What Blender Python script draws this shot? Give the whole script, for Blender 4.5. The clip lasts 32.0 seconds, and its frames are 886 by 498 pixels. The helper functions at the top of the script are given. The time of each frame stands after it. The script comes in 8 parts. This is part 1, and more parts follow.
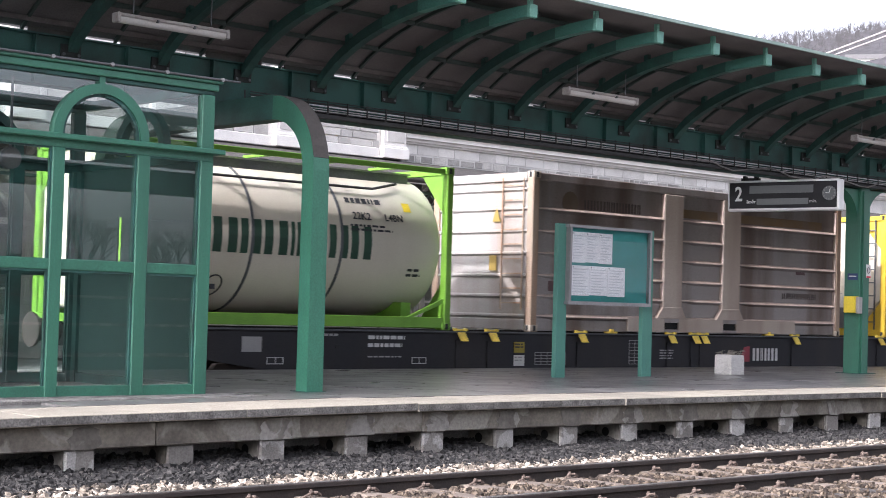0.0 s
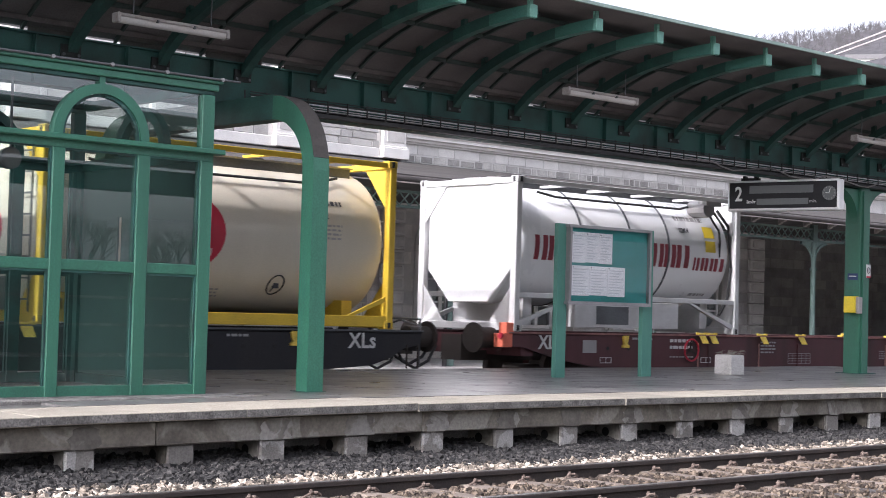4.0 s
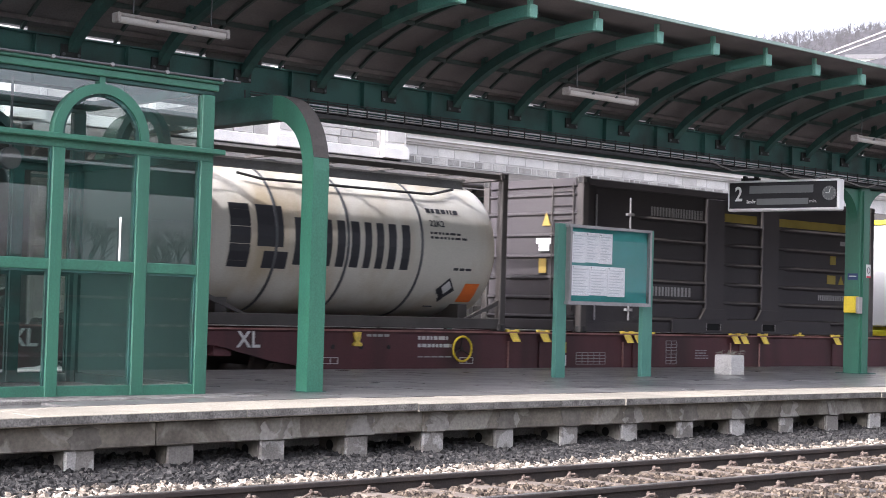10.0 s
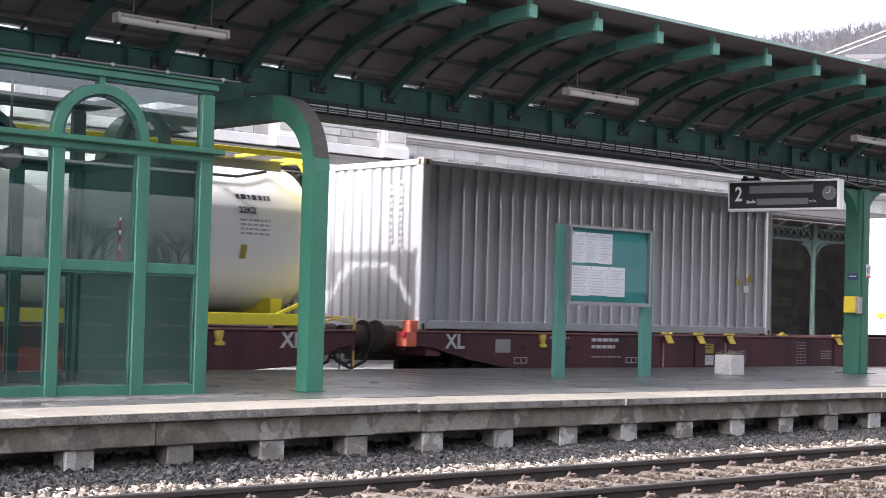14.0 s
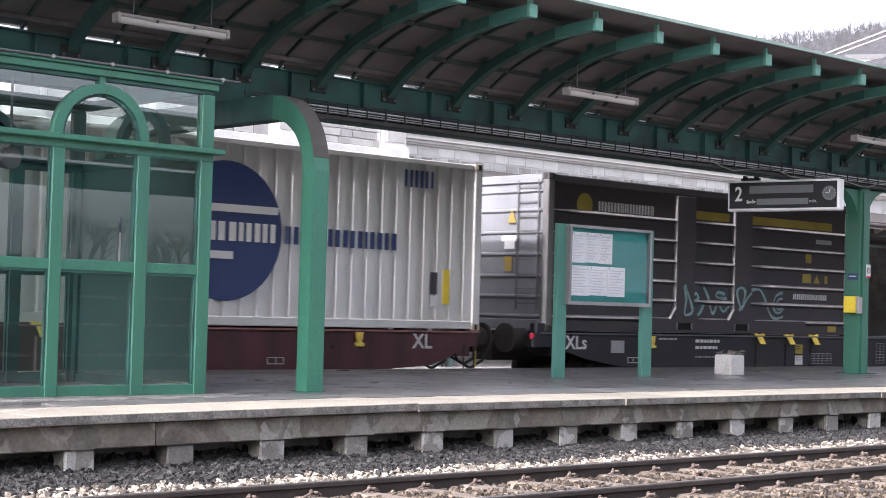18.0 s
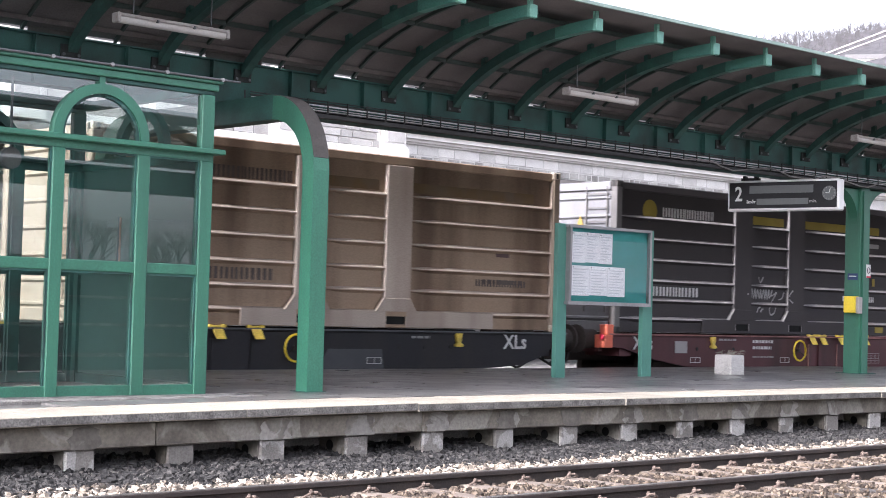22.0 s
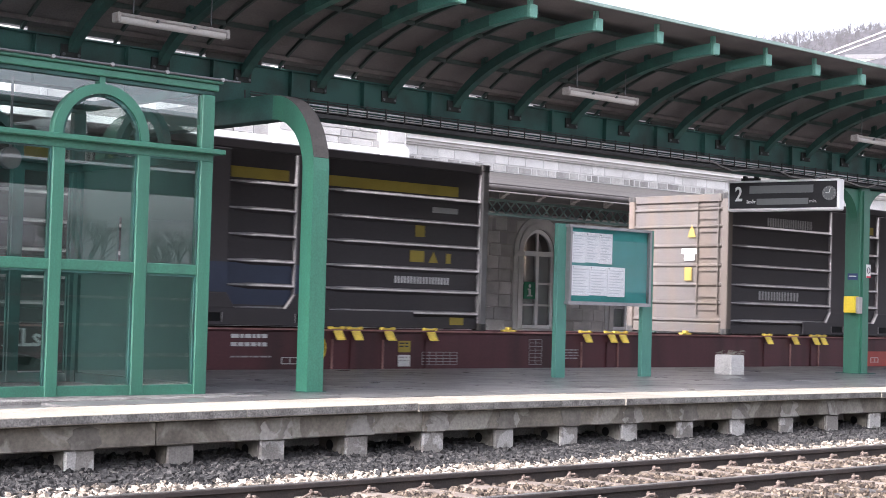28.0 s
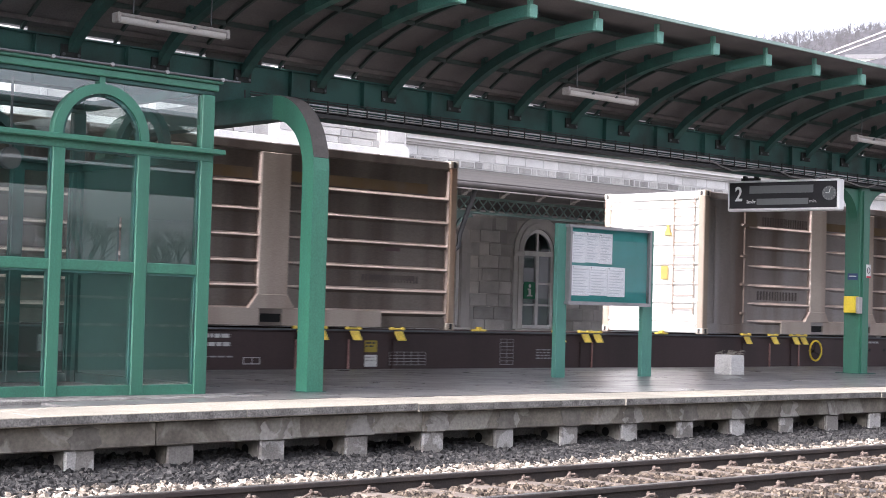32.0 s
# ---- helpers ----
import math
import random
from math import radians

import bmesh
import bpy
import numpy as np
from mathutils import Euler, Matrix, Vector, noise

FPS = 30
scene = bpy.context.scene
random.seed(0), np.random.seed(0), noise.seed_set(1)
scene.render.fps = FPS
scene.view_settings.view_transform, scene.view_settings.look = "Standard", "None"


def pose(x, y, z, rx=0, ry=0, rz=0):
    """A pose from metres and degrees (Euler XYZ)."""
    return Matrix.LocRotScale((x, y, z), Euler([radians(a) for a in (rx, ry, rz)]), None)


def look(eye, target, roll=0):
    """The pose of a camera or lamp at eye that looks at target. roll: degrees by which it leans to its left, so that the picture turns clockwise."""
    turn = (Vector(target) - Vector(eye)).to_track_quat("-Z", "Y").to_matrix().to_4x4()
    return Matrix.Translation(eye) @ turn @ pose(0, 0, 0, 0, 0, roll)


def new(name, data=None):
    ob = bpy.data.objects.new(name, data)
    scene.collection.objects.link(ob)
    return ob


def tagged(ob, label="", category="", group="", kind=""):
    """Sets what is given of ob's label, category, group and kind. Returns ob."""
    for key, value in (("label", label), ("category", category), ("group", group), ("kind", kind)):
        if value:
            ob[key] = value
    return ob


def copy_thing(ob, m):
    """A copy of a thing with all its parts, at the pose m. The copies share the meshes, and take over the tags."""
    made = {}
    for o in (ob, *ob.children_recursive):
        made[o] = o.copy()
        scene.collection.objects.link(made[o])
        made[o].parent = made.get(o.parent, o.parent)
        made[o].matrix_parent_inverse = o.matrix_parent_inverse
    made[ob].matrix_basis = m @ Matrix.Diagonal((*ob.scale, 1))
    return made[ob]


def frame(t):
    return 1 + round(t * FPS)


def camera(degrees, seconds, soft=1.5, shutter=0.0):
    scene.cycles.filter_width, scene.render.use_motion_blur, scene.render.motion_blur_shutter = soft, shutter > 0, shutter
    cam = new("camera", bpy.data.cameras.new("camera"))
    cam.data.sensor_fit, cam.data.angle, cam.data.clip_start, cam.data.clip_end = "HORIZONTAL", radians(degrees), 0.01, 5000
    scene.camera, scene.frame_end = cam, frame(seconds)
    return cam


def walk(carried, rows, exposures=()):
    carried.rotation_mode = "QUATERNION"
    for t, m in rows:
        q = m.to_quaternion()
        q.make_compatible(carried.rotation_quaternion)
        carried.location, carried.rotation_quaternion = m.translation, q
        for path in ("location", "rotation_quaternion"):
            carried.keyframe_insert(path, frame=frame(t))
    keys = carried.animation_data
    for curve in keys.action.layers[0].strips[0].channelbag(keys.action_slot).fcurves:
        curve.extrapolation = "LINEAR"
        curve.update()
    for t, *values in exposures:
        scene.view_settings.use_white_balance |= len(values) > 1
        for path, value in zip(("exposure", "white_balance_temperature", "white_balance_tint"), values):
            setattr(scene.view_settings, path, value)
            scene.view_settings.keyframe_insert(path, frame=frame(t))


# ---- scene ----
cam = camera(30.94, 32.0, soft=0.45, shutter=0.2)
EYE = (0.0, 0.0, 1.4645)
AIM = pose(0, 0, 0) @ Vector((math.sin(radians(42.2918)) * math.cos(radians(2.1641)), math.cos(radians(42.2918)) * math.cos(radians(2.1641)), math.sin(radians(2.1641))))
VIEW = look(EYE, Vector(EYE) + AIM, 1.5807)
walk(cam, [(0.0, VIEW), (32.0, VIEW)], exposures=[(t, e + 0.06, 6000, 19) for t, e in (
    (0, 1.66), (1, 1.77), (2, 1.71), (3, 1.42), (6, 1.75), (7, 1.8), (8, 1.83), (9, 1.85), (10, 1.85), (11, 2.02), (12, 1.95), (13, 1.62), (14, 1.72), (17, 1.1), (18, 1.88), (19, 2.28), (20, 2.08), (21, 1.72),
    (22, 2.1), (23, 2.15), (24, 2.17), (25, 2.12), (28, 2.15), (29, 2.13), (30, 2.15), (31, 2.08), (32, 1.95))])

# ---- world and sun ----
SUN_DIR = Vector((-1.0, -0.055, 0.69)).normalized()
SUN_ELEV = math.asin(SUN_DIR.z)
world = bpy.data.worlds.new("sky")
scene.world = world
world.use_nodes = True
wn, wl = world.node_tree.nodes, world.node_tree.links
sky = wn.new("ShaderNodeTexSky")
sky.sky_type, sky.sun_disc = "NISHITA", False
sky.sun_elevation = SUN_ELEV
sky.sun_rotation = math.atan2(SUN_DIR.x, SUN_DIR.y)
sky.air_density, sky.dust_density, sky.ozone_density = 1.0, 6.0, 1.0
hazy = wn.new("ShaderNodeHueSaturation")
hazy.inputs["Saturation"].default_value = 0.25
wl.new(sky.outputs[0], hazy.inputs["Color"])
wl.new(hazy.outputs[0], wn["Background"].inputs[0])
wn["Background"].inputs[1].default_value = 0.15
sun = new("sun", bpy.data.lights.new("sun", "SUN"))
sun.data.energy, sun.data.angle, sun.data.color = 1.45, radians(1.2), (1.0, 0.965, 0.91)
sun.matrix_world = look(tuple(60 * SUN_DIR), (0, 0, 0))


# ---- materials ----
def mat(name, colour, rough=0.6, metal=0.0, scale=6.0, vary=0.25, stain=0.35, stain_colour=None, bump=0.15, fine=60.0, spread=0.0, coat=0.0, streak=False, along=False, patch=None, patch_scale=2.2):
    """Paint, stone or metal: base colour with broad stains, fine grain, some wear and relief, at real-world size."""
    m = bpy.data.materials.new(name)
    m.use_nodes = True
    n, l = m.node_tree.nodes, m.node_tree.links
    b = n["Principled BSDF"]
    tc = n.new("ShaderNodeTexCoord")
    src = tc.outputs["Object"]
    if spread:
        # pieces on one mesh each take another part of the grain
        own = n.new("ShaderNodeObjectInfo")
        shift = n.new("ShaderNodeVectorMath")
        shift.operation = "MULTIPLY_ADD"
        l.new(own.outputs["Random"], shift.inputs[0])
        shift.inputs[1].default_value = (41.0, 29.0, 53.0)
        l.new(src, shift.inputs[2])
        src = shift.outputs[0]
    big = n.new("ShaderNodeTexNoise")
    big.inputs["Scale"].default_value, big.inputs["Detail"].default_value = scale * 0.35, 6
    if streak or along:
        mp = n.new("ShaderNodeMapping")
        mp.inputs["Scale"].default_value = (1.0, 1.0, 0.12) if streak else (0.08, 2.5, 2.5)
        l.new(src, mp.inputs[0])
        l.new(mp.outputs[0], big.inputs["Vector"])
    else:
        l.new(src, big.inputs["Vector"])
    small = n.new("ShaderNodeTexNoise")
    small.inputs["Scale"].default_value, small.inputs["Detail"].default_value = fine, 4
    l.new(src, small.inputs["Vector"])
    ramp = n.new("ShaderNodeMapRange")
    ramp.inputs["From Min"].default_value, ramp.inputs["From Max"].default_value = 0.42, 0.68
    ramp.inputs["To Max"].default_value = stain
    l.new(big.outputs["Fac"], ramp.inputs["Value"])
    mix = n.new("ShaderNodeMix")
    mix.data_type = "RGBA"
    sc = stain_colour or tuple(c * 0.5 for c in colour)
    mix.inputs["A"].default_value = (*colour, 1)
    mix.inputs["B"].default_value = (*sc, 1)
    l.new(ramp.outputs[0], mix.inputs["Factor"])
    hsv = n.new("ShaderNodeHueSaturation")
    base = mix.outputs["Result"]
    if patch:
        # repairs and bare places with hard, uneven edges
        pn = n.new("ShaderNodeTexNoise")
        pn.inputs["Scale"].default_value, pn.inputs["Detail"].default_value, pn.inputs["Distortion"].default_value = patch_scale, 5, 0.6
        info2 = n.new("ShaderNodeObjectInfo")
        add = n.new("ShaderNodeVectorMath")
        add.operation = "MULTIPLY_ADD"
        l.new(info2.outputs["Random"], add.inputs[0])
        add.inputs[1].default_value = (37.0, 17.0, 23.0)
        l.new(src, add.inputs[2])
        l.new(add.outputs[0], pn.inputs["Vector"])
        pr2 = n.new("ShaderNodeMapRange")
        pr2.inputs["From Min"].default_value, pr2.inputs["From Max"].default_value = 0.515, 0.545
        l.new(pn.outputs["Fac"], pr2.inputs["Value"])
        pm = n.new("ShaderNodeMix")
        pm.data_type = "RGBA"
        l.new(pr2.outputs[0], pm.inputs["Factor"])
        l.new(base, pm.inputs["A"])
        pm.inputs["B"].default_value = (*patch, 1)
        base = pm.outputs["Result"]
    l.new(base, hsv.inputs["Color"])
    val = n.new("ShaderNodeMapRange")
    val.inputs["To Min"].default_value, val.inputs["To Max"].default_value = 1 - vary, 1 + vary
    val.inputs["From Min"].default_value, val.inputs["From Max"].default_value = 0.3, 0.7
    l.new(small.outputs["Fac"], val.inputs["Value"])
    out = val.outputs[0]
    if spread:
        info = n.new("ShaderNodeObjectInfo")
        rnd = n.new("ShaderNodeMapRange")
        rnd.inputs["To Min"].default_value, rnd.inputs["To Max"].default_value = 1 - spread, 1 + spread
        l.new(info.outputs["Random"], rnd.inputs["Value"])
        mul = n.new("ShaderNodeMath")
        mul.operation = "MULTIPLY"
        l.new(out, mul.inputs[0])
        l.new(rnd.outputs[0], mul.inputs[1])
        out = mul.outputs[0]
    l.new(out, hsv.inputs["Value"])
    l.new(hsv.outputs[0], b.inputs["Base Color"])
    rr = n.new("ShaderNodeMapRange")
    rr.inputs["To Min"].default_value, rr.inputs["To Max"].default_value = max(0.02, rough - 0.12), min(1, rough + 0.12)
    l.new(big.outputs["Fac"], rr.inputs["Value"])
    l.new(rr.outputs[0], b.inputs["Roughness"])
    b.inputs["Metallic"].default_value = metal
    b.inputs["Coat Weight"].default_value = coat
    if bump:
        bp = n.new("ShaderNodeBump")
        bp.inputs["Strength"].default_value, bp.inputs["Distance"].default_value = bump, 0.01
        l.new(small.outputs["Fac"], bp.inputs["Height"])
        l.new(bp.outputs[0], b.inputs["Normal"])
    return m


def glass_mat(name, tint, ior=1.6):
    m = bpy.data.materials.new(name)
    m.use_nodes = True
    b = m.node_tree.nodes["Principled BSDF"]
    b.inputs["Base Color"].default_value = (*tint, 1)
    b.inputs["Roughness"].default_value = 0.0
    b.inputs["Transmission Weight"].default_value = 1.0
    b.inputs["IOR"].default_value = ior
    return m


def island_mat(name, ramp_colours, rough=0.85, bump=0.3):
    """Loose stones: each one its own shade."""
    m = bpy.data.materials.new(name)
    m.use_nodes = True
    n, l = m.node_tree.nodes, m.node_tree.links
    b = n["Principled BSDF"]
    geo = n.new("ShaderNodeNewGeometry")
    cr = n.new("ShaderNodeValToRGB")
    cr.color_ramp.elements[0].color = (*ramp_colours[0], 1)
    cr.color_ramp.elements[1].color = (*ramp_colours[-1], 1)
    for i, c in enumerate(ramp_colours[1:-1]):
        e = cr.color_ramp.elements.new((i + 1) / (len(ramp_colours) - 1))
        e.color = (*c, 1)
    l.new(geo.outputs["Random Per Island"], cr.inputs[0])
    tc = n.new("ShaderNodeTexCoord")
    nz = n.new("ShaderNodeTexNoise")
    nz.inputs["Scale"].default_value, nz.inputs["Detail"].default_value = 45, 4
    l.new(tc.outputs["Object"], nz.inputs["Vector"])
    val = n.new("ShaderNodeMapRange")
    val.inputs["To Min"].default_value, val.inputs["To Max"].default_value = 0.6, 1.4
    l.new(nz.outputs["Fac"], val.inputs["Value"])
    hsv = n.new("ShaderNodeHueSaturation")
    l.new(cr.outputs[0], hsv.inputs["Color"])
    l.new(val.outputs[0], hsv.inputs["Value"])
    l.new(hsv.outputs[0], b.inputs["Base Color"])
    b.inputs["Roughness"].default_value = rough
    bp = n.new("ShaderNodeBump")
    bp.inputs["Strength"].default_value, bp.inputs["Distance"].default_value = bump, 0.01
    l.new(nz.outputs["Fac"], bp.inputs["Height"])
    l.new(bp.outputs[0], b.inputs["Normal"])
    return m


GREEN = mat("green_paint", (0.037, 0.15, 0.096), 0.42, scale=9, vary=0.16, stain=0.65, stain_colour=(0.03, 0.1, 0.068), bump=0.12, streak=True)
GREEN_SOOT_DIM = mat("sooty_dim_green_paint", (0.021, 0.088, 0.074), 0.6, scale=6, vary=0.2, stain=0.8, stain_colour=(0.016, 0.026, 0.024), bump=0.15)
GREEN_OLD = mat("faded_turquoise_paint", (0.07, 0.215, 0.165), 0.55, scale=6, vary=0.15, stain=0.5, stain_colour=(0.05, 0.15, 0.125))
ROOF_UNDER = mat("sooty_roof_sheet", (0.152, 0.135, 0.134), 0.8, scale=3, vary=0.22, stain=0.8, stain_colour=(0.085, 0.075, 0.073), bump=0.1)
GLASS = glass_mat("tinted_glass", (0.88, 0.95, 0.92), 1.85)
GLASS_DARK = glass_mat("window_glass", (0.85, 0.88, 0.88))
CONC_EDGE = mat("pale_concrete_edge", (0.28, 0.253, 0.203), 0.85, scale=8, vary=0.28, stain=0.6, stain_colour=(0.21, 0.188, 0.152), bump=0.4, spread=0.1)
CONC_WALL = mat("stained_concrete", (0.15, 0.134, 0.108), 0.9, scale=9, vary=0.2, stain=0.9, stain_colour=(0.065, 0.058, 0.048), bump=0.45, fine=32, spread=0.05, patch=(0.2, 0.187, 0.16), patch_scale=1.6)
CONC_PIER = mat("pale_patched_concrete", (0.19, 0.178, 0.16), 0.9, scale=9, vary=0.25, stain=0.7, stain_colour=(0.13, 0.12, 0.108), bump=0.5, spread=0.12, patch=(0.31, 0.3, 0.28), patch_scale=3.5)
CONC_BLOCK = mat("rough_concrete_block", (0.5, 0.49, 0.46), 0.9, scale=12, vary=0.35, stain=0.4, bump=0.6)
PAVING = mat("grey_paving", (0.12, 0.115, 0.11), 0.32, scale=5, vary=0.35, stain=0.8, stain_colour=(0.075, 0.072, 0.07), bump=0.35, fine=22, spread=0.34)
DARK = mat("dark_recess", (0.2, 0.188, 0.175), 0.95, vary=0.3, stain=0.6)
GRAVEL = mat("grey_gravel", (0.17, 0.158, 0.142), 0.95, scale=9, vary=0.4, stain=0.6, stain_colour=(0.1, 0.092, 0.082), bump=0.8, fine=35)
BALLAST = mat("ballast_ground", (0.06, 0.054, 0.049), 0.95, scale=9, vary=0.5, stain=0.6, bump=0.8, fine=35)
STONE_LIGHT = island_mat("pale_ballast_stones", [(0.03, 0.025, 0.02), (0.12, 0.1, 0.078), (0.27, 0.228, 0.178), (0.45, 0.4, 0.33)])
STONE_DARK = island_mat("shaded_ballast_stones", [(0.007, 0.0066, 0.0062), (0.014, 0.0133, 0.0126), (0.027, 0.0255, 0.024), (0.055, 0.051, 0.047)])
STONE_RUST = island_mat("rust_brown_ballast_stones", [(0.02, 0.014, 0.01), (0.046, 0.033, 0.023), (0.1, 0.075, 0.052), (0.2, 0.158, 0.116)])
RAIL_SIDE = mat("rusty_rail_steel", (0.034, 0.026, 0.022), 0.8, scale=10, vary=0.3, stain=0.6, stain_colour=(0.016, 0.014, 0.013), bump=0.3)
RAIL_TOP = mat("worn_rail_head", (0.42, 0.40, 0.38), 0.35, 0.9, scale=10, vary=0.1, stain=0.3)
SLEEPER = mat("brown_dusted_concrete_sleeper", (0.17, 0.138, 0.11), 0.9, scale=9, vary=0.25, stain=0.6, stain_colour=(0.1, 0.078, 0.062), bump=0.4, spread=0.15)
STEEL_DARK = mat("dark_galvanised_steel", (0.14, 0.145, 0.15), 0.55, 0.6, vary=0.2, stain=0.5)
LAMP_CASE = mat("dusty_lamp_housing", (0.36, 0.34, 0.325), 0.6, scale=9, vary=0.15, stain=0.5, stain_colour=(0.25, 0.22, 0.2))
WHITE = mat("white_enamel", (0.8, 0.8, 0.78), 0.45, vary=0.05, stain=0.15)
BLACK = mat("black_enamel", (0.02, 0.02, 0.022), 0.75, vary=0.15, stain=0.2)
YELLOW = mat("yellow_enamel", (0.75, 0.58, 0.03), 0.5, vary=0.12, stain=0.35, stain_colour=(0.4, 0.3, 0.05))
RED_ORANGE = mat("faded_red_orange_paint", (0.72, 0.17, 0.1), 0.6, vary=0.15, stain=0.4)

CONT_BLACK = mat("matt_black_container_paint", (0.043, 0.037, 0.039), 0.72, scale=3, vary=0.12, stain=0.5, stain_colour=(0.065, 0.058, 0.055), bump=0.08, streak=True)
CONT_BROWN = mat("weathered_brown_container_paint", (0.29, 0.26, 0.243), 0.6, scale=4, vary=0.15, stain=0.95, stain_colour=(0.13, 0.09, 0.068), bump=0.14, streak=True)
CONT_SOOT = mat("sooty_brown_container_paint", (0.18, 0.148, 0.123), 0.6, scale=5, vary=0.2, stain=0.95, stain_colour=(0.085, 0.06, 0.046), bump=0.14, streak=True)
CONT_TAN = mat("sun_bleached_tan_container_paint", (0.35, 0.25, 0.17), 0.7, scale=4, vary=0.15, stain=0.95, stain_colour=(0.15, 0.095, 0.06), bump=0.14, streak=True)
CONT_PALE = mat("pale_primer_paint", (0.28, 0.225, 0.175), 0.7, scale=4, vary=0.12, stain=0.4, stain_colour=(0.2, 0.12, 0.07), streak=True)
END_TAN = mat("dull_tan_container_end", (0.088, 0.077, 0.07), 0.7, scale=7, vary=0.16, stain=0.7, stain_colour=(0.12, 0.09, 0.065), streak=True)
CONT_GREY = mat("grey_container_paint", (0.2, 0.2, 0.21), 0.6, scale=4, vary=0.12, stain=0.4, streak=True)
SILVER = mat("dull_silver_container_paint", (0.37, 0.37, 0.375), 0.5, 0.1, scale=3, vary=0.1, stain=0.5, stain_colour=(0.22, 0.215, 0.21), streak=True, bump=0.06)
END_SILVER = mat("dull_pale_container_end", (0.4, 0.4, 0.4), 0.5, 0.05, scale=4, vary=0.1, stain=0.5, stain_colour=(0.28, 0.275, 0.265), streak=True, bump=0.06)
OFFWHITE = mat("worn_off_white_container_paint", (0.66, 0.65, 0.62), 0.5, scale=3, vary=0.08, stain=0.4, stain_colour=(0.42, 0.38, 0.33), streak=True, bump=0.06)
RUST_EDGE = mat("chipped_rusty_cream_paint", (0.36, 0.28, 0.21), 0.75, scale=12, vary=0.25, stain=0.9, stain_colour=(0.24, 0.12, 0.06), streak=True)
CAST_DARK = mat("dark_corner_casting", (0.06, 0.055, 0.05), 0.8, vary=0.3)
CAST_PALE = mat("pale_corner_casting", (0.55, 0.5, 0.42), 0.7, vary=0.2, stain=0.6, stain_colour=(0.3, 0.18, 0.1))
TANK_CREAM = mat("cream_tank_cladding", (0.66, 0.61, 0.50), 0.38, scale=2.5, vary=0.05, stain=0.45, stain_colour=(0.5, 0.44, 0.34), streak=True, bump=0.03)
TANK_WHITE = mat("white_tank_cladding", (0.84, 0.84, 0.83), 0.3, scale=2.5, vary=0.04, stain=0.35, stain_colour=(0.7, 0.69, 0.67), streak=True, bump=0.03)
TANK_OLD = mat("stained_white_tank_cladding", (0.6, 0.575, 0.5), 0.4, scale=4, vary=0.08, stain=0.85, stain_colour=(0.4, 0.32, 0.2), streak=True, bump=0.03)
TANK_BROWN = mat("dark_brown_tank_cladding", (0.074, 0.051, 0.045), 0.42, scale=3.5, vary=0.12, stain=0.6, stain_colour=(0.068, 0.048, 0.042), streak=True, bump=0.03)
TANK_PINK = mat("dusty_brown_tank_end", (0.135, 0.096, 0.087), 0.6, scale=3, vary=0.08, stain=0.5, stain_colour=(0.105, 0.072, 0.062))
FRAME_GREEN = mat("lime_green_frame_paint", (0.16, 0.36, 0.035), 0.5, vary=0.12, stain=0.4)
FRAME_YELLOW = mat("bright_yellow_frame_paint", (0.78, 0.68, 0.03), 0.45, vary=0.08, stain=0.3, stain_colour=(0.5, 0.4, 0.04))
FRAME_GOLD = mat("golden_yellow_frame_paint", (0.68, 0.46, 0.035), 0.5, vary=0.12, stain=0.45, stain_colour=(0.35, 0.22, 0.03))
FRAME_WHITE = mat("grey_white_frame_paint", (0.56, 0.56, 0.55), 0.5, vary=0.1, stain=0.5, stain_colour=(0.35, 0.34, 0.33))
FRAME_GREY = mat("dark_grey_frame_paint", (0.13, 0.125, 0.12), 0.6, vary=0.2, stain=0.5)
FRAME_BROWN = mat("brown_grey_frame_paint", (0.062, 0.054, 0.049), 0.6, vary=0.15, stain=0.6)
WAGON_BLACK = mat("sooty_blue_black_wagon_paint", (0.021, 0.021, 0.025), 0.75, scale=4, vary=0.15, stain=0.5, stain_colour=(0.05, 0.043, 0.04), streak=True)
WAGON_RED = mat("maroon_wagon_paint", (0.088, 0.023, 0.027), 0.55, scale=5, vary=0.15, stain=0.7, stain_colour=(0.032, 0.016, 0.015), streak=True)
WAGON_BROWN = mat("sooty_brown_wagon_paint", (0.05, 0.028, 0.026), 0.6, scale=4, vary=0.15, stain=0.5, stain_colour=(0.03, 0.022, 0.02), streak=True)
PATCH_SLATE = mat("slate_grey_repaint", (0.075, 0.078, 0.085), 0.55, vary=0.08, stain=0.25)
PATCH_RED = mat("fresh_red_repaint", (0.36, 0.06, 0.045), 0.5, vary=0.08, stain=0.2)
DEC_WHITE = mat("white_stencil", (0.66, 0.65, 0.63), 0.6, vary=0.1, stain=0.3)
DEC_SIGN_GREEN = mat("green_sign_film", (0.01, 0.2, 0.09), 0.5, vary=0.06, stain=0.15)
DEC_GREY = mat("faded_grey_stencil", (0.36, 0.35, 0.34), 0.6, vary=0.1, stain=0.3)
DEC_BLACK = mat("black_lettering_film", (0.025, 0.025, 0.03), 0.5, vary=0.1, stain=0.1)
DEC_DARKRED = mat("dark_red_film", (0.27, 0.03, 0.045), 0.5, vary=0.08, stain=0.2)
DEC_RED = mat("crimson_film", (0.5, 0.02, 0.05), 0.5, vary=0.05, stain=0.15)
DEC_ORANGE = mat("orange_hazard_film", (0.85, 0.2, 0.04), 0.5, vary=0.08, stain=0.2)
DEC_YELLOW = mat("yellow_film", (0.75, 0.56, 0.03), 0.5, vary=0.08, stain=0.25)
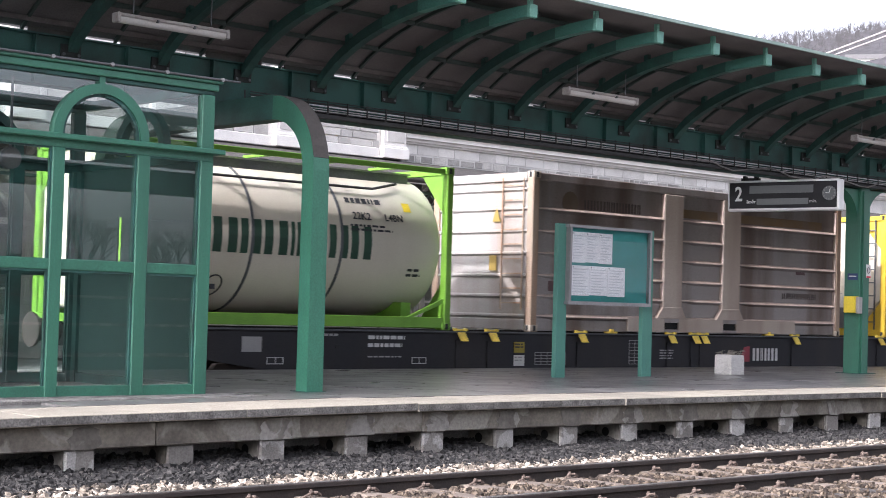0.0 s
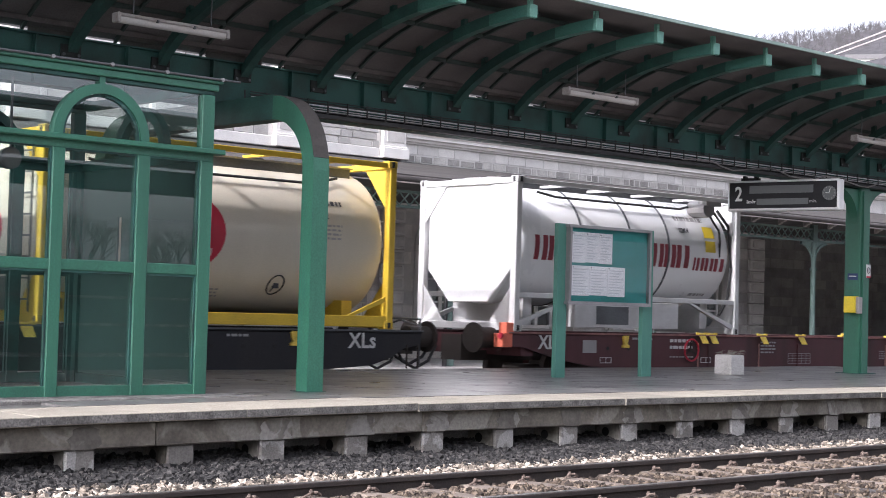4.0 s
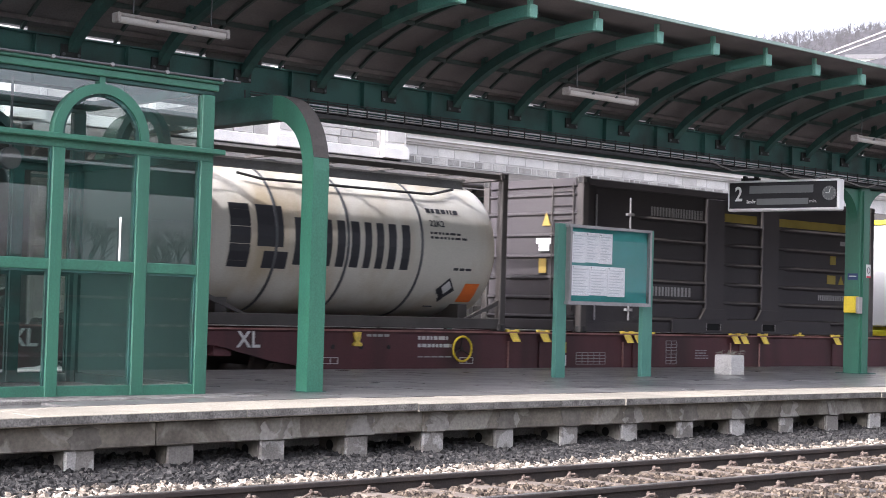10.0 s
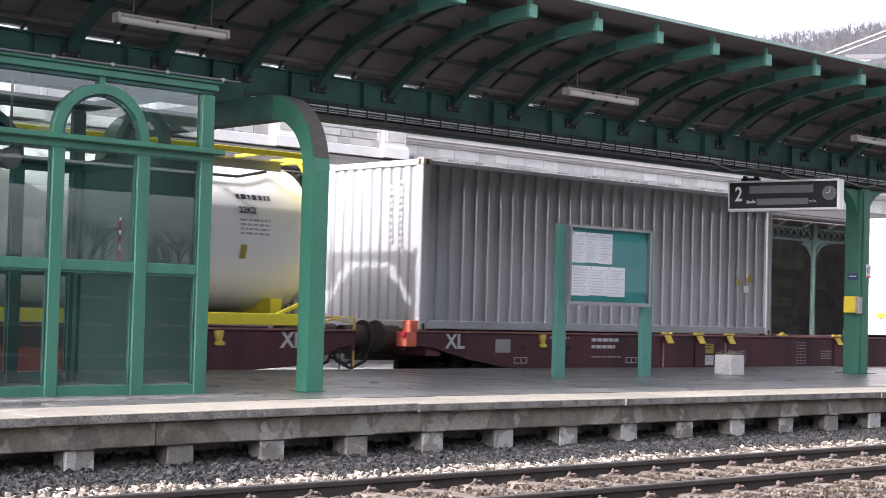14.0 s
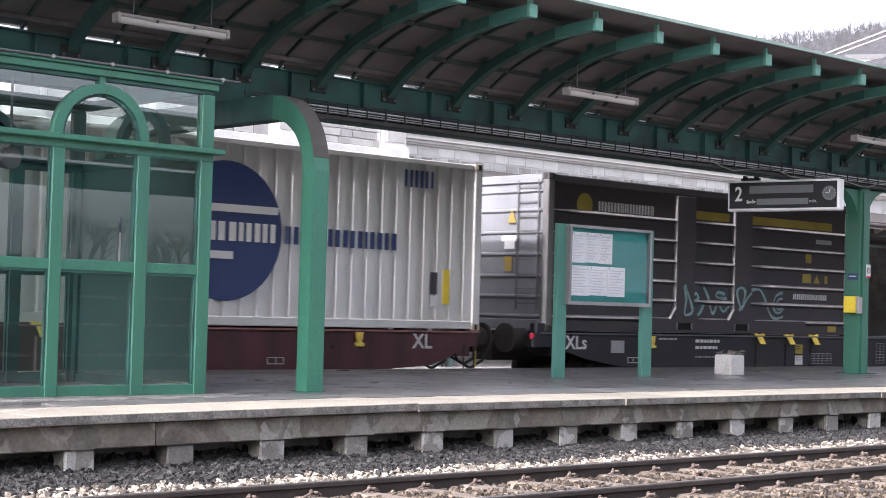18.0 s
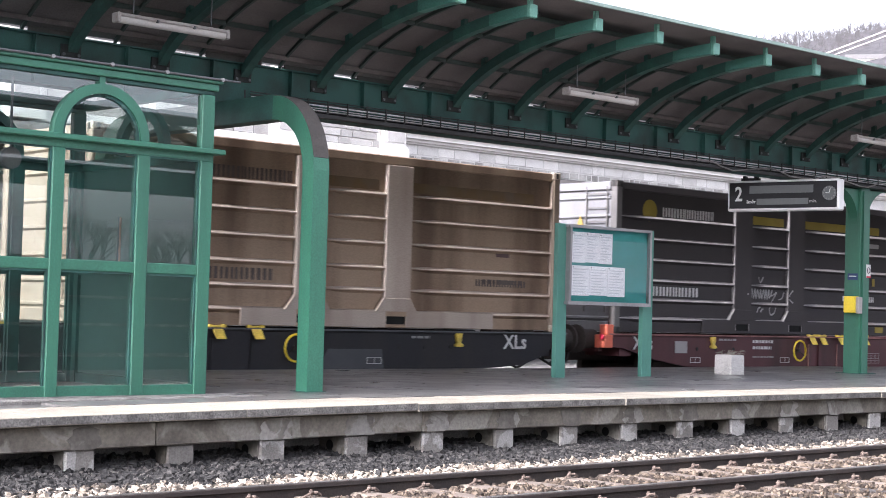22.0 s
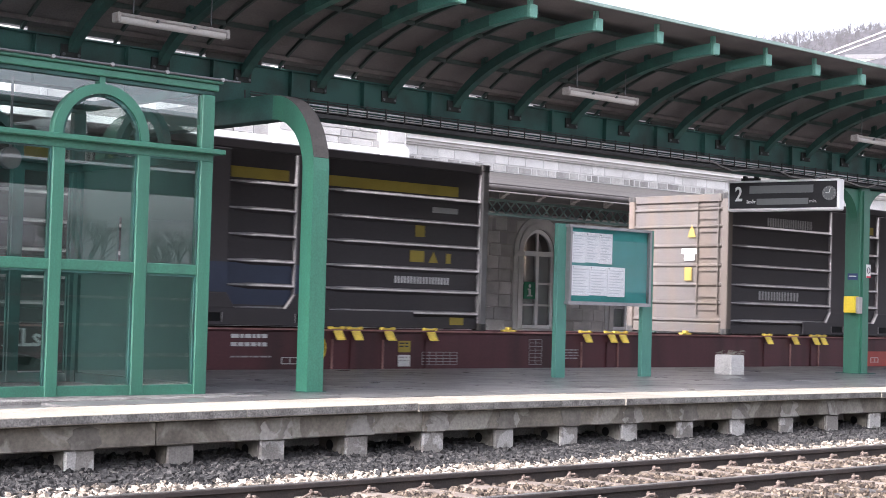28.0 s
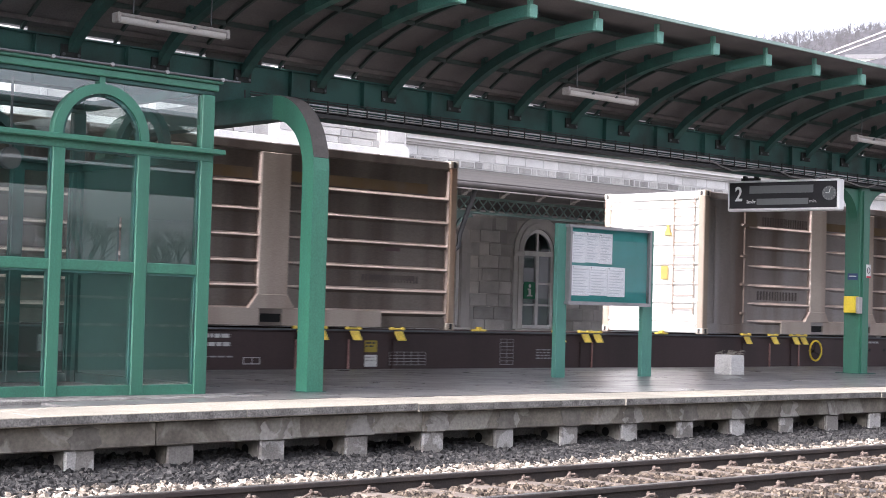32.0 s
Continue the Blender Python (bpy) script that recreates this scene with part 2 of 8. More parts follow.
DEC_OLIVE = mat("faded_mustard_film", (0.33, 0.25, 0.03), 0.6, vary=0.1, stain=0.4)
DEC_BLUE = mat("navy_film", (0.02, 0.04, 0.13), 0.5, vary=0.08, stain=0.2)
DEC_GREEN = mat("dark_green_film", (0.012, 0.06, 0.03), 0.5, vary=0.08, stain=0.1)
DEC_TEAL_THIN = mat("thin_turquoise_overspray", (0.05, 0.076, 0.078), 0.75, scale=9, vary=0.35, stain=0.9, stain_colour=(0.026, 0.032, 0.034))
DEC_TEAL = mat("sprayed_pale_turquoise", (0.24, 0.37, 0.375), 0.7, scale=14, vary=0.3, stain=0.8, stain_colour=(0.1, 0.15, 0.155))
POCKET = mat("black_pocket_shade", (0.004, 0.004, 0.004), 0.9, vary=0.1)
HOSE = mat("black_rubber", (0.02, 0.02, 0.02), 0.7, vary=0.1)
BOGIE = mat("brake_dust_steel", (0.05, 0.04, 0.035), 0.85, vary=0.3, bump=0.3)
STEEL = mat("bare_steel", (0.36, 0.35, 0.34), 0.4, 0.8, vary=0.15, stain=0.4)
CHALK_GREY = mat("chalky_worn_lit_edge", (0.36, 0.34, 0.335), 0.7, scale=14, vary=0.2, stain=0.6, stain_colour=(0.2, 0.185, 0.18))
CHALK_TAN = mat("pale_worn_lit_edge", (0.6, 0.48, 0.41), 0.7, scale=14, vary=0.2, stain=0.6, stain_colour=(0.4, 0.31, 0.25))
UPRIGHT_TAN = mat("light_brown_upright", (0.44, 0.37, 0.31), 0.65, scale=6, vary=0.15, stain=0.7, stain_colour=(0.3, 0.225, 0.18), streak=True)
# A dimmer copy of the yellow film for marks on sunlit ends.
DEC_YELLOW_END = mat("dimmed_yellow_film", (0.3, 0.21, 0.05), 0.55, vary=0.08, stain=0.25)
POST_TAN = mat("dull_rusty_tan_post", (0.105, 0.09, 0.077), 0.7, scale=8, vary=0.15, stain=0.6, stain_colour=(0.13, 0.09, 0.062), streak=True)
FRAME_SLATE = mat("slate_grey_frame_paint", (0.034, 0.034, 0.037), 0.6, vary=0.15, stain=0.5)
NAVY_PATCH = mat("dull_navy_repaint", (0.026, 0.036, 0.068), 0.55, vary=0.1, stain=0.3)
RED_RAIL = mat("scuffed_red_deck_edge", (0.34, 0.16, 0.14), 0.6, scale=10, vary=0.2, stain=0.7, stain_colour=(0.12, 0.05, 0.05))
END_PALE = mat("bleached_grey_container_end", (0.36, 0.345, 0.325), 0.7, scale=5, vary=0.12, stain=0.6, stain_colour=(0.24, 0.18, 0.13), streak=True)


# ---- mesh helpers ----
def quad_box(bm, x0, x1, y0, y1, z0, z1, m=None):
    r = bmesh.ops.create_cube(bm, size=1.0)
    t = Matrix.Translation(((x0 + x1) / 2, (y0 + y1) / 2, (z0 + z1) / 2)) @ Matrix.Diagonal((abs(x1 - x0), abs(y1 - y0), abs(z1 - z0), 1))
    bmesh.ops.transform(bm, matrix=(m @ t) if m else t, verts=r["verts"])
    return r["verts"]


def cyl(bm, a, b, r, seg=12, r2=None):
    a, b = Vector(a), Vector(b)
    d = b - a
    res = bmesh.ops.create_cone(bm, cap_ends=True, segments=seg, radius1=r, radius2=r if r2 is None else r2, depth=d.length)
    bmesh.ops.transform(bm, matrix=Matrix.Translation((a + b) / 2) @ d.to_track_quat("Z", "Y").to_matrix().to_4x4(), verts=res["verts"])
    return res["verts"]


def sweep(bm, pts, r, seg=8, closed=False):
    """A round bar along a line of points."""
    pts = [Vector(p) for p in pts]
    rings = []
    n = len(pts)
    for i, p in enumerate(pts):
        a = pts[(i - 1) % n] if (closed or i) else p
        b = pts[(i + 1) % n] if (closed or i < n - 1) else p
        q = (b - a).to_track_quat("Z", "Y")
        rings.append([bm.verts.new(p + q @ Vector((r * math.cos(2 * math.pi * k / seg), r * math.sin(2 * math.pi * k / seg), 0))) for k in range(seg)])
    for i in range(n if closed else n - 1):
        a, b = rings[i], rings[(i + 1) % n]
        for k in range(seg):
            bm.faces.new((a[k], a[(k + 1) % seg], b[(k + 1) % seg], b[k]))
    if not closed:
        bm.faces.new(rings[0][::-1])
        bm.faces.new(rings[-1])


def plate(bm, outline, axis, a0, a1):
    """A flat plate: outline points in two axes, given thickness from a0 to a1 along the third."""
    def p3(p, a):
        return {"x": (a, p[0], p[1]), "y": (p[0], a, p[1]), "z": (p[0], p[1], a)}[axis]
    lo = [bm.verts.new(p3(p, a0)) for p in outline]
    hi = [bm.verts.new(p3(p, a1)) for p in outline]
    n = len(outline)
    f = [bm.faces.new(lo), bm.faces.new(hi)]
    f += [bm.faces.new((lo[i], lo[(i + 1) % n], hi[(i + 1) % n], hi[i])) for i in range(n)]
    bmesh.ops.recalc_face_normals(bm, faces=f)


def band(bm, inner, outer, axis, a0, a1):
    """A flat band between two lines of as many points, with thickness."""
    for i in range(len(inner) - 1):
        plate(bm, [inner[i], inner[i + 1], outer[i + 1], outer[i]], axis, a0, a1)
    bmesh.ops.remove_doubles(bm, verts=bm.verts, dist=1e-5)


def arc(cx, cz, r, a0, a1, n):
    return [(cx + r * math.cos(radians(a0 + (a1 - a0) * i / n)), cz + r * math.sin(radians(a0 + (a1 - a0) * i / n))) for i in range(n + 1)]


def bevelled(bm, w, seg=1):
    bmesh.ops.bevel(bm, geom=[e for e in bm.edges if len(e.link_faces) == 2 and e.calc_face_angle(0) > 0.6], offset=w, segments=seg, affect="EDGES", profile=0.5)
    return bm


def mesh_of(name, bm, material, smooth=False):
    bmesh.ops.recalc_face_normals(bm, faces=bm.faces)
    me = bpy.data.meshes.new(name)
    bm.to_mesh(me)
    bm.free()
    me.materials.append(material)
    if smooth:
        me.shade_smooth()
        me.set_sharp_from_angle(angle=radians(38))
    return me


def part(name, bm, material, parent, label="", smooth=False):
    ob = new(name, mesh_of(name, bm, material, smooth))
    ob.parent = parent
    if label:
        ob["label"] = label
    return ob


def solo(name, bm, material, label, category, group="", kind="", smooth=False):
    return tagged(new(name, mesh_of(name, bm, material, smooth)), label, category, group, kind)


def thing(name, label, category, group="", kind="", at=(0, 0, 0)):
    ob = new(name)
    ob.empty_display_size = 0.2
    ob.location = at
    return tagged(ob, label, category, group, kind)


def share(name, me, parent, at, label="", rot=(0, 0, 0)):
    ob = new(name, me)
    ob.parent = parent
    ob.location, ob.rotation_euler = at, rot
    if label:
        ob["label"] = label
    return ob


def boxes(*bs, bevel=0.0):
    bm = bmesh.new()
    for b in bs:
        quad_box(bm, *b)
    if bevel:
        bevelled(bm, bevel)
    return bm


TEXT_MESH = {}


def text_mesh(text, size, depth):
    """The mesh of a word in the built-in font."""
    key = (text, size, depth)
    if key not in TEXT_MESH:
        cu = bpy.data.curves.new("text", "FONT")
        cu.body, cu.size, cu.extrude, cu.align_x, cu.align_y, cu.resolution_u, cu.offset = text, size, depth, "CENTER", "CENTER", 2, size * 0.018
        tmp = new("text", cu)
        me = bpy.data.meshes.new_from_object(tmp.evaluated_get(bpy.context.evaluated_depsgraph_get()))
        bpy.data.objects.remove(tmp)
        me.materials.clear()
        TEXT_MESH[key] = me
    return TEXT_MESH[key].copy()


for word, height, thick in (("2", 0.36, 0.003), ("XL", 0.34, 0.003), ("XLs", 0.34, 0.003), ("22K2", 0.17, 0.002), ("22K2", 0.14, 0.002), ("22K2", 0.15, 0.002), ("L4BN", 0.16, 0.002), ("22K4", 0.13, 0.002), ("FOODSTUFF ONLY", 0.12, 0.002),
                            ("Nitrogen inside", 0.15, 0.002), ("80", 0.14, 0.003), ("1789", 0.14, 0.003), ("i", 0.42, 0.003), ("2", 0.46, 0.003), ("Směr", 0.072, 0.003), ("min.", 0.075, 0.003)):
    text_mesh(word, height, thick)


def letters(text, size, material, parent, m, name="lettering", depth=0.003):
    """Readable words in the built-in font, as a mesh part. The text lies in its own x-y plane; m stands it up."""
    me = text_mesh(text, size, depth)
    me.materials.append(material)
    ob = new(name, me)
    ob.parent = parent
    ob.matrix_basis = m
    return ob


FRONT = Matrix.Rotation(radians(90), 4, "X")    # stands a text up so that it faces the camera's side
WEST = Matrix.Rotation(radians(-90), 4, "Z") @ FRONT    # so that it faces down the line

# ---- ground, track ----
rng = random.Random(4)
PLAT_Z, PLAT_Y0, PLAT_Y1 = 0.557, 11.52, 18.25


def dip(x):
    """The platform settles a little towards its low end."""
    return -0.009 * max(0.0, 10.0 - x)


bm = bmesh.new()
bmesh.ops.create_grid(bm, x_segments=2, y_segments=2, size=3000)
bmesh.ops.translate(bm, vec=(0, 0, -0.16), verts=bm.verts)
solo("ground", bm, GRAVEL, "grey brown gravel ground beside the tracks", "ground", kind="structure")

RAIL_Y = (9.08, 10.585)


def rail_profile(y):
    return [(y - 0.075, -0.172), (y + 0.075, -0.172), (y + 0.07, -0.16), (y + 0.012, -0.135), (y + 0.01, -0.05), (y + 0.036, -0.038), (y + 0.036, -0.006), (y + 0.026, 0.0),
            (y - 0.026, 0.0), (y - 0.036, -0.006), (y - 0.036, -0.038), (y - 0.01, -0.05), (y - 0.012, -0.135), (y - 0.07, -0.16)]


for y in RAIL_Y + (19.35, 20.85):
    rail = thing("rail", "worn steel running rail with rusty brown sides", "rail", "rails", "structure")
    bm = bmesh.new()
    plate(bm, rail_profile(y), "x", -90, 260)
    part("rail_body", bm, RAIL_SIDE, rail)
    part("rail_head", boxes((-90, 260, y - 0.028, y + 0.028, 0.0, 0.003)), RAIL_TOP, rail, "shiny worn rail head")

# ---- platform ----
platform = thing("platform", "island platform with pale concrete edge slabs over short piers", "platform", kind="structure")
X0, X1 = -12, 70
bm = bmesh.new()
xs = [X0, 0, 5, 10, 25, X1]
for a, b in zip(xs, xs[1:]):
    for ya, yb in ((12.42, PLAT_Y1),):
        vs = [bm.verts.new((x, y, PLAT_Z - 0.012 + dip(x) - dz)) for dz in (0, 0.16) for x, y in ((a, ya), (b, ya), (b, yb), (a, yb))]
        for f in ((0, 1, 2, 3), (7, 6, 5, 4), (0, 4, 5, 1), (1, 5, 6, 2), (2, 6, 7, 3), (3, 7, 4, 0)):
            bm.faces.new([vs[i] for i in f])
part("platform_deck", bm, PAVING, platform)
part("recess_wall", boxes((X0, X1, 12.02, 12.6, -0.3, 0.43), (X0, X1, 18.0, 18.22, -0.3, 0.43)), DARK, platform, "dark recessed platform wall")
me_beam = [mesh_of("edge_beam", bevelled(boxes((0.0, 2.995, 11.60 + 0.012 * k, 11.85, -0.285 + 0.006 * k, -0.08)), 0.012), CONC_WALL) for k in range(3)]
for i in range(-14, 60, 3):
    share("edge_beam", me_beam[rng.randrange(3)], platform, (i + 0.35, 0, PLAT_Z + dip(i + 0.35)), rot=(0, -0.009 if i < 10 else 0, 0))
me_slab = mesh_of("edge_slab", bevelled(boxes((0.002, 0.998, PLAT_Y0, 12.42, -0.078, 0.0)), 0.004), CONC_EDGE)
# A darker face for the front of each edge slab.
CONC_FRONT = mat("dark_slab_front", (0.15, 0.144, 0.132), 0.9, scale=18, vary=0.45, stain=0.95, stain_colour=(0.055, 0.052, 0.047), bump=0.6, spread=0.1)
me_lip = mesh_of("slab_front", boxes((0.005, 0.995, PLAT_Y0 - 0.004, PLAT_Y0 + 0.003, -0.07, -0.008)), CONC_FRONT)
pr = random.Random(2)
me_pier = []
for k in range(4):
    bm = bmesh.new()
    top = 0.274 + pr.uniform(-0.01, 0.0)
    plate(bm, [(0, -0.35), (0.29, -0.35), (0.29 - pr.uniform(0, 0.02), top), (0.2, top), (pr.uniform(0, 0.02), top)], "y", 11.62 + pr.uniform(0, 0.02), 11.67)
    me_pier.append(mesh_of("pier_face", bevelled(bm, 0.015), CONC_PIER))
# Pier sides get the darker beam concrete, painting the shade under the slab.
me_pier_body = mesh_of("pier", boxes((0.005, 0.285, 11.67, 12.02, -0.35, 0.262)), CONC_WALL)
hole_bm = bmesh.new()
cyl(hole_bm, (0.0, 11.86, 0.165), (0.007, 11.86, 0.165), 0.05, 14)
me_hole = mesh_of("pier_hole", hole_bm, mat("black_hole", (0.008, 0.008, 0.008), 0.95))
me_patch = []
CONC_REPAIR = mat("grey_plaster_repair", (0.15, 0.138, 0.118), 0.9, scale=10, vary=0.18, stain=0.8, stain_colour=(0.085, 0.077, 0.066), bump=0.4, fine=30, spread=0.12, patch=(0.215, 0.205, 0.185), patch_scale=3.0)
for k in range(5):
    bm = bmesh.new()
    n = 11
    side_l, side_r = [(pr.uniform(-0.04, 0.05), 0.272 + 0.04 * q) for q in range(5)], [(pr.uniform(0.24, 0.34), 0.272 + 0.04 * q) for q in range(5)]
    pts = side_l + [(0.09, 0.44 + pr.uniform(0, 0.025)), (0.2, 0.44 + pr.uniform(0, 0.025))] + side_r[::-1]
    plate(bm, pts, "y", 11.5955, 11.603)
    me_patch.append(mesh_of("plaster_patch", bm, CONC_REPAIR))
for i in range(-6, 60):
    z = PLAT_Z + dip(i + 0.7)
    at = (i + 0.22, rng.uniform(-0.008, 0.008), z + rng.uniform(-0.0015, 0.0015))
    share("edge_slab", me_slab, platform, at, rot=(0, -0.009 if i < 10 else 0, 0))
    share("slab_front", me_lip, platform, at, "dark rough slab front", rot=(0, -0.009 if i < 10 else 0, 0))
    px = 7.48 + 0.967 * (i - 7)
    at = (px, 0, dip(px) + 0.005)
    share("pier_face", me_pier[rng.randrange(4)], platform, at, "pale patched pier face")
    share("pier", me_pier_body, platform, at)
    if rng.random() < 0.75:
        share("plaster_patch", me_patch[rng.randrange(5)], platform, at, "pale plaster repair on the beam")
    share("pier_hole", me_hole, platform, at)

# ---- canopy over the platform ----
YB, BEAM_Z0, BEAM_Z1 = 15.65, 3.775, 4.285
canopy = thing("platform_canopy", "green steel platform canopy with curved ribs and sooty roof sheets", "canopy", kind="structure")
CX0, CX1 = -6.0, 62.0
part("main_beam", boxes((CX0, CX1, YB - 0.10, YB - 0.085, BEAM_Z0, BEAM_Z1), (CX0, CX1, YB + 0.085, YB + 0.10, BEAM_Z0, BEAM_Z1), (CX0, CX1, YB - 0.125, YB + 0.125, BEAM_Z0 - 0.018, BEAM_Z0),
     (CX0, CX1, YB - 0.16, YB + 0.16, BEAM_Z1, BEAM_Z1 + 0.018)), GREEN_SOOT_DIM, canopy, "sooty green box girder")


def roof_curve(u):
    """The roof's section: u from 0 at the valley to 1 at the free edge; out from the beam, and height."""
    a = radians(62) * (1 - u)
    return 0.05 + 2.82 * (math.sin(radians(62)) - math.sin(a)) / math.sin(radians(62)), 4.36 + 0.765 * (math.cos(a) - math.cos(radians(62))) / (1 - math.cos(radians(62)))


def rib_curve(u):
    a = radians(66) * (1 - u)
    return 0.16 + 2.49 * (math.sin(radians(66)) - math.sin(a)) / math.sin(radians(66)), 4.135 + 0.75 * (math.cos(a) - math.cos(radians(66))) / (1 - math.cos(radians(66)))


N = 14
# Rib greens step from dark inside to pale ends, painting the skylight's falloff.
GREEN_RIB_DIM = mat("sooty_dim_green_rib_paint", (0.03, 0.086, 0.073), 0.5, scale=6, vary=0.22, stain=0.8, stain_colour=(0.018, 0.032, 0.029), bump=0.1)
GREEN_MID = mat("half_lit_green_rib_paint", (0.04, 0.12, 0.1), 0.45, scale=6, vary=0.2, stain=0.7, stain_colour=(0.022, 0.05, 0.043), bump=0.1)
GREEN_OUTER = mat("lit_green_rib_paint", (0.075, 0.215, 0.178), 0.42, scale=6, vary=0.18, stain=0.6, stain_colour=(0.04, 0.12, 0.1), bump=0.1)
ROOF_BAR = mat("sooty_green_grey_bar", (0.045, 0.066, 0.06), 0.7, scale=8, vary=0.15, stain=0.6)
EDGE_GREEN = mat("weathered_grey_green", (0.24, 0.32, 0.28), 0.6, scale=8, vary=0.15, stain=0.5)
GREEN_TIP = mat("lit_green_tip_paint", (0.17, 0.4, 0.32), 0.5, scale=8, vary=0.12, stain=0.3)
for side in (-1, 1):
    bm = bmesh.new()
    lo = [(YB + side * roof_curve(i / N)[0], roof_curve(i / N)[1]) for i in range(N + 1)]
    hi = [(y, z + 0.02) for y, z in lo]
    band(bm, lo, hi, "x", CX0, CX1)
    part("roof_sheet", bm, ROOF_UNDER, canopy, "sooty brown roof sheet", smooth=True)
    y, z = lo[-1]
    part("edge_fascia", boxes((CX0, CX1, y - 0.02, y + 0.02, z - 0.01, z + 0.03)), EDGE_GREEN, canopy, "weathered grey green edge angle")
    bm = bmesh.new()
    rlo = [(side * rib_curve(i / N)[0], rib_curve(i / N)[1]) for i in range(N + 1)]
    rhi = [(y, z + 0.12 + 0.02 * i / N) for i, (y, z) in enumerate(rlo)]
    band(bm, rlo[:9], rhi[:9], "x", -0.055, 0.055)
    rib_me = mesh_of("rib", bm, GREEN_RIB_DIM)
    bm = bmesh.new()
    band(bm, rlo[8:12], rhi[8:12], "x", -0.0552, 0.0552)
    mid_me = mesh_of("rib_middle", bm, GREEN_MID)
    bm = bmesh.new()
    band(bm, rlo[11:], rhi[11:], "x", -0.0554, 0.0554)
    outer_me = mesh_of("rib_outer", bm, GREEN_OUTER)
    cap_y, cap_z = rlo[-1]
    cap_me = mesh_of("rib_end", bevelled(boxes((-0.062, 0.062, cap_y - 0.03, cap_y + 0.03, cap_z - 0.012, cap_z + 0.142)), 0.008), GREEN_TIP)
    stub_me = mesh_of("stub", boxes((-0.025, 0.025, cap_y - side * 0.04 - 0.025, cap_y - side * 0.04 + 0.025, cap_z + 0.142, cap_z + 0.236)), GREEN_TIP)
    for k in range(-15, 42):
        x = 13.125 + 1.1325 * k
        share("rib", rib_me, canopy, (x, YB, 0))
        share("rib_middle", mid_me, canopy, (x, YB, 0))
        share("rib_outer", outer_me, canopy, (x, YB, 0), "outer rib length painted lighter for the skylight")
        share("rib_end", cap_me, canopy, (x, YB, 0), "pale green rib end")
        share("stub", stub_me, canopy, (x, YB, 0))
    for u in (0.25, 0.5, 0.75):
        y, z = roof_curve(u)
        part("purlin", boxes((CX0, CX1, YB + side * y - 0.022, YB + side * y + 0.022, z - 0.055, z - 0.004)), ROOF_BAR, canopy)
TRAY = mat("sooty_tray_steel", (0.045, 0.045, 0.044), 0.6, 0.3, vary=0.2, stain=0.5)
STEEL_CABLE = mat("greyed_cable_sheath", (0.5, 0.5, 0.5), 0.4, 0.2, vary=0.2, stain=0.5)
tray = bmesh.new()
quad_box(tray, 10.9, 40, YB - 0.25, YB - 0.126, 3.826, 3.832)
for i in range(94):
    x = 10.79 + i * 0.31
    quad_box(tray, x, x + 0.02, YB - 0.262, YB - 0.103, 3.81, 3.825)
    quad_box(tray, x, x + 0.016, YB - 0.266, YB - 0.256, 3.826, 3.97)
part("cable_tray", tray, TRAY, canopy, "dark cable ladder")
# Dark strip added to show the beam's sooty lower part.
part("cable_duct", boxes((10.9, 40, YB - 0.24, YB - 0.127, 3.762, 3.808)), TRAY, canopy, "dark strip added over the sooty foot of the beam")
part("tray_edge", boxes((10.9, 40, YB - 0.255, YB - 0.245, 3.893, 3.91)), STEEL_CABLE, canopy, "greyed steel tray edge")
for z, rad, m in ((3.962, 0.007, TRAY), (3.93, 0.012, TRAY), (3.868, 0.006, STEEL_CABLE), (3.842, 0.008, STEEL_CABLE)):
    bm = bmesh.new()
    cyl(bm, (10.9, YB - 0.235, z), (40, YB - 0.235, z), rad, 8)
    part("cable", bm, m, canopy, smooth=True)
GUTTER_SHEET = mat("stained_valley_gutter", (0.13, 0.112, 0.106), 0.7, scale=8, vary=0.2, stain=0.7, stain_colour=(0.06, 0.05, 0.047))
for side in (-1, 1):
    part("valley_gutter", boxes((CX0, CX1, YB + side * 0.2 - 0.012, YB + side * 0.2 + 0.012, 4.395, 4.45)), GUTTER_SHEET, canopy, "stained valley gutter side")

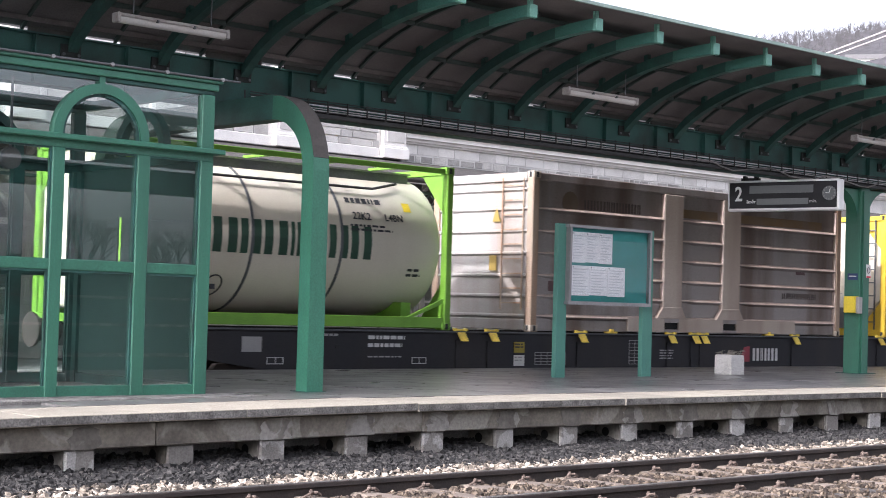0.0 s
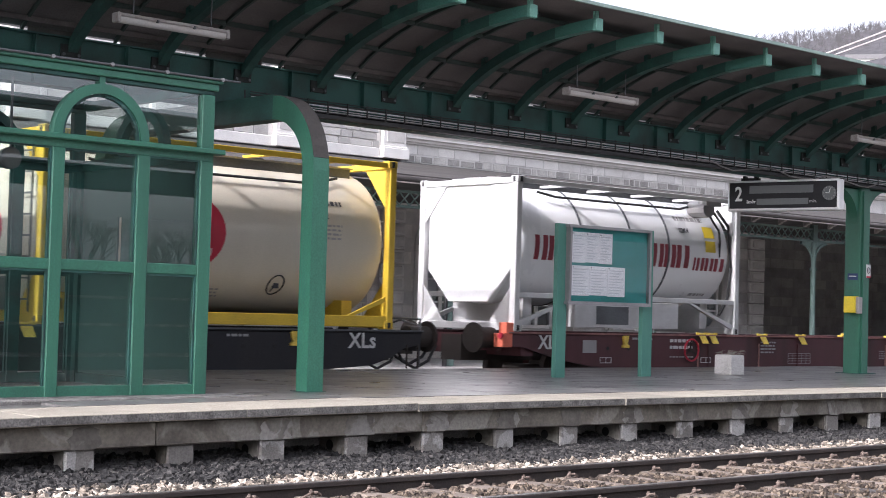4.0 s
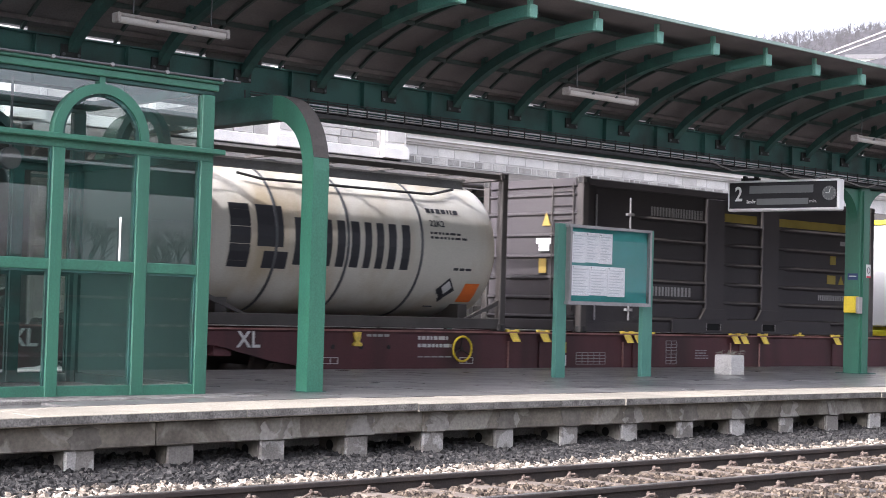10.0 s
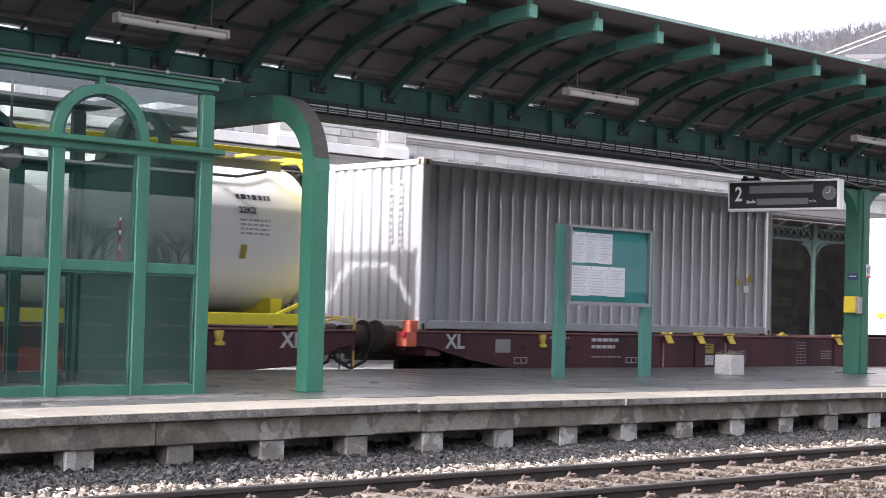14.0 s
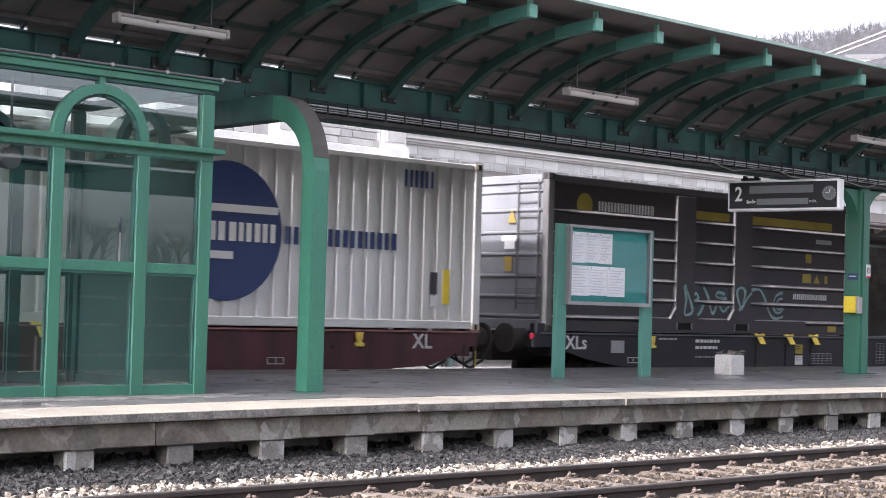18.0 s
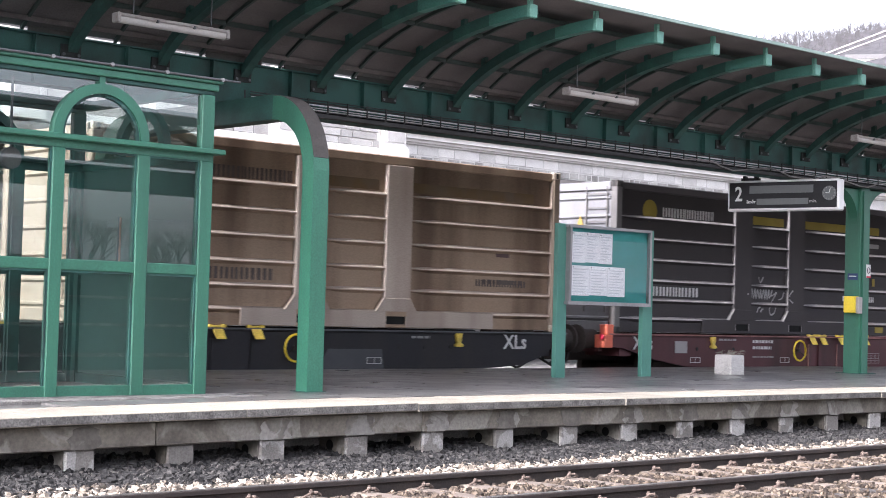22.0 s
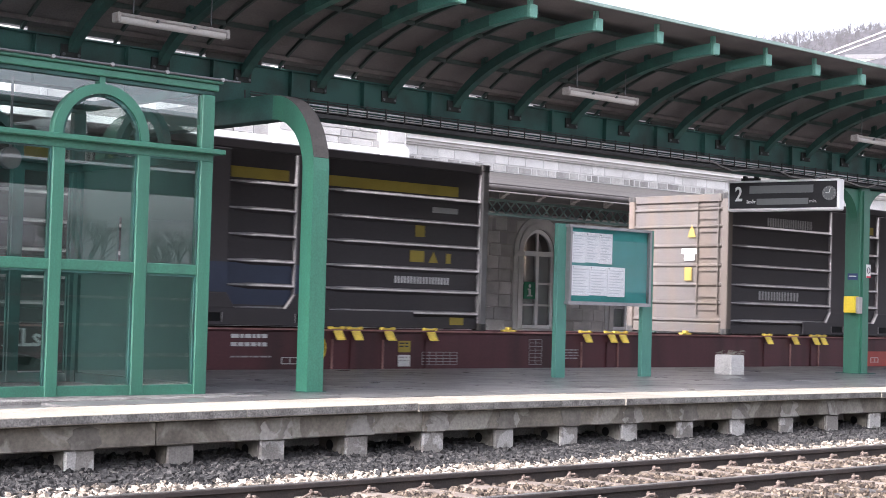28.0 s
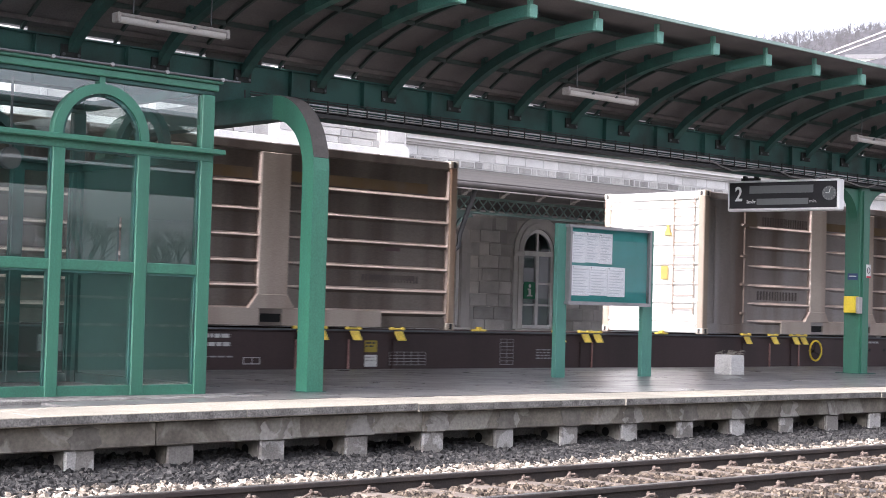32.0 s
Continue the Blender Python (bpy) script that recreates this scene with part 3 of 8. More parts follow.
# ---- shelter ----
SY0, SY1, SX0, SX1, SZ = 13.40, 15.94, 5.2, 9.05, 0.545
PANEL = mat("dark_smoked_panel", (0.04, 0.092, 0.081), 0.6, scale=2, vary=0.05, stain=0.3, bump=0)
shelter = thing("waiting_shelter", "green framed glazed shelter with round arch lights", "shelter", kind="structure")
BAYS = ((5.5, 0.13), (6.4, 0.14), (7.27, 0.13), (8.18, 0.14), (8.90, 0.15))
# Back and side frames use the darker green to paint the dim inside.
for y, paint in ((SY0, GREEN), (SY1, GREEN_SOOT_DIM)):
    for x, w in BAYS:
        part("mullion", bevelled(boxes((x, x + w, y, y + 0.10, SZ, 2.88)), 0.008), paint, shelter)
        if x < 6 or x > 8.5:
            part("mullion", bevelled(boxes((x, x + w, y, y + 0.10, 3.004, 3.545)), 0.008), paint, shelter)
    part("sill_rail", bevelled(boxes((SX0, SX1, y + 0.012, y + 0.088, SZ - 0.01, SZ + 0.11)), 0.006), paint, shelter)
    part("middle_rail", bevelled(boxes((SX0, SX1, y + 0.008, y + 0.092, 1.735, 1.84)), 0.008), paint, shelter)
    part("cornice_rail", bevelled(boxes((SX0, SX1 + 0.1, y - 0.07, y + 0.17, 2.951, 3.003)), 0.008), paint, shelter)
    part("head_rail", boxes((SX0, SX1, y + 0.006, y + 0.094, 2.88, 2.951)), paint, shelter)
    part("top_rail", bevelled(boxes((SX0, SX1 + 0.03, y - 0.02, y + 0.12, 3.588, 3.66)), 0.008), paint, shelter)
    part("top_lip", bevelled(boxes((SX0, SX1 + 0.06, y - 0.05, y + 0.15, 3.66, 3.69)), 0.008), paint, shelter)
    part("inner_rail", bevelled(boxes((SX0, SX1, y + 0.012, y + 0.088, 3.545, 3.588)), 0.006), GREEN_SOOT_DIM, shelter)
    bm = bmesh.new()
    band(bm, arc(7.785, 3.004, 0.42, 0, 180, 30), arc(7.785, 3.004, 0.515, 0, 180, 30), "y", y + 0.0, y + 0.1)
    part("arch_light", bm, paint, shelter, smooth=True)
    bm = bmesh.new()
    band(bm, arc(7.785, 3.004, 0.39, 0, 180, 30), arc(7.785, 3.004, 0.418, 0, 180, 30), "y", y + 0.025, y + 0.075)
    part("arch_bead", bm, GREEN_SOOT_DIM, shelter, smooth=True)
    part("king_post", boxes((7.735, 7.795, y + 0.005, y + 0.095, 3.517, 3.5875)), paint, shelter)
    xe = [(a + wa, b) for (a, wa), (b, wb) in zip(BAYS, BAYS[1:])]
    for a, b in xe:
        for z0, z2 in ((SZ + 0.11, 1.735), (1.84, 2.88)):
            if y == SY1 and a < 6.2:
                part("back_panel", boxes((a, b, y + 0.04, y + 0.06, z0, z2)), PANEL, shelter, "dark smoked panel")
            else:
                part("pane", boxes((a, b, y + 0.047, y + 0.053, z0, z2)), GLASS, shelter).visible_shadow = False
            part("glazing_bead", boxes((a, b, y + 0.02, y + 0.044, z2 - 0.018, z2)), GREEN_SOOT_DIM, shelter)
            part("glazing_bead", boxes((b - 0.018, b, y + 0.02, y + 0.044, z0, z2 - 0.019)), GREEN_SOOT_DIM, shelter)
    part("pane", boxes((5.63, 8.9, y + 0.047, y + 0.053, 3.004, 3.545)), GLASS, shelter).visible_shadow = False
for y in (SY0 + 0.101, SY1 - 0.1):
    part("side_mullion", boxes((SX1 - 0.1, SX1 - 0.003, y + 0.003, y + 0.09, SZ, 2.88)), GREEN_SOOT_DIM, shelter)
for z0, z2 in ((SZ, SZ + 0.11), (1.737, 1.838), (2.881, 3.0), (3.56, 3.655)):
    part("side_rail", boxes((SX1 - 0.09, SX1 - 0.01, SY0 + 0.2, SY1 - 0.1, z0, z2)), GREEN_SOOT_DIM, shelter)
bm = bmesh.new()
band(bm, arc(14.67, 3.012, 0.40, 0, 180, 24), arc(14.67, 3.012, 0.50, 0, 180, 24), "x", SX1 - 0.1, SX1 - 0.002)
part("arch_light", bm, GREEN_SOOT_DIM, shelter, smooth=True)
part("pane", boxes((SX1 - 0.055, SX1 - 0.047, SY0 + 0.2, SY1 - 0.1, 3.012, 3.56)), GLASS, shelter).visible_shadow = False
for y0, y1, z0, z2 in ((13.6, 15.02, 1.84, 2.88), (15.10, 15.84, 1.84, 2.88), (15.02, 15.10, 2.36, 2.88), (13.6, 15.84, 0.66, 1.736)):
    part("side_panel", boxes((SX1 - 0.062, SX1 - 0.04, y0, y1, z0, z2)), PANEL, shelter, "dark smoked side panel")

part("plinth", bevelled(boxes((5.0, 9.38, 12.98, 13.46, 0.50, 0.558)), 0.012), CONC_FRONT, shelter, "low sooty concrete plinth")

# ---- arched portal beside the shelter ----
SOOT = mat("brown_soot_film", (0.07, 0.063, 0.057), 0.8, scale=8, vary=0.2, stain=0.5)
portal = thing("arched_portal", "green steel portal frame carrying the canopy beam", "portal frame", kind="structure")
PX0, PX1 = 10.28, 10.49
q1 = [(13.55, 0.53), (13.55, 2.9)] + [(14.12 - 0.57 * math.cos(radians(a)), 2.9 + 0.58 * math.sin(radians(a))) for a in range(9, 91, 9)] + [(15.65, 3.48)]
q2 = [(13.36, 0.53), (13.36, 2.9)] + [(14.12 - 0.76 * math.cos(radians(a)), 2.9 + 0.84 * math.sin(radians(a))) for a in range(9, 91, 9)] + [(15.65, 3.74)]
for side in (0, 1):
    bm = bmesh.new()
    flip = (lambda p: p) if side == 0 else (lambda p: (31.3 - p[0], p[1]))
    band(bm, [flip(p) for p in q1[:-1]], [flip(p) for p in q2[:-1]], "x", PX0, PX1)
    leg = part("portal_leg", bm, GREEN, portal, smooth=True)
    # The arm takes the dim rib green in place of its shade.
    part("portal_arm", boxes((PX0, PX1, 14.12, 15.648, 3.48, 3.757) if side == 0 else (PX0, PX1, 15.652, 17.18, 3.48, 3.757)), GREEN_RIB_DIM, portal, "green arm painted dim for the shade it hangs in")
    part("foot_plate", bevelled(boxes((PX0 - 0.03, PX1 + 0.03, flip(q2[0])[0] - 0.03, flip(q2[0])[0] + 0.25, 0.548, 0.566)) if side == 0 else boxes((PX0 - 0.03, PX1 + 0.03, flip(q1[0])[0] - 0.03, flip(q1[0])[0] + 0.25, 0.548, 0.566)), 0.004), GREEN_SOOT_DIM, leg)
    bm = bmesh.new()
    skin = [flip(p) for p in q2[2:-1]]
    band(bm, skin, [(y - (0.004 if side == 0 else -0.004), z + 0.004) for y, z in skin], "x", PX0 + 0.004, PX1 - 0.004)
    part("weathered_crown", bm, SOOT, portal, "brown weathered outer curve")

# ---- centre column ----
column = thing("canopy_column", "green steel canopy column with curved brackets", "column", kind="structure")

# ---- notice board ----
board = thing("notice_board", "green framed timetable notice board on two posts", "notice board")
part("post", bevelled(boxes((16.26, 16.46, 15.48, 15.56, 0.552, 2.72)), 0.006), GREEN_OLD, board)
part("post", bevelled(boxes((18.10, 18.32, 15.48, 15.56, 0.552, 2.72)), 0.006), GREEN_OLD, board)

# ---- train ----
SPEED0, ACCEL = 4.8307, 0.030738


def rolled(t):
    return SPEED0 * t + ACCEL * t * t


TRAIN = []    # every thing that moves with the train, with its place along it


def on_train(ob, s):
    ob.location = (s, TY, 0)
    TRAIN.append((ob, s))
    return ob


TY, DECK = 18.85, 1.138

# ---- station building across the line ----
def stone_mat(name, colour, mortar, scale=1.0, bump=0.5):
    m = mat(name, colour, 0.9, scale=6, vary=0.2, stain=0.5, bump=bump, spread=0.24)
    n, l = m.node_tree.nodes, m.node_tree.links
    hsv = [q for q in n if q.bl_idname == "ShaderNodeHueSaturation"][0]
    mixn = [q for q in n if q.bl_idname == "ShaderNodeMix"][0]
    if mortar:
        br = n.new("ShaderNodeTexBrick")
        br.inputs["Scale"].default_value = 1.0
        br.inputs["Brick Width"].default_value, br.inputs["Row Height"].default_value = 0.62, 0.31
        br.inputs["Mortar Size"].default_value = 0.012
        br.inputs["Color1"].default_value = (1.15, 1.13, 1.1, 1)
        br.inputs["Color2"].default_value = (0.75, 0.75, 0.76, 1)
        br.inputs["Mortar"].default_value = (*mortar, 1)
        tc = [q for q in n if q.bl_idname == "ShaderNodeTexCoord"][0]
        sep = n.new("ShaderNodeSeparateXYZ")
        com = n.new("ShaderNodeCombineXYZ")
        l.new(tc.outputs["Object"], sep.inputs[0])
        l.new(sep.outputs["X"], com.inputs["X"])
        l.new(sep.outputs["Z"], com.inputs["Y"])
        l.new(com.outputs[0], br.inputs["Vector"])
        mul = n.new("ShaderNodeMix")
        mul.data_type, mul.blend_type = "RGBA", "MULTIPLY"
        mul.inputs["Factor"].default_value = 1.0
        l.new(mixn.outputs["Result"], mul.inputs["A"])
        l.new(br.outputs["Color"], mul.inputs["B"])
        l.new(mul.outputs["Result"], hsv.inputs["Color"])
    return m


WALL_STONE = stone_mat("grey_sandstone_wall", (0.5, 0.482, 0.456), (0.85, 0.84, 0.8))
STONE_BLOCK = stone_mat("grey_sandstone_block", (0.5, 0.482, 0.456), None)
STONE_UPPER = mat("bleached_granite_block", (0.68, 0.665, 0.63), 0.9, scale=9, vary=0.24, stain=0.7, stain_colour=(0.54, 0.525, 0.49), bump=0.6, spread=0.16)
STONE_COURSE = mat("sooty_granite_block", (0.42, 0.405, 0.38), 0.9, scale=9, vary=0.28, stain=0.7, stain_colour=(0.24, 0.228, 0.21), bump=0.6, spread=0.3)
MORTAR = mat("pale_mortar", (0.6, 0.585, 0.555), 0.9, vary=0.15, stain=0.4)
STONE_PALE = mat("pale_dressed_stone", (0.72, 0.7, 0.665), 0.85, scale=6, vary=0.14, stain=0.6, stain_colour=(0.6, 0.58, 0.54), bump=0.25, spread=0.06)
STONE_TRIM = mat("grey_dressed_stone", (0.6, 0.58, 0.55), 0.85, scale=5, vary=0.12, stain=0.4, bump=0.2, spread=0.08)
ROOF_FELT = mat("weathered_grey_roof_boards", (0.05, 0.044, 0.04), 0.95, scale=9, vary=0.4, stain=0.9, stain_colour=(0.022, 0.019, 0.017), bump=0.3, along=True)
WOOD_WHITE = mat("white_window_paint", (0.86, 0.85, 0.83), 0.5, vary=0.06, stain=0.25)
ROOM_DARK = mat("dim_room_wall", (0.5, 0.49, 0.48), 0.9, vary=0.15)
CURTAIN = mat("grey_net_curtain", (0.5, 0.52, 0.51), 0.9, vary=0.1, stain=0.3)
IRON = mat("black_iron", (0.03, 0.03, 0.032), 0.6, vary=0.2)
GUTTER = mat("dark_brown_gutter_iron", (0.055, 0.047, 0.043), 0.6, scale=8, vary=0.2, stain=0.5)
GUTTER_EDGE = mat("pale_worn_gutter_edge", (0.34, 0.31, 0.285), 0.6, scale=10, vary=0.2, stain=0.5)
LATTICE_GREEN = mat("grey_green_iron_paint", (0.15, 0.225, 0.2), 0.6, scale=6, vary=0.12, stain=0.5, stain_colour=(0.05, 0.07, 0.065))
SOFFIT = mat("dark_timber_soffit", (0.07, 0.064, 0.058), 0.85, vary=0.2, stain=0.4)

CONC_FAR = mat("worn_grey_platform_paving", (0.4, 0.385, 0.365), 0.9, scale=4, vary=0.3, stain=0.5, bump=0.3)
WY = 28.0
station = thing("station_building", "grey sandstone station building with round arched windows", "station building", kind="structure")
WINDOWS = [(13.9, 0.585), (17.25, 0.585), (20.55, 0.52), (25.45, 0.585), (28.70, 0.585), (32.08, 0.585), (35.42, 0.585)]
SILL, SPRING = 1.05, 2.95
edges = [11.0] + [(a[0] + b[0]) / 2 for a, b in zip(WINDOWS, WINDOWS[1:])] + [37.85]
for (cx, hw), xa, xb in zip(WINDOWS, edges, edges[1:]):
    bm = bmesh.new()
    top = 4.95
    left = [(xa, 0.2), (cx, 0.2), (cx, SILL), (cx - hw, SILL)] + [(cx - hw * math.cos(radians(a)), SPRING + hw * math.sin(radians(a))) for a in range(0, 91, 10)] + [(cx, top), (xa, top)]
    right = [(2 * cx - x, z) for x, z in left]
    right = [(x if abs(x - (2 * cx - xa)) > 1e-6 else xb, z) for x, z in right]
    plate(bm, left, "y", WY, WY + 0.45)
    plate(bm, right, "y", WY, WY + 0.45)
    part("wall_bay", bm, WALL_STONE, station)
part("upper_wall", boxes((-30, 60, WY, WY + 0.45, 4.95, 9.5)), WALL_STONE, station)
part("wall_bay", boxes((-30, 11.0, WY, WY + 0.45, 0.2, 4.95)), WALL_STONE, station)
part("room_back", boxes((11, 37.8, WY + 2.5, WY + 2.6, 0.2, 4.9), (11, 37.8, WY + 0.46, WY + 2.5, 0.2, 0.3), (11, 37.8, WY + 0.46, WY + 2.5, 4.8, 4.9)), ROOM_DARK, station, "dim rooms behind the windows")
# recessed porch past the last pier
part("porch_wall", boxes((37.85, 60, 31.0, 31.4, 0.2, 4.95), (37.5, 37.85, WY + 0.45, 31.0, 0.2, 4.95)), WALL_STONE, station, "shaded porch wall")
part("porch_ceiling", boxes((37.85, 60, WY, 31.0, 4.85, 4.95)), SOFFIT, station)
for x in (48.0, 56.0):
    part("porch_pier", boxes((x, x + 1.6, WY, WY + 0.45, 0.2, 4.95)), WALL_STONE, station)
part("porch_door", bevelled(boxes((39.2, 40.2, 30.95, 31.0, 0.35, 2.6)), 0.01), GREEN_SOOT_DIM, station, "dark green porch door")
part("station_platform", boxes((-60, 160, 21.9, 31.0, -0.2, 0.32)), CONC_FAR, station, "station side platform")
part("roof_mass", boxes((-30, 60, WY + 0.45, WY + 9, 8.9, 9.5)), ROOF_FELT, station)

# windows with stone surrounds, white sashes and panes
for i, (cx, hw) in enumerate(WINDOWS):
    w = thing("window_%d" % (i + 1), "round arched white sash window in a moulded stone surround", "window", "arched station windows", "structure", (cx, WY, 0))
    bm = bmesh.new()
    inner = [(-hw, SILL)] + [(-hw * math.cos(radians(a)), SPRING + hw * math.sin(radians(a))) for a in range(0, 181, 10)] + [(hw, SILL)]
    k = (hw + 0.16) / hw
    outer = [(-hw - 0.16, SILL)] + [(-(hw + 0.16) * math.cos(radians(a)), SPRING + (hw + 0.16) * math.sin(radians(a))) for a in range(0, 181, 10)] + [(hw + 0.16, SILL)]
    band(bm, inner, outer, "y", -0.07, 0.0)
    part("inner_surround", bm, STONE_TRIM, w)
    bm = bmesh.new()
    outer2 = [(-hw - 0.3, SILL)] + [(-(hw + 0.3) * math.cos(radians(a)), SPRING + (hw + 0.3) * math.sin(radians(a))) for a in range(0, 181, 10)] + [(hw + 0.3, SILL)]
    band(bm, [(x * 1.002, z) for x, z in outer], outer2, "y", -0.04, 0.0)
    part("outer_surround", bm, STONE_TRIM, w)
    part("sill", bevelled(boxes((-hw - 0.3, hw + 0.3, -0.12, 0.1, SILL - 0.12, SILL)), 0.012), STONE_TRIM, w)
    for sx in (-1, 1):
        part("impost", bevelled(boxes((sx * (hw + 0.15) - 0.18, sx * (hw + 0.15) + 0.18, -0.085, -0.002, SPRING - 0.12, SPRING)), 0.01), STONE_TRIM, w)
    bm = bmesh.new()
    f = hw - 0.095
    band(bm, [(-f, SILL + 0.08)] + [(-f * math.cos(radians(a)), SPRING + f * math.sin(radians(a))) for a in range(0, 181, 15)] + [(f, SILL + 0.08)],
         [(-hw + 0.004, SILL + 0.004)] + [(-(hw - 0.004) * math.cos(radians(a)), SPRING + (hw - 0.004) * math.sin(radians(a))) for a in range(0, 181, 15)] + [(hw - 0.004, SILL + 0.004)], "y", 0.03, 0.11)
    sash = part("sash_frame", bm, WOOD_WHITE, w)
    part("bottom_rail", boxes((-f, f, 0.03, 0.11, SILL + 0.004, SILL + 0.09)), WOOD_WHITE, sash)
    part("centre_post", bevelled(boxes((-0.05, 0.05, 0.015, 0.105, SILL + 0.09, 2.86)), 0.006), WOOD_WHITE, sash)
    part("transom", bevelled(boxes((-f, f, 0.01, 0.105, 2.86, 2.98)), 0.006), WOOD_WHITE, sash)
    part("fan_bar", boxes((-0.03, 0.03, 0.03, 0.095, 2.98, SPRING + f)), WOOD_WHITE, sash)
    for z in (1.62, 2.16):
        for a, b in ((-f, -0.05), (0.05, f)):
            part("glazing_bar", boxes((a, b, 0.04, 0.085, z - 0.008, z + 0.043)), WOOD_WHITE, sash)
    for a, b in ((-f, -0.05), (0.05, f)):
        for z0, z2 in ((SILL + 0.09, 1.62), (1.655, 2.16), (2.195, 2.86)):
            part("pane", boxes((a, b, 0.058, 0.064, z0, z2)), GLASS_DARK, sash).visible_shadow = False
    bm = bmesh.new()
    plate(bm, [(f * math.cos(radians(a)), SPRING + 0.03 + (f - 0.03) * math.sin(radians(a))) for a in range(0, 181, 15)], "y", 0.058, 0.064)
    part("pane", bm, GLASS_DARK, sash).visible_shadow = False
    part("curtain", boxes((-f, -0.06, 0.12, 0.135, SILL + 0.1, 2.86), (0.06, f, 0.12, 0.135, SILL + 0.1, 2.86)), CURTAIN, w, "grey net curtains")
    if i == 2:
        for q in range(9):
            x = -hw + 0.08 + q * (2 * hw - 0.16) / 8
            part("window_bar", boxes((x - 0.007, x + 0.007, -0.05, -0.036, SILL + 0.01, SPRING + math.sqrt(max(0, hw * hw - x * x)) - 0.02)), IRON, w, "black iron bar")
        for z in (1.5, 2.1, 2.7):
            part("window_bar", boxes((-hw + 0.01, hw - 0.01, -0.035, -0.025, z, z + 0.02)), IRON, w, "black iron bar")

for x in (28.40, 35.12):
    sgn = thing("information_sign", "small green information sign with white letter", "sign", "information signs", at=(x, WY - 0.012, 2.0))
    part("sign_panel", bevelled(boxes((-0.2, 0.2, -0.01, 0.012, -0.21, 0.21)), 0.004), DEC_SIGN_GREEN, sgn)
    bm = boxes((-0.04, 0.045, -0.016, -0.0105, -0.13, 0.04), (-0.075, 0.0, -0.016, -0.0105, 0.01, 0.045), (-0.09, 0.095, -0.016, -0.0105, -0.15, -0.115))
    cyl(bm, (0.0, -0.016, 0.11), (0.0, -0.0105, 0.11), 0.045, 14)
    part("sign_letter", bm, WHITE, sgn, "white letter i")

# rusticated piers
for x0 in (23.5, 37.25, 10.6):
    for k in range(9):
        z = 0.95 + 0.31 * k
        part("quoin", bevelled(boxes((x0 + 0.01 * (k % 2), x0 + 0.70 - 0.01 * (k % 2), WY - 0.11, WY - 0.002, z + 0.012, z + 0.298)), 0.018), STONE_TRIM, station)
        part("quoin_panel", bevelled(boxes((x0 + 0.09, x0 + 0.61, WY - 0.142, WY - 0.111, z + 0.06, z + 0.25)), 0.02), STONE_TRIM, station)
# cornice, and the taller pale wing towards the low end
part("cornice", boxes((24.04, 60, WY - 0.08, WY - 0.002, 5.285, 5.33), (24.04, 60, WY - 0.14, WY - 0.002, 5.33, 5.40), (24.04, 60, WY - 0.22, WY - 0.002, 5.40, 5.49), (24.04, 60, WY - 0.26, WY - 0.002, 5.49, 5.575)), STONE_PALE, station, "pale stone string course")
STONE_WING = mat("bleached_stone_block", (0.47, 0.455, 0.43), 0.9, scale=7, vary=0.25, stain=0.7, stain_colour=(0.34, 0.325, 0.3), bump=0.4, spread=0.18)
part("wing_wall", boxes((-30, 24.0, WY - 0.14, WY - 0.003, 4.86, 9.5)), STONE_PALE, station, "pale stone wing")
part("wing_plinth", bevelled(boxes((-30, 23.27, WY - 0.2, WY - 0.141, 4.86, 5.09)), 0.015), STONE_PALE, station)
for x0 in (23.32, 20.3, 17.2, 14.1):
    part("wing_pilaster", bevelled(boxes((x0, x0 + 0.69, WY - 0.26, WY - 0.142, 5.16, 9.4)), 0.015), STONE_PALE, station)
    part("pilaster_base", bevelled(boxes((x0 - 0.035, x0 + 0.745, WY - 0.32, WY - 0.144, 4.87, 5.11)), 0.012), STONE_PALE, station)
    part("base_moulding", bevelled(boxes((x0 - 0.015, x0 + 0.72, WY - 0.29, WY - 0.144, 5.11, 5.16)), 0.015), STONE_PALE, station)
    part("pilaster_panel", bevelled(boxes((x0 + 0.1, x0 + 0.62, WY - 0.272, WY - 0.2605, 5.24, 9.3)), 0.008), STONE_WING, station)
rngw = random.Random(31)
for x0 in (21.1, 18.0, 14.9):
    z = 5.09
    while z < 6.5:
        hg = rngw.uniform(0.16, 0.26)
        x = x0 + 0.02
        while x < x0 + 2.1:
            wd = min(rngw.uniform(0.3, 0.75), x0 + 2.18 - x)
            part("wing_block", bevelled(boxes((x + 0.009, x + wd - 0.009, WY - 0.165 - rngw.uniform(0, 0.012), WY - 0.1405, z + 0.009, z + hg - 0.009)), 0.009), STONE_WING, station)
            x += wd
        z += hg
# separate stone blocks
rng2 = random.Random(11)


def block_mesh(i, wd, hg):
    return mesh_of("stone_block", bevelled(boxes((0.008, wd - 0.008, -0.02 - 0.006 * (i % 3), 0.0, 0.008, hg - 0.008)), 0.01), STONE_BLOCK)


BLOCK = [block_mesh(i, wd, 0.31) for i, wd in enumerate((0.42, 0.55, 0.68))]
part("mortar_bed", boxes((24.04, 60, WY - 0.012, WY - 0.002, 4.86, 5.285)), MORTAR, station)
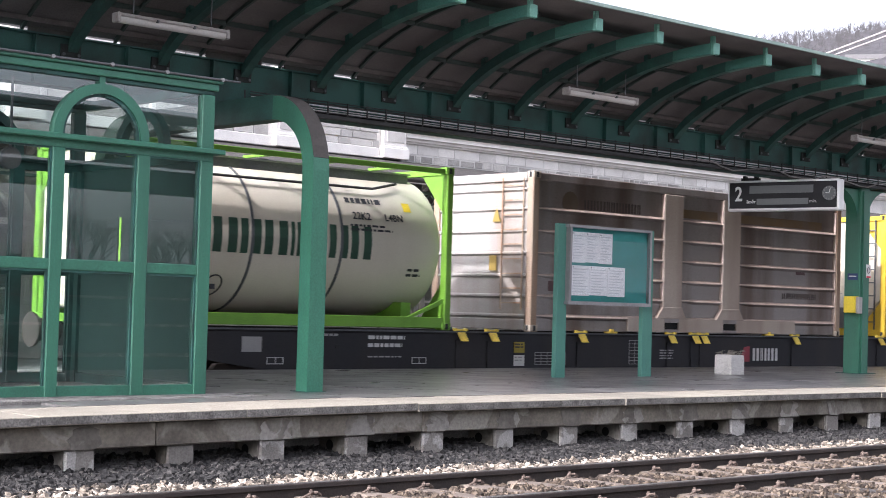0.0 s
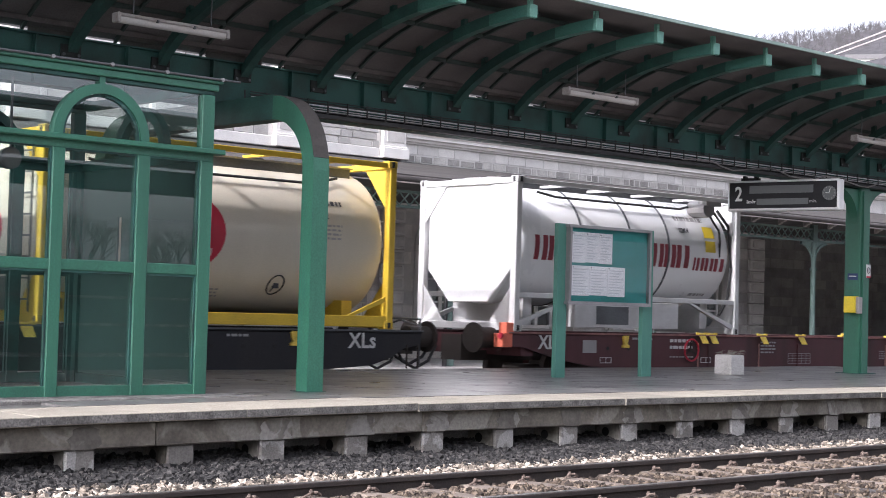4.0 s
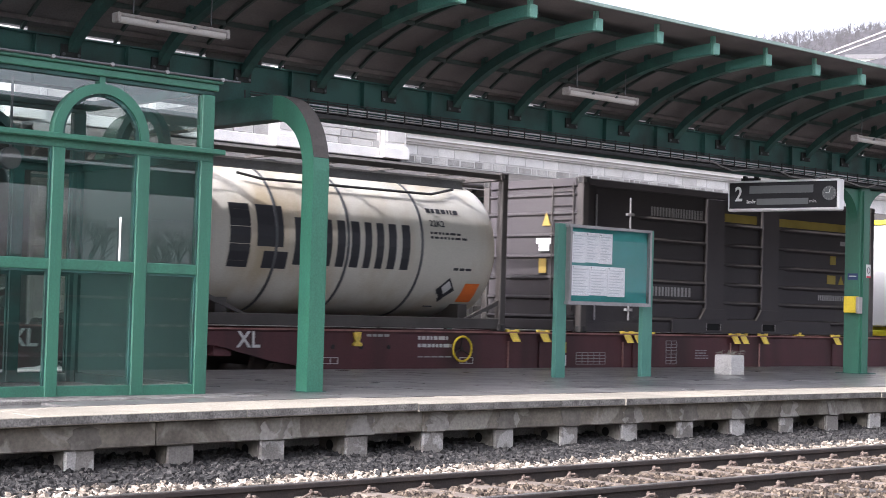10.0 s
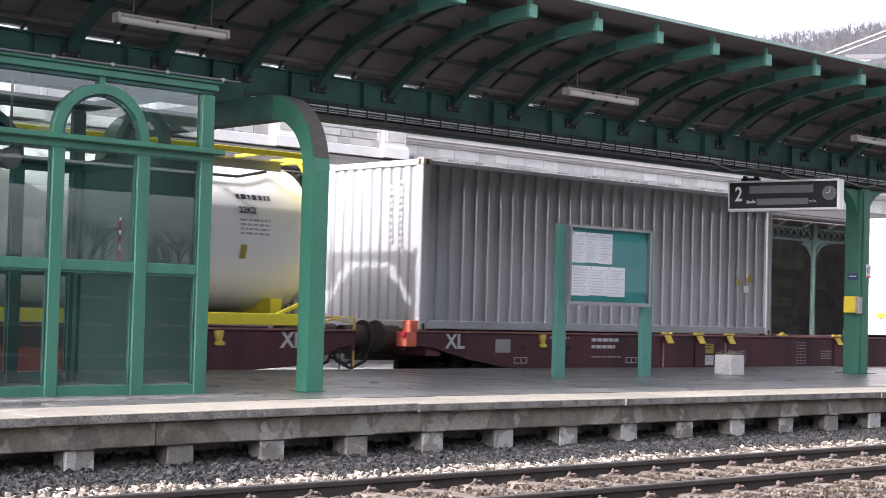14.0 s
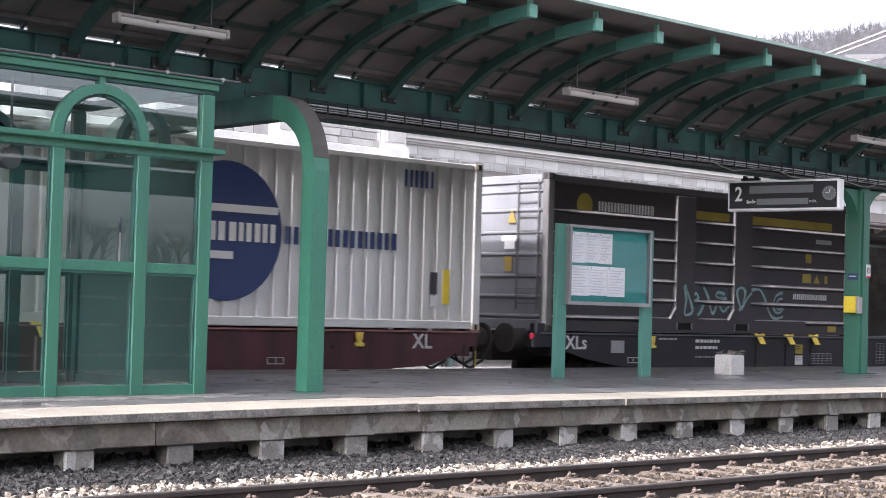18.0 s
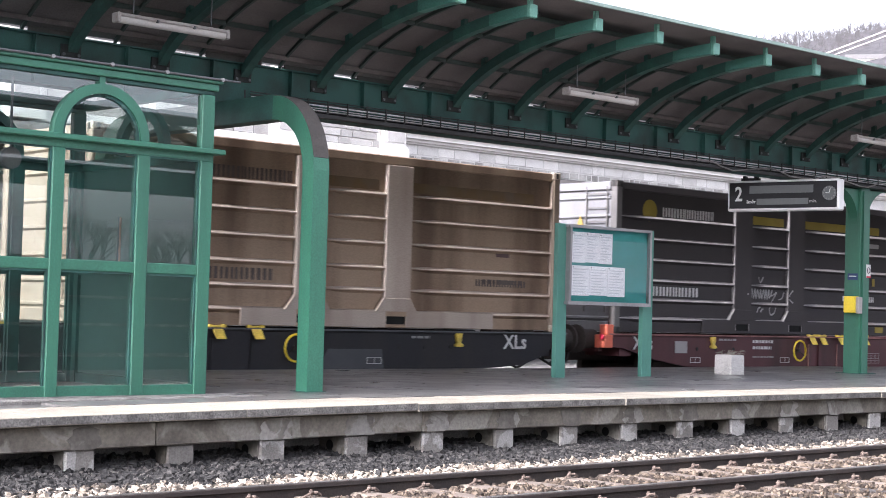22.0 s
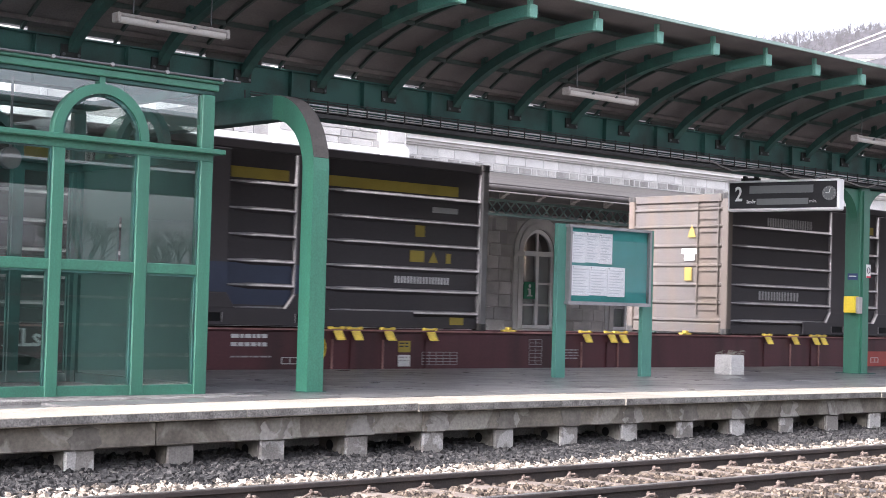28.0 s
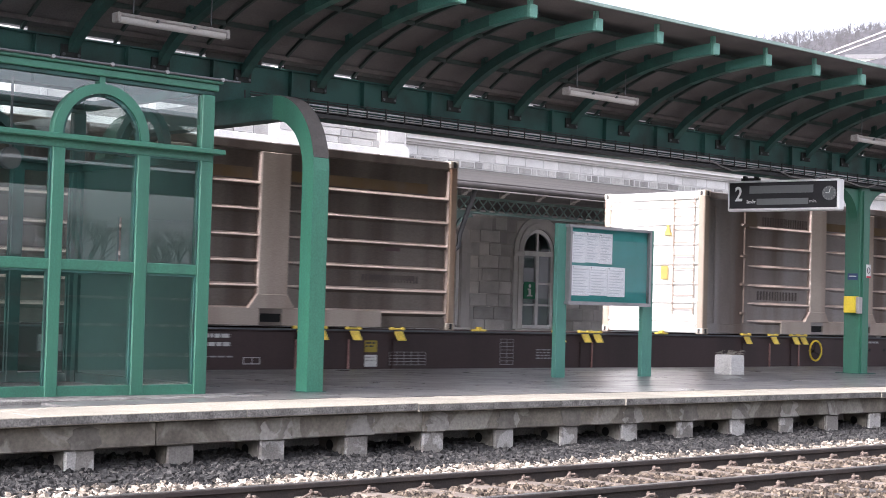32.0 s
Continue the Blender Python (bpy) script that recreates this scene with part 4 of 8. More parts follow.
for row in range(9):
    z = 0.95 + 0.31 * row
    x = 19.3 + (row % 2) * 0.3
    while x < 37.0:
        k = rng2.randrange(3)
        wd = (0.42, 0.55, 0.68)[k]
        clear = all(x + wd < cx - hw - 0.31 or x > cx + hw + 0.31 or z > SPRING + hw + 0.3 for cx, hw in WINDOWS) and not (x + wd > 23.5 and x < 24.2)
        if z + 0.31 > SPRING:
            clear = clear and all((abs(x + wd / 2 - cx) > hw + 0.65) or z > SPRING + hw + 0.32 for cx, hw in WINDOWS)
        if clear and rng2.random() < 0.93:
            share("stone_block", BLOCK[k], station, (x, WY - 0.001, z))
        x += wd
# one tall course of bleached blocks over a low course of darker ones
for z, hg, wmin, wmax, gap, m in ((4.862, 0.185, 0.16, 0.52, 0.022, STONE_COURSE), (5.047, 0.238, 0.3, 0.85, 0.01, STONE_UPPER)):
    x = 24.05 + rng2.random() * 0.1
    while x < 39.5:
        wd = rng2.uniform(wmin, wmax)
        d, skew = rng2.uniform(0.0, 0.006), rng2.uniform(-0.012, 0.012)
        za, zb = z + gap * rng2.uniform(0.5, 1.3), z + hg - gap * rng2.uniform(0.5, 1.4)
        bm = bmesh.new()
        plate(bm, [(x + gap + skew, za), (x + wd - gap, za + skew * 0.6), (x + wd - gap + skew, zb - skew * 0.5), (x + gap, zb)], "y", WY - 0.021 - d, WY - 0.0125)
        part("stone_block", bevelled(bm, 0.006), m, station)
        x += wd

# ---- verandah on iron columns ----
verandah = thing("verandah", "iron verandah with lattice girder along the station", "verandah", kind="structure")
bm = bmesh.new()
plate(bm, [(23.25, 4.02), (WY - 0.01, 4.86), (WY - 0.01, 4.80), (23.25, 3.96)], "x", -20, 60)
part("verandah_roof", bm, ROOF_FELT, verandah, "grey brown felt roof")
part("soffit", boxes((-20, 60, 23.3, WY - 0.02, 3.90, 3.945)), SOFFIT, verandah)
bm = bmesh.new()
cyl(bm, (-20, 23.2, 3.96), (60, 23.2, 3.96), 0.06, 10)
part("gutter", bm, GUTTER, verandah, "dark iron gutter", smooth=True)
part("gutter_bead", boxes((-20, 60, 23.165, 23.235, 3.875, 3.897)), GUTTER_EDGE, verandah, "pale worn gutter edge")
part("roof_lip", boxes((-20, 60, 23.24, 23.30, 4.02, 4.05)), GUTTER, verandah)
corb = bmesh.new()
plate(corb, [(23.3, 3.9), (23.5, 3.9), (23.5, 3.77), (23.45, 3.785), (23.4, 3.83), (23.3, 3.855)], "x", -0.06, 0.06)
CORBEL = mesh_of("corbel", bevelled(corb, 0.008), GUTTER_EDGE)
for k in range(-6, 24):
    share("corbel", CORBEL, verandah, (18.70 + 1.062 * k, 0, 0))
for z in (3.46, 3.76):
    part("girder_chord", boxes((-10, 56, 23.96, 24.04, z, z + 0.05)), LATTICE_GREEN, verandah)
xb = mesh_of("lattice_brace", boxes((-0.2, 0.2, 23.985, 23.997, -0.016, 0.016)), LATTICE_GREEN)
xb2 = mesh_of("lattice_brace", boxes((-0.2, 0.2, 24.003, 24.015, -0.016, 0.016)), LATTICE_GREEN)
for k in range(76):
    x = 15.9 + 0.27 * k
    share("lattice_brace", xb, verandah, (x, 0, 3.635), rot=(0, radians(44), 0))
    share("lattice_brace", xb2, verandah, (x, 0, 3.635), rot=(0, radians(-44), 0))
for x in (9.4, 15.7, 22.05, 28.45, 34.7, 41.0):
    col = thing("verandah_column", "slim grey green cast iron verandah column with scrolled brackets", "column", "verandah columns", "structure", (x, 24.0, 0))
    bm = bmesh.new()
    cyl(bm, (0, 0, 0.32), (0, 0, 3.46), 0.075, 14, 0.06)
    cyl(bm, (0, 0, 0.32), (0, 0, 0.6), 0.12, 14)
    cyl(bm, (0, 0, 2.72), (0, 0, 2.78), 0.1, 14)
    cyl(bm, (0, 0, 3.36), (0, 0, 3.46), 0.11, 14)
    part("column_shaft", bm, LATTICE_GREEN, col, smooth=True)
    part("column_head", boxes((-0.09, 0.09, -0.06, 0.06, 3.46, 3.9)), LATTICE_GREEN, col)
    for sx in (-1, 1):
        bm = bmesh.new()
        band(bm, [(sx * (0.07 + 0.5 - 0.5 * math.cos(radians(a))), 2.96 + 0.42 * math.sin(radians(a))) for a in range(0, 91, 10)],
             [(sx * (0.07 + 0.5 - 0.46 * math.cos(radians(a)) - 0.04), 3.0 + 0.46 * math.sin(radians(a))) for a in range(0, 91, 10)], "y", -0.03, 0.03)
        plate(bm, [(sx * 0.07, 3.30), (sx * 0.5, 3.46), (sx * 0.07, 3.46)], "y", -0.012, 0.012)
        part("bracket", bm, LATTICE_GREEN, col)
pipe = thing("downpipe", "dark iron downpipe beside a verandah column", "downpipe", kind="structure")
bm = bmesh.new()
sweep(bm, [(21.86, 23.9, 0.32), (21.86, 23.9, 2.4), (21.88, 23.9, 2.55), (22.02, 23.75, 2.75), (22.03, 23.72, 3.0), (22.03, 23.3, 3.9)], 0.05, 10)
part("pipe", bm, IRON, pipe, smooth=True)


def flat(name, x0, x1, z0, z1, y, material, parent, label="", thick=0.004):
    """A thin film or plate on a side that faces the platform."""
    return part(name, boxes((x0, x1, y - thick, y, z0, z1)), material, parent, label)


def on_end(name, y0, y1, z0, z1, x, material, parent, label="", thick=0.004):
    return part(name, boxes((x - thick, x, y0, y1, z0, z1)), material, parent, label)


def sign_bars(k, w, h):
    """One sign of a word as plain upright bars, given as (x0, x1, z0, z1)."""
    if w < 0.3 * h:
        return [(0, w, 0, h)]
    if w > 0.75:    # a large initial
        return [(0, 0.38 * w, 0, h), (0.5 * w, w, 0.34 * h, h), (0.64 * w, w + 0.1, 0, 0.27 * h)]
    return [(0, 0.36 * w, 0, h), (0.62 * w, w, 0, h)]


def word_bars(name, widths, x, z, hgt, y, material, parent, slant=0.0, gap=0.03, label="", thick=0.004):
    """A word shown as a row of plain bars, one for each sign."""
    bm = bmesh.new()
    for k, w in enumerate(widths):
        if w > 0:
            for a, b, lo, hi in sign_bars(k, w, hgt):
                sl, sh = slant * lo / hgt, slant * hi / hgt
                plate(bm, [(x + a + sl, z + lo), (x + b + sl, z + lo), (x + b + sh, z + hi), (x + a + sh, z + hi)], "y", y - thick, y)
        x += abs(w) + gap
    return part(name, bm, material, parent, label)


def small_print(parent, x, z, w, rows, y, material, rowh=0.05, fill=0.8, seed=1):
    """Unreadable stencilled lines as plain bars."""
    r = random.Random(seed)
    bm = bmesh.new()
    for i in range(rows):
        xx = x
        end = x + w * r.uniform(fill, 1.0)
        while xx < end:
            ww = r.uniform(0.04, 0.14)
            quad_box(bm, xx, min(xx + ww, end), y - 0.003, y, z - i * rowh * 1.6, z - i * rowh * 1.6 + rowh * 0.75)
            xx += ww + 0.025
    return tagged(part("stencil_marking", bm, material, parent), kind="stuff")


def castings(parent, L, Wd, z0, z1, material):
    me = bpy.data.meshes.get("casting_" + material.name)
    if not me:
        bm = bevelled(boxes((-0.089, 0.089, -0.081, 0.081, -0.059, 0.059)), 0.01)
        quad_box(bm, -0.04, 0.04, -0.084, -0.08, -0.028, 0.028)
        me = mesh_of("casting_" + material.name, bm, material)
    for x in (0.085, L - 0.085):
        for y in (0.075, Wd - 0.075):
            for z in (z0 + 0.055, z1 - 0.055):
                share("corner_casting", me, parent, (x, y, z))
    hole = bpy.data.meshes.get("casting_hole") or mesh_of("casting_hole", bevelled(boxes((-0.03, 0.03, -0.004, 0.004, -0.045, 0.045)), 0.003), HOSE)
    for z in (z0 + 0.055, z1 - 0.055):
        for x in (0.085, L - 0.085):
            share("casting_hole", hole, parent, (x, -0.009, z))
        for y in (0.075, Wd - 0.075):
            share("casting_hole", hole, parent, (-0.007, y, z), rot=(0, 0, radians(90)))


def tapered_rib(section, wall, a, b, run=0.42):
    """A pressed rib: its section (out from the wall, height) grows from nothing over the first length."""
    mid = sum(p[1] for p in section) / len(section)
    bm = bmesh.new()
    rings = []
    for x, k in ((a, 0.04), (a + run, 1.0), (b, 1.0)):
        rings.append([bm.verts.new((x, wall + (p[0] - wall) * k, mid + (p[1] - mid) * (0.35 + 0.65 * k))) for p in section])
    n = len(section)
    for p, q in zip(rings, rings[1:]):
        for i in range(n):
            bm.faces.new((p[i], p[(i + 1) % n], q[(i + 1) % n], q[i]))
    bm.faces.new(rings[0][::-1])
    bm.faces.new(rings[-1])
    return bm


def bulk_container(s, label, body, end_mat, post_mat, style, cast=CAST_DARK, hinged=False, seed=0, L=9.1):
    """A ribbed 30-foot bulk container with two broad uprights on its side."""
    r = random.Random(seed)
    Wd, z0, z1 = 2.5, DECK, 3.84
    c = thing("bulk_container", label, "freight container", "bulk containers on the train")
    bm = bmesh.new()
    quad_box(bm, 0.1, L - 0.1, 0.075, Wd - 0.075, z0 + 0.1, z1 - 0.09)
    part("side_wall", bm, body, c)
    for x in (0.0, L - 0.15):
        for y in (0.0, Wd - 0.15):
            part("corner_post", bevelled(boxes((x, x + 0.15, y, y + 0.15, z0 + 0.1, z1 - 0.1)), 0.012), post_mat, c)
    castings(c, L, Wd, z0, z1, cast)
    for y in (0.02, Wd - 0.14):
        part("top_rail", bevelled(boxes((0.17, L - 0.17, y, y + 0.12, z1 - 0.15, z1 - 0.012)), 0.015), body, c)
        part("bottom_rail", bevelled(boxes((0.17, L - 0.17, y + 0.02, y + 0.12, z0 + 0.02, z0 + 0.2)), 0.01), body, c)
    # raised pocket beam with two fork pockets
    pocket_beam = None
    for a, b in ((2.48, 3.47), (3.89, 5.19), (5.61, 7.5)):
        pocket_beam = part("pocket_beam", boxes((a, b, 0.0, 0.1, z0 + 0.03, z0 + 0.275)), UPRIGHT_TAN if style == "brown" else body, c)
    for a, b in ((3.47, 3.89), (5.19, 5.61)):
        part("pocket_lintel", boxes((a + 0.001, b - 0.001, 0.0, 0.1, z0 + 0.2, z0 + 0.275)), body, pocket_beam)
        part("pocket_sill", boxes((a + 0.001, b - 0.001, 0.0, 0.1, z0 + 0.03, z0 + 0.075)), body, pocket_beam)
    # Black plates paint the dark depth of the open fork pockets.
    for a, b in ((3.475, 3.885), (5.195, 5.605)):
        part("fork_pocket", boxes((a, b, 0.032, 0.039, z0 + 0.076, z0 + 0.199)), POCKET, c, "black plate painting the depth of a fork pocket")
        for q in (a - 0.012, b - 0.002):
            part("pocket_rim", boxes((q, q + 0.014, -0.0025, 0.0, z0 + 0.07, z0 + 0.205)), CHALK_GREY if style != "brown" else UPRIGHT_TAN, pocket_beam, "scraped pocket rim")
    # ribs with a sloping underside
    first = 1.45 if hinged else 0.2
    # Pale edge colour paints both wear and the sun these edges catch.
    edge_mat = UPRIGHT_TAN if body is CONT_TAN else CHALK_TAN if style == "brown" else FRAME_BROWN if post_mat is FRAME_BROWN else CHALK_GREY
    ladder_mat = END_TAN if end_mat is END_TAN else post_mat
    spans = [(first, 3.44), (3.98, 5.17), (5.70, L - 0.17)]
    for k, z in enumerate((1.40, 1.74, 2.09, 2.465, 2.84, 3.22)):
        for a, b in spans:
            rib = part("rib", tapered_rib([(0.076, z + 0.034), (0.014, z - 0.006), (0.014, z - 0.022), (0.076, z - 0.06)], 0.076, a, b), body, c)
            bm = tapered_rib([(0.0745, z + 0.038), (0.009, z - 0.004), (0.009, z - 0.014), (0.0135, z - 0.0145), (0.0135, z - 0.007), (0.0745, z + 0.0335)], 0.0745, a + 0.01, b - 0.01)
            part("worn_edge", bm, edge_mat, rib, "chalky worn rib edge with the sun painted on")
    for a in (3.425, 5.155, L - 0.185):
        part("worn_edge", boxes((a, a + 0.014, 0.012, 0.074, 1.42 if a < 6 else z0 + 0.12, z1 - 0.17)), edge_mat, c, "chalky worn edge strip with the sun painted on")
    for a in (3.44, 5.17):
        bm = bmesh.new()
        w = 0.53
        plate(bm, [(a, 1.55), (a + w, 1.55), (a + w, z1 - 0.16), (a, z1 - 0.16)], "y", 0.004, 0.1)
        plate(bm, [(a - 0.16, 1.405), (a + w + 0.14, 1.405), (a + w, 1.62), (a, 1.62)], "y", -0.004, 0.07)
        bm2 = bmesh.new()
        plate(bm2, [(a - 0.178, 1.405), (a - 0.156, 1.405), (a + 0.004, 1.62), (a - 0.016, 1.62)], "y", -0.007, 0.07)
        part("worn_edge", bm2, edge_mat, c, "chalky worn edge strip with the sun painted on")
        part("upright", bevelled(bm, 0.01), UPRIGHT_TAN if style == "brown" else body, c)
    # end wall towards the front of the train
    part("end_wall", boxes((0.045, 0.1, 0.15, Wd - 0.15, z0 + 0.12, z1 - 0.1)), end_mat, c)
    for z in (1.40, 1.74, 2.09, 2.465, 2.84, 3.22, 3.55):
        bm = bmesh.new()
        bm2 = [(0.046, z + 0.03), (0.008, z + 0.008), (0.006, z - 0.018), (0.046, z - 0.05)]
        plate(bm, [(p[0], p[1]) for p in bm2], "y", 0.16, Wd - 0.16)
        part("end_rib", bm, end_mat, c)
    part("end_sill", bevelled(boxes((0.0, 0.1, 0.17, Wd - 0.17, z0 + 0.02, z0 + 0.2)), 0.01), end_mat, c)
    part("end_header", bevelled(boxes((0.0, 0.1, 0.17, Wd - 0.17, z1 - 0.16, z1 - 0.012)), 0.01), end_mat, c)
    ladder = part("ladder", boxes((-0.012, 0.008, 0.22, 0.245, 1.5, z1 - 0.1), (-0.012, 0.008, 0.72, 0.745, 1.5, z1 - 0.1)), ladder_mat, c, "welded end ladder")
    for k in range(9):
        z = 1.6 + 0.25 * k
        part("rung", boxes((-0.006, 0.006, 0.246, 0.719, z, z + 0.022)), ladder_mat, ladder)
    bm = bmesh.new()
    plate(bm, [(0.98, 3.0), (0.78, 3.0), (0.88, 3.25)], "x", 0.003, 0.008)
    part("warning_triangle", bm, DEC_YELLOW_END, c, "yellow warning triangle")
    if style in ("black", "pale_end"):
        on_end("label_plate", 0.72, 1.12, 2.68, 2.78, 0.008, DEC_WHITE, c, "white label plate")
        on_end("label_plate", 0.80, 1.05, 2.55, 2.68, 0.008, DEC_WHITE, c, "white label plate")
    on_end("warning_sign", 0.86, 1.04, 2.16, 2.42, 0.008, DEC_YELLOW_END, c, "yellow pictogram sign")
    part("roof", boxes((0.1, L - 0.1, 0.1, Wd - 0.1, z1 - 0.06, z1 - 0.03)), body, c)
    # hinge rods of the side door
    if hinged:
        for x in (0.38, 1.28):
            bm = bmesh.new()
            cyl(bm, (x, 0.03, 1.36), (x, 0.03, 3.55), 0.016, 8)
            part("lock_rod", bm, DEC_GREY if style != "brown" else CONT_BROWN, c, "vertical locking rod", smooth=True)
        for z in (1.55, 2.1, 2.65, 3.25):
            part("hinge", bevelled(boxes((1.2, 1.38, 0.015, 0.075, z - 0.025, z + 0.025)), 0.006), CHALK_GREY if style != "brown" else CONT_BROWN, c)
    sh = 0.55 if hinged else 0.0
    ink = {"black": DEC_WHITE, "pale_end": DEC_GREY, "brown": DEC_BLACK}[style]
    if style == "brown":
        ink = mat_brown_ink
    f = 0.072
    # round emblem, word bars, and the second word beside a square
    if style != "pale_end":
        bm = bmesh.new()
        plate(bm, arc(0.98 + sh, 3.36, 0.2, 0, 340, 18), "y", f - 0.002, f + 0.002)
        part("round_emblem", bm, DEC_OLIVE if style != "brown" else mat_brown_emblem, c, "mustard round emblem")
    word_bars("word_marking", [0.04, 0.13, 0.13, 0.14, 0.08, 0.1, 0.13, 0.04, 0.13, 0.13, 0.08], 1.34 + sh, 3.27, 0.17, f, ink, c, gap=0.035)
    if not hinged and style != "pale_end":
        flat("square_emblem", 0.48, 0.98, 1.83, 2.0, f, DEC_DARKRED if style == "black" else mat_brown_emblem2, c, "dark red square emblem")
    word_bars("word_marking", [0.15, 0.15, 0.14, 0.12, 0.14, 0.17, 0.16], 1.1 + sh * 1.2, 1.82, 0.17, f, ink, c, gap=0.045)
    band_mat = DEC_OLIVE if style != "brown" else mat_brown_band
    for a, b in ((4.02, 5.05), (5.75, 8.45)):
        flat("colour_band", a, b, 3.28, 3.44, f, band_mat, c, "faded mustard band")
    word_bars("word_marking", [0.1, 0.1, 0.1, 0.05, 0.09, 0.1, 0.1, 0.03, 0.1, 0.1], 7.15, 1.86, 0.11, f, ink, c, gap=0.03)
    if style != "brown":
        flat("warning_sign", 7.55, 7.75, 2.6, 2.78, f, DEC_OLIVE, c)
        flat("warning_sign", 7.45, 7.75, 2.2, 2.38, f, DEC_OLIVE, c)
        bm = bmesh.new()
        plate(bm, [(7.85, 2.2), (8.05, 2.2), (7.95, 2.38)], "y", f - 0.002, f + 0.002)
        part("warning_triangle", bm, DEC_OLIVE, c)
        flat("warning_sign", 8.22, 8.32, 2.2, 2.36, f, DEC_OLIVE, c)
        flat("label_plate", 7.9, 8.45, 3.0, 3.09, f, DEC_GREY, c)
        flat("warning_sign", 8.3, 8.6, 1.22, 1.34, 0.035, DEC_OLIVE, c)
    else:
        flat("warning_sign", 7.6, 7.9, 2.35, 2.5, f, mat_brown_emblem2, c)
        small_print(c, 7.3, 1.9, 1.0, 1, f, mat_brown_ink, 0.1, seed=seed)
    return on_train(c, s)


mat_brown_ink = mat("faded_dark_lettering", (0.075, 0.058, 0.052), 0.7, vary=0.1, stain=0.7, stain_colour=(0.15, 0.12, 0.1))
mat_brown_emblem = mat("faded_brown_emblem", (0.15, 0.11, 0.07), 0.7, vary=0.1, stain=0.6, stain_colour=(0.2, 0.16, 0.13))
mat_brown_emblem2 = mat("faded_maroon_emblem", (0.10, 0.055, 0.055), 0.7, vary=0.1, stain=0.5, stain_colour=(0.15, 0.1, 0.09))
mat_brown_band = mat("faded_ochre_band", (0.2, 0.13, 0.06), 0.7, vary=0.1, stain=0.7, stain_colour=(0.2, 0.16, 0.13))


def shell_patch(bm, x0, x1, a0, a1, yc, zc, R, nx=1, na=6, lift=0.006):
    """A film on the round tank: from x0 to x1, and between two angles over the level middle line."""
    g = [[bm.verts.new((x0 + (x1 - x0) * i / nx, yc - (R + lift) * math.cos(radians(a0 + (a1 - a0) * j / na)), zc + (R + lift) * math.sin(radians(a0 + (a1 - a0) * j / na)))) for j in range(na + 1)] for i in range(nx + 1)]
    for i in range(nx):
        for j in range(na):
            bm.faces.new((g[i][j], g[i + 1][j], g[i + 1][j + 1], g[i][j + 1]))


def shell_disc(bm, x, z, r, yc, zc, R, lift=0.006, n=28, rings=4):
    centre = None
    rows = []
    for k in range(1, rings + 1):
        row = []
        for i in range(n):
            px, pz = x + r * k / rings * math.cos(2 * math.pi * i / n), z + r * k / rings * math.sin(2 * math.pi * i / n)
            a = math.asin(max(-1, min(1, (pz - zc) / (R + lift))))
            row.append(bm.verts.new((px, yc - (R + lift) * math.cos(a), pz)))
        rows.append(row)
    a = math.asin((z - zc) / (R + lift))
    centre = bm.verts.new((x, yc - (R + lift) * math.cos(a), z))
    for i in range(n):
        bm.faces.new((centre, rows[0][i], rows[0][(i + 1) % n]))
        for k in range(rings - 1):
            bm.faces.new((rows[k][i], rows[k + 1][i], rows[k + 1][(i + 1) % n], rows[k][(i + 1) % n]))


def ang(z, zc, R):
    return math.degrees(math.asin(max(-1, min(1, (z - zc) / R))))


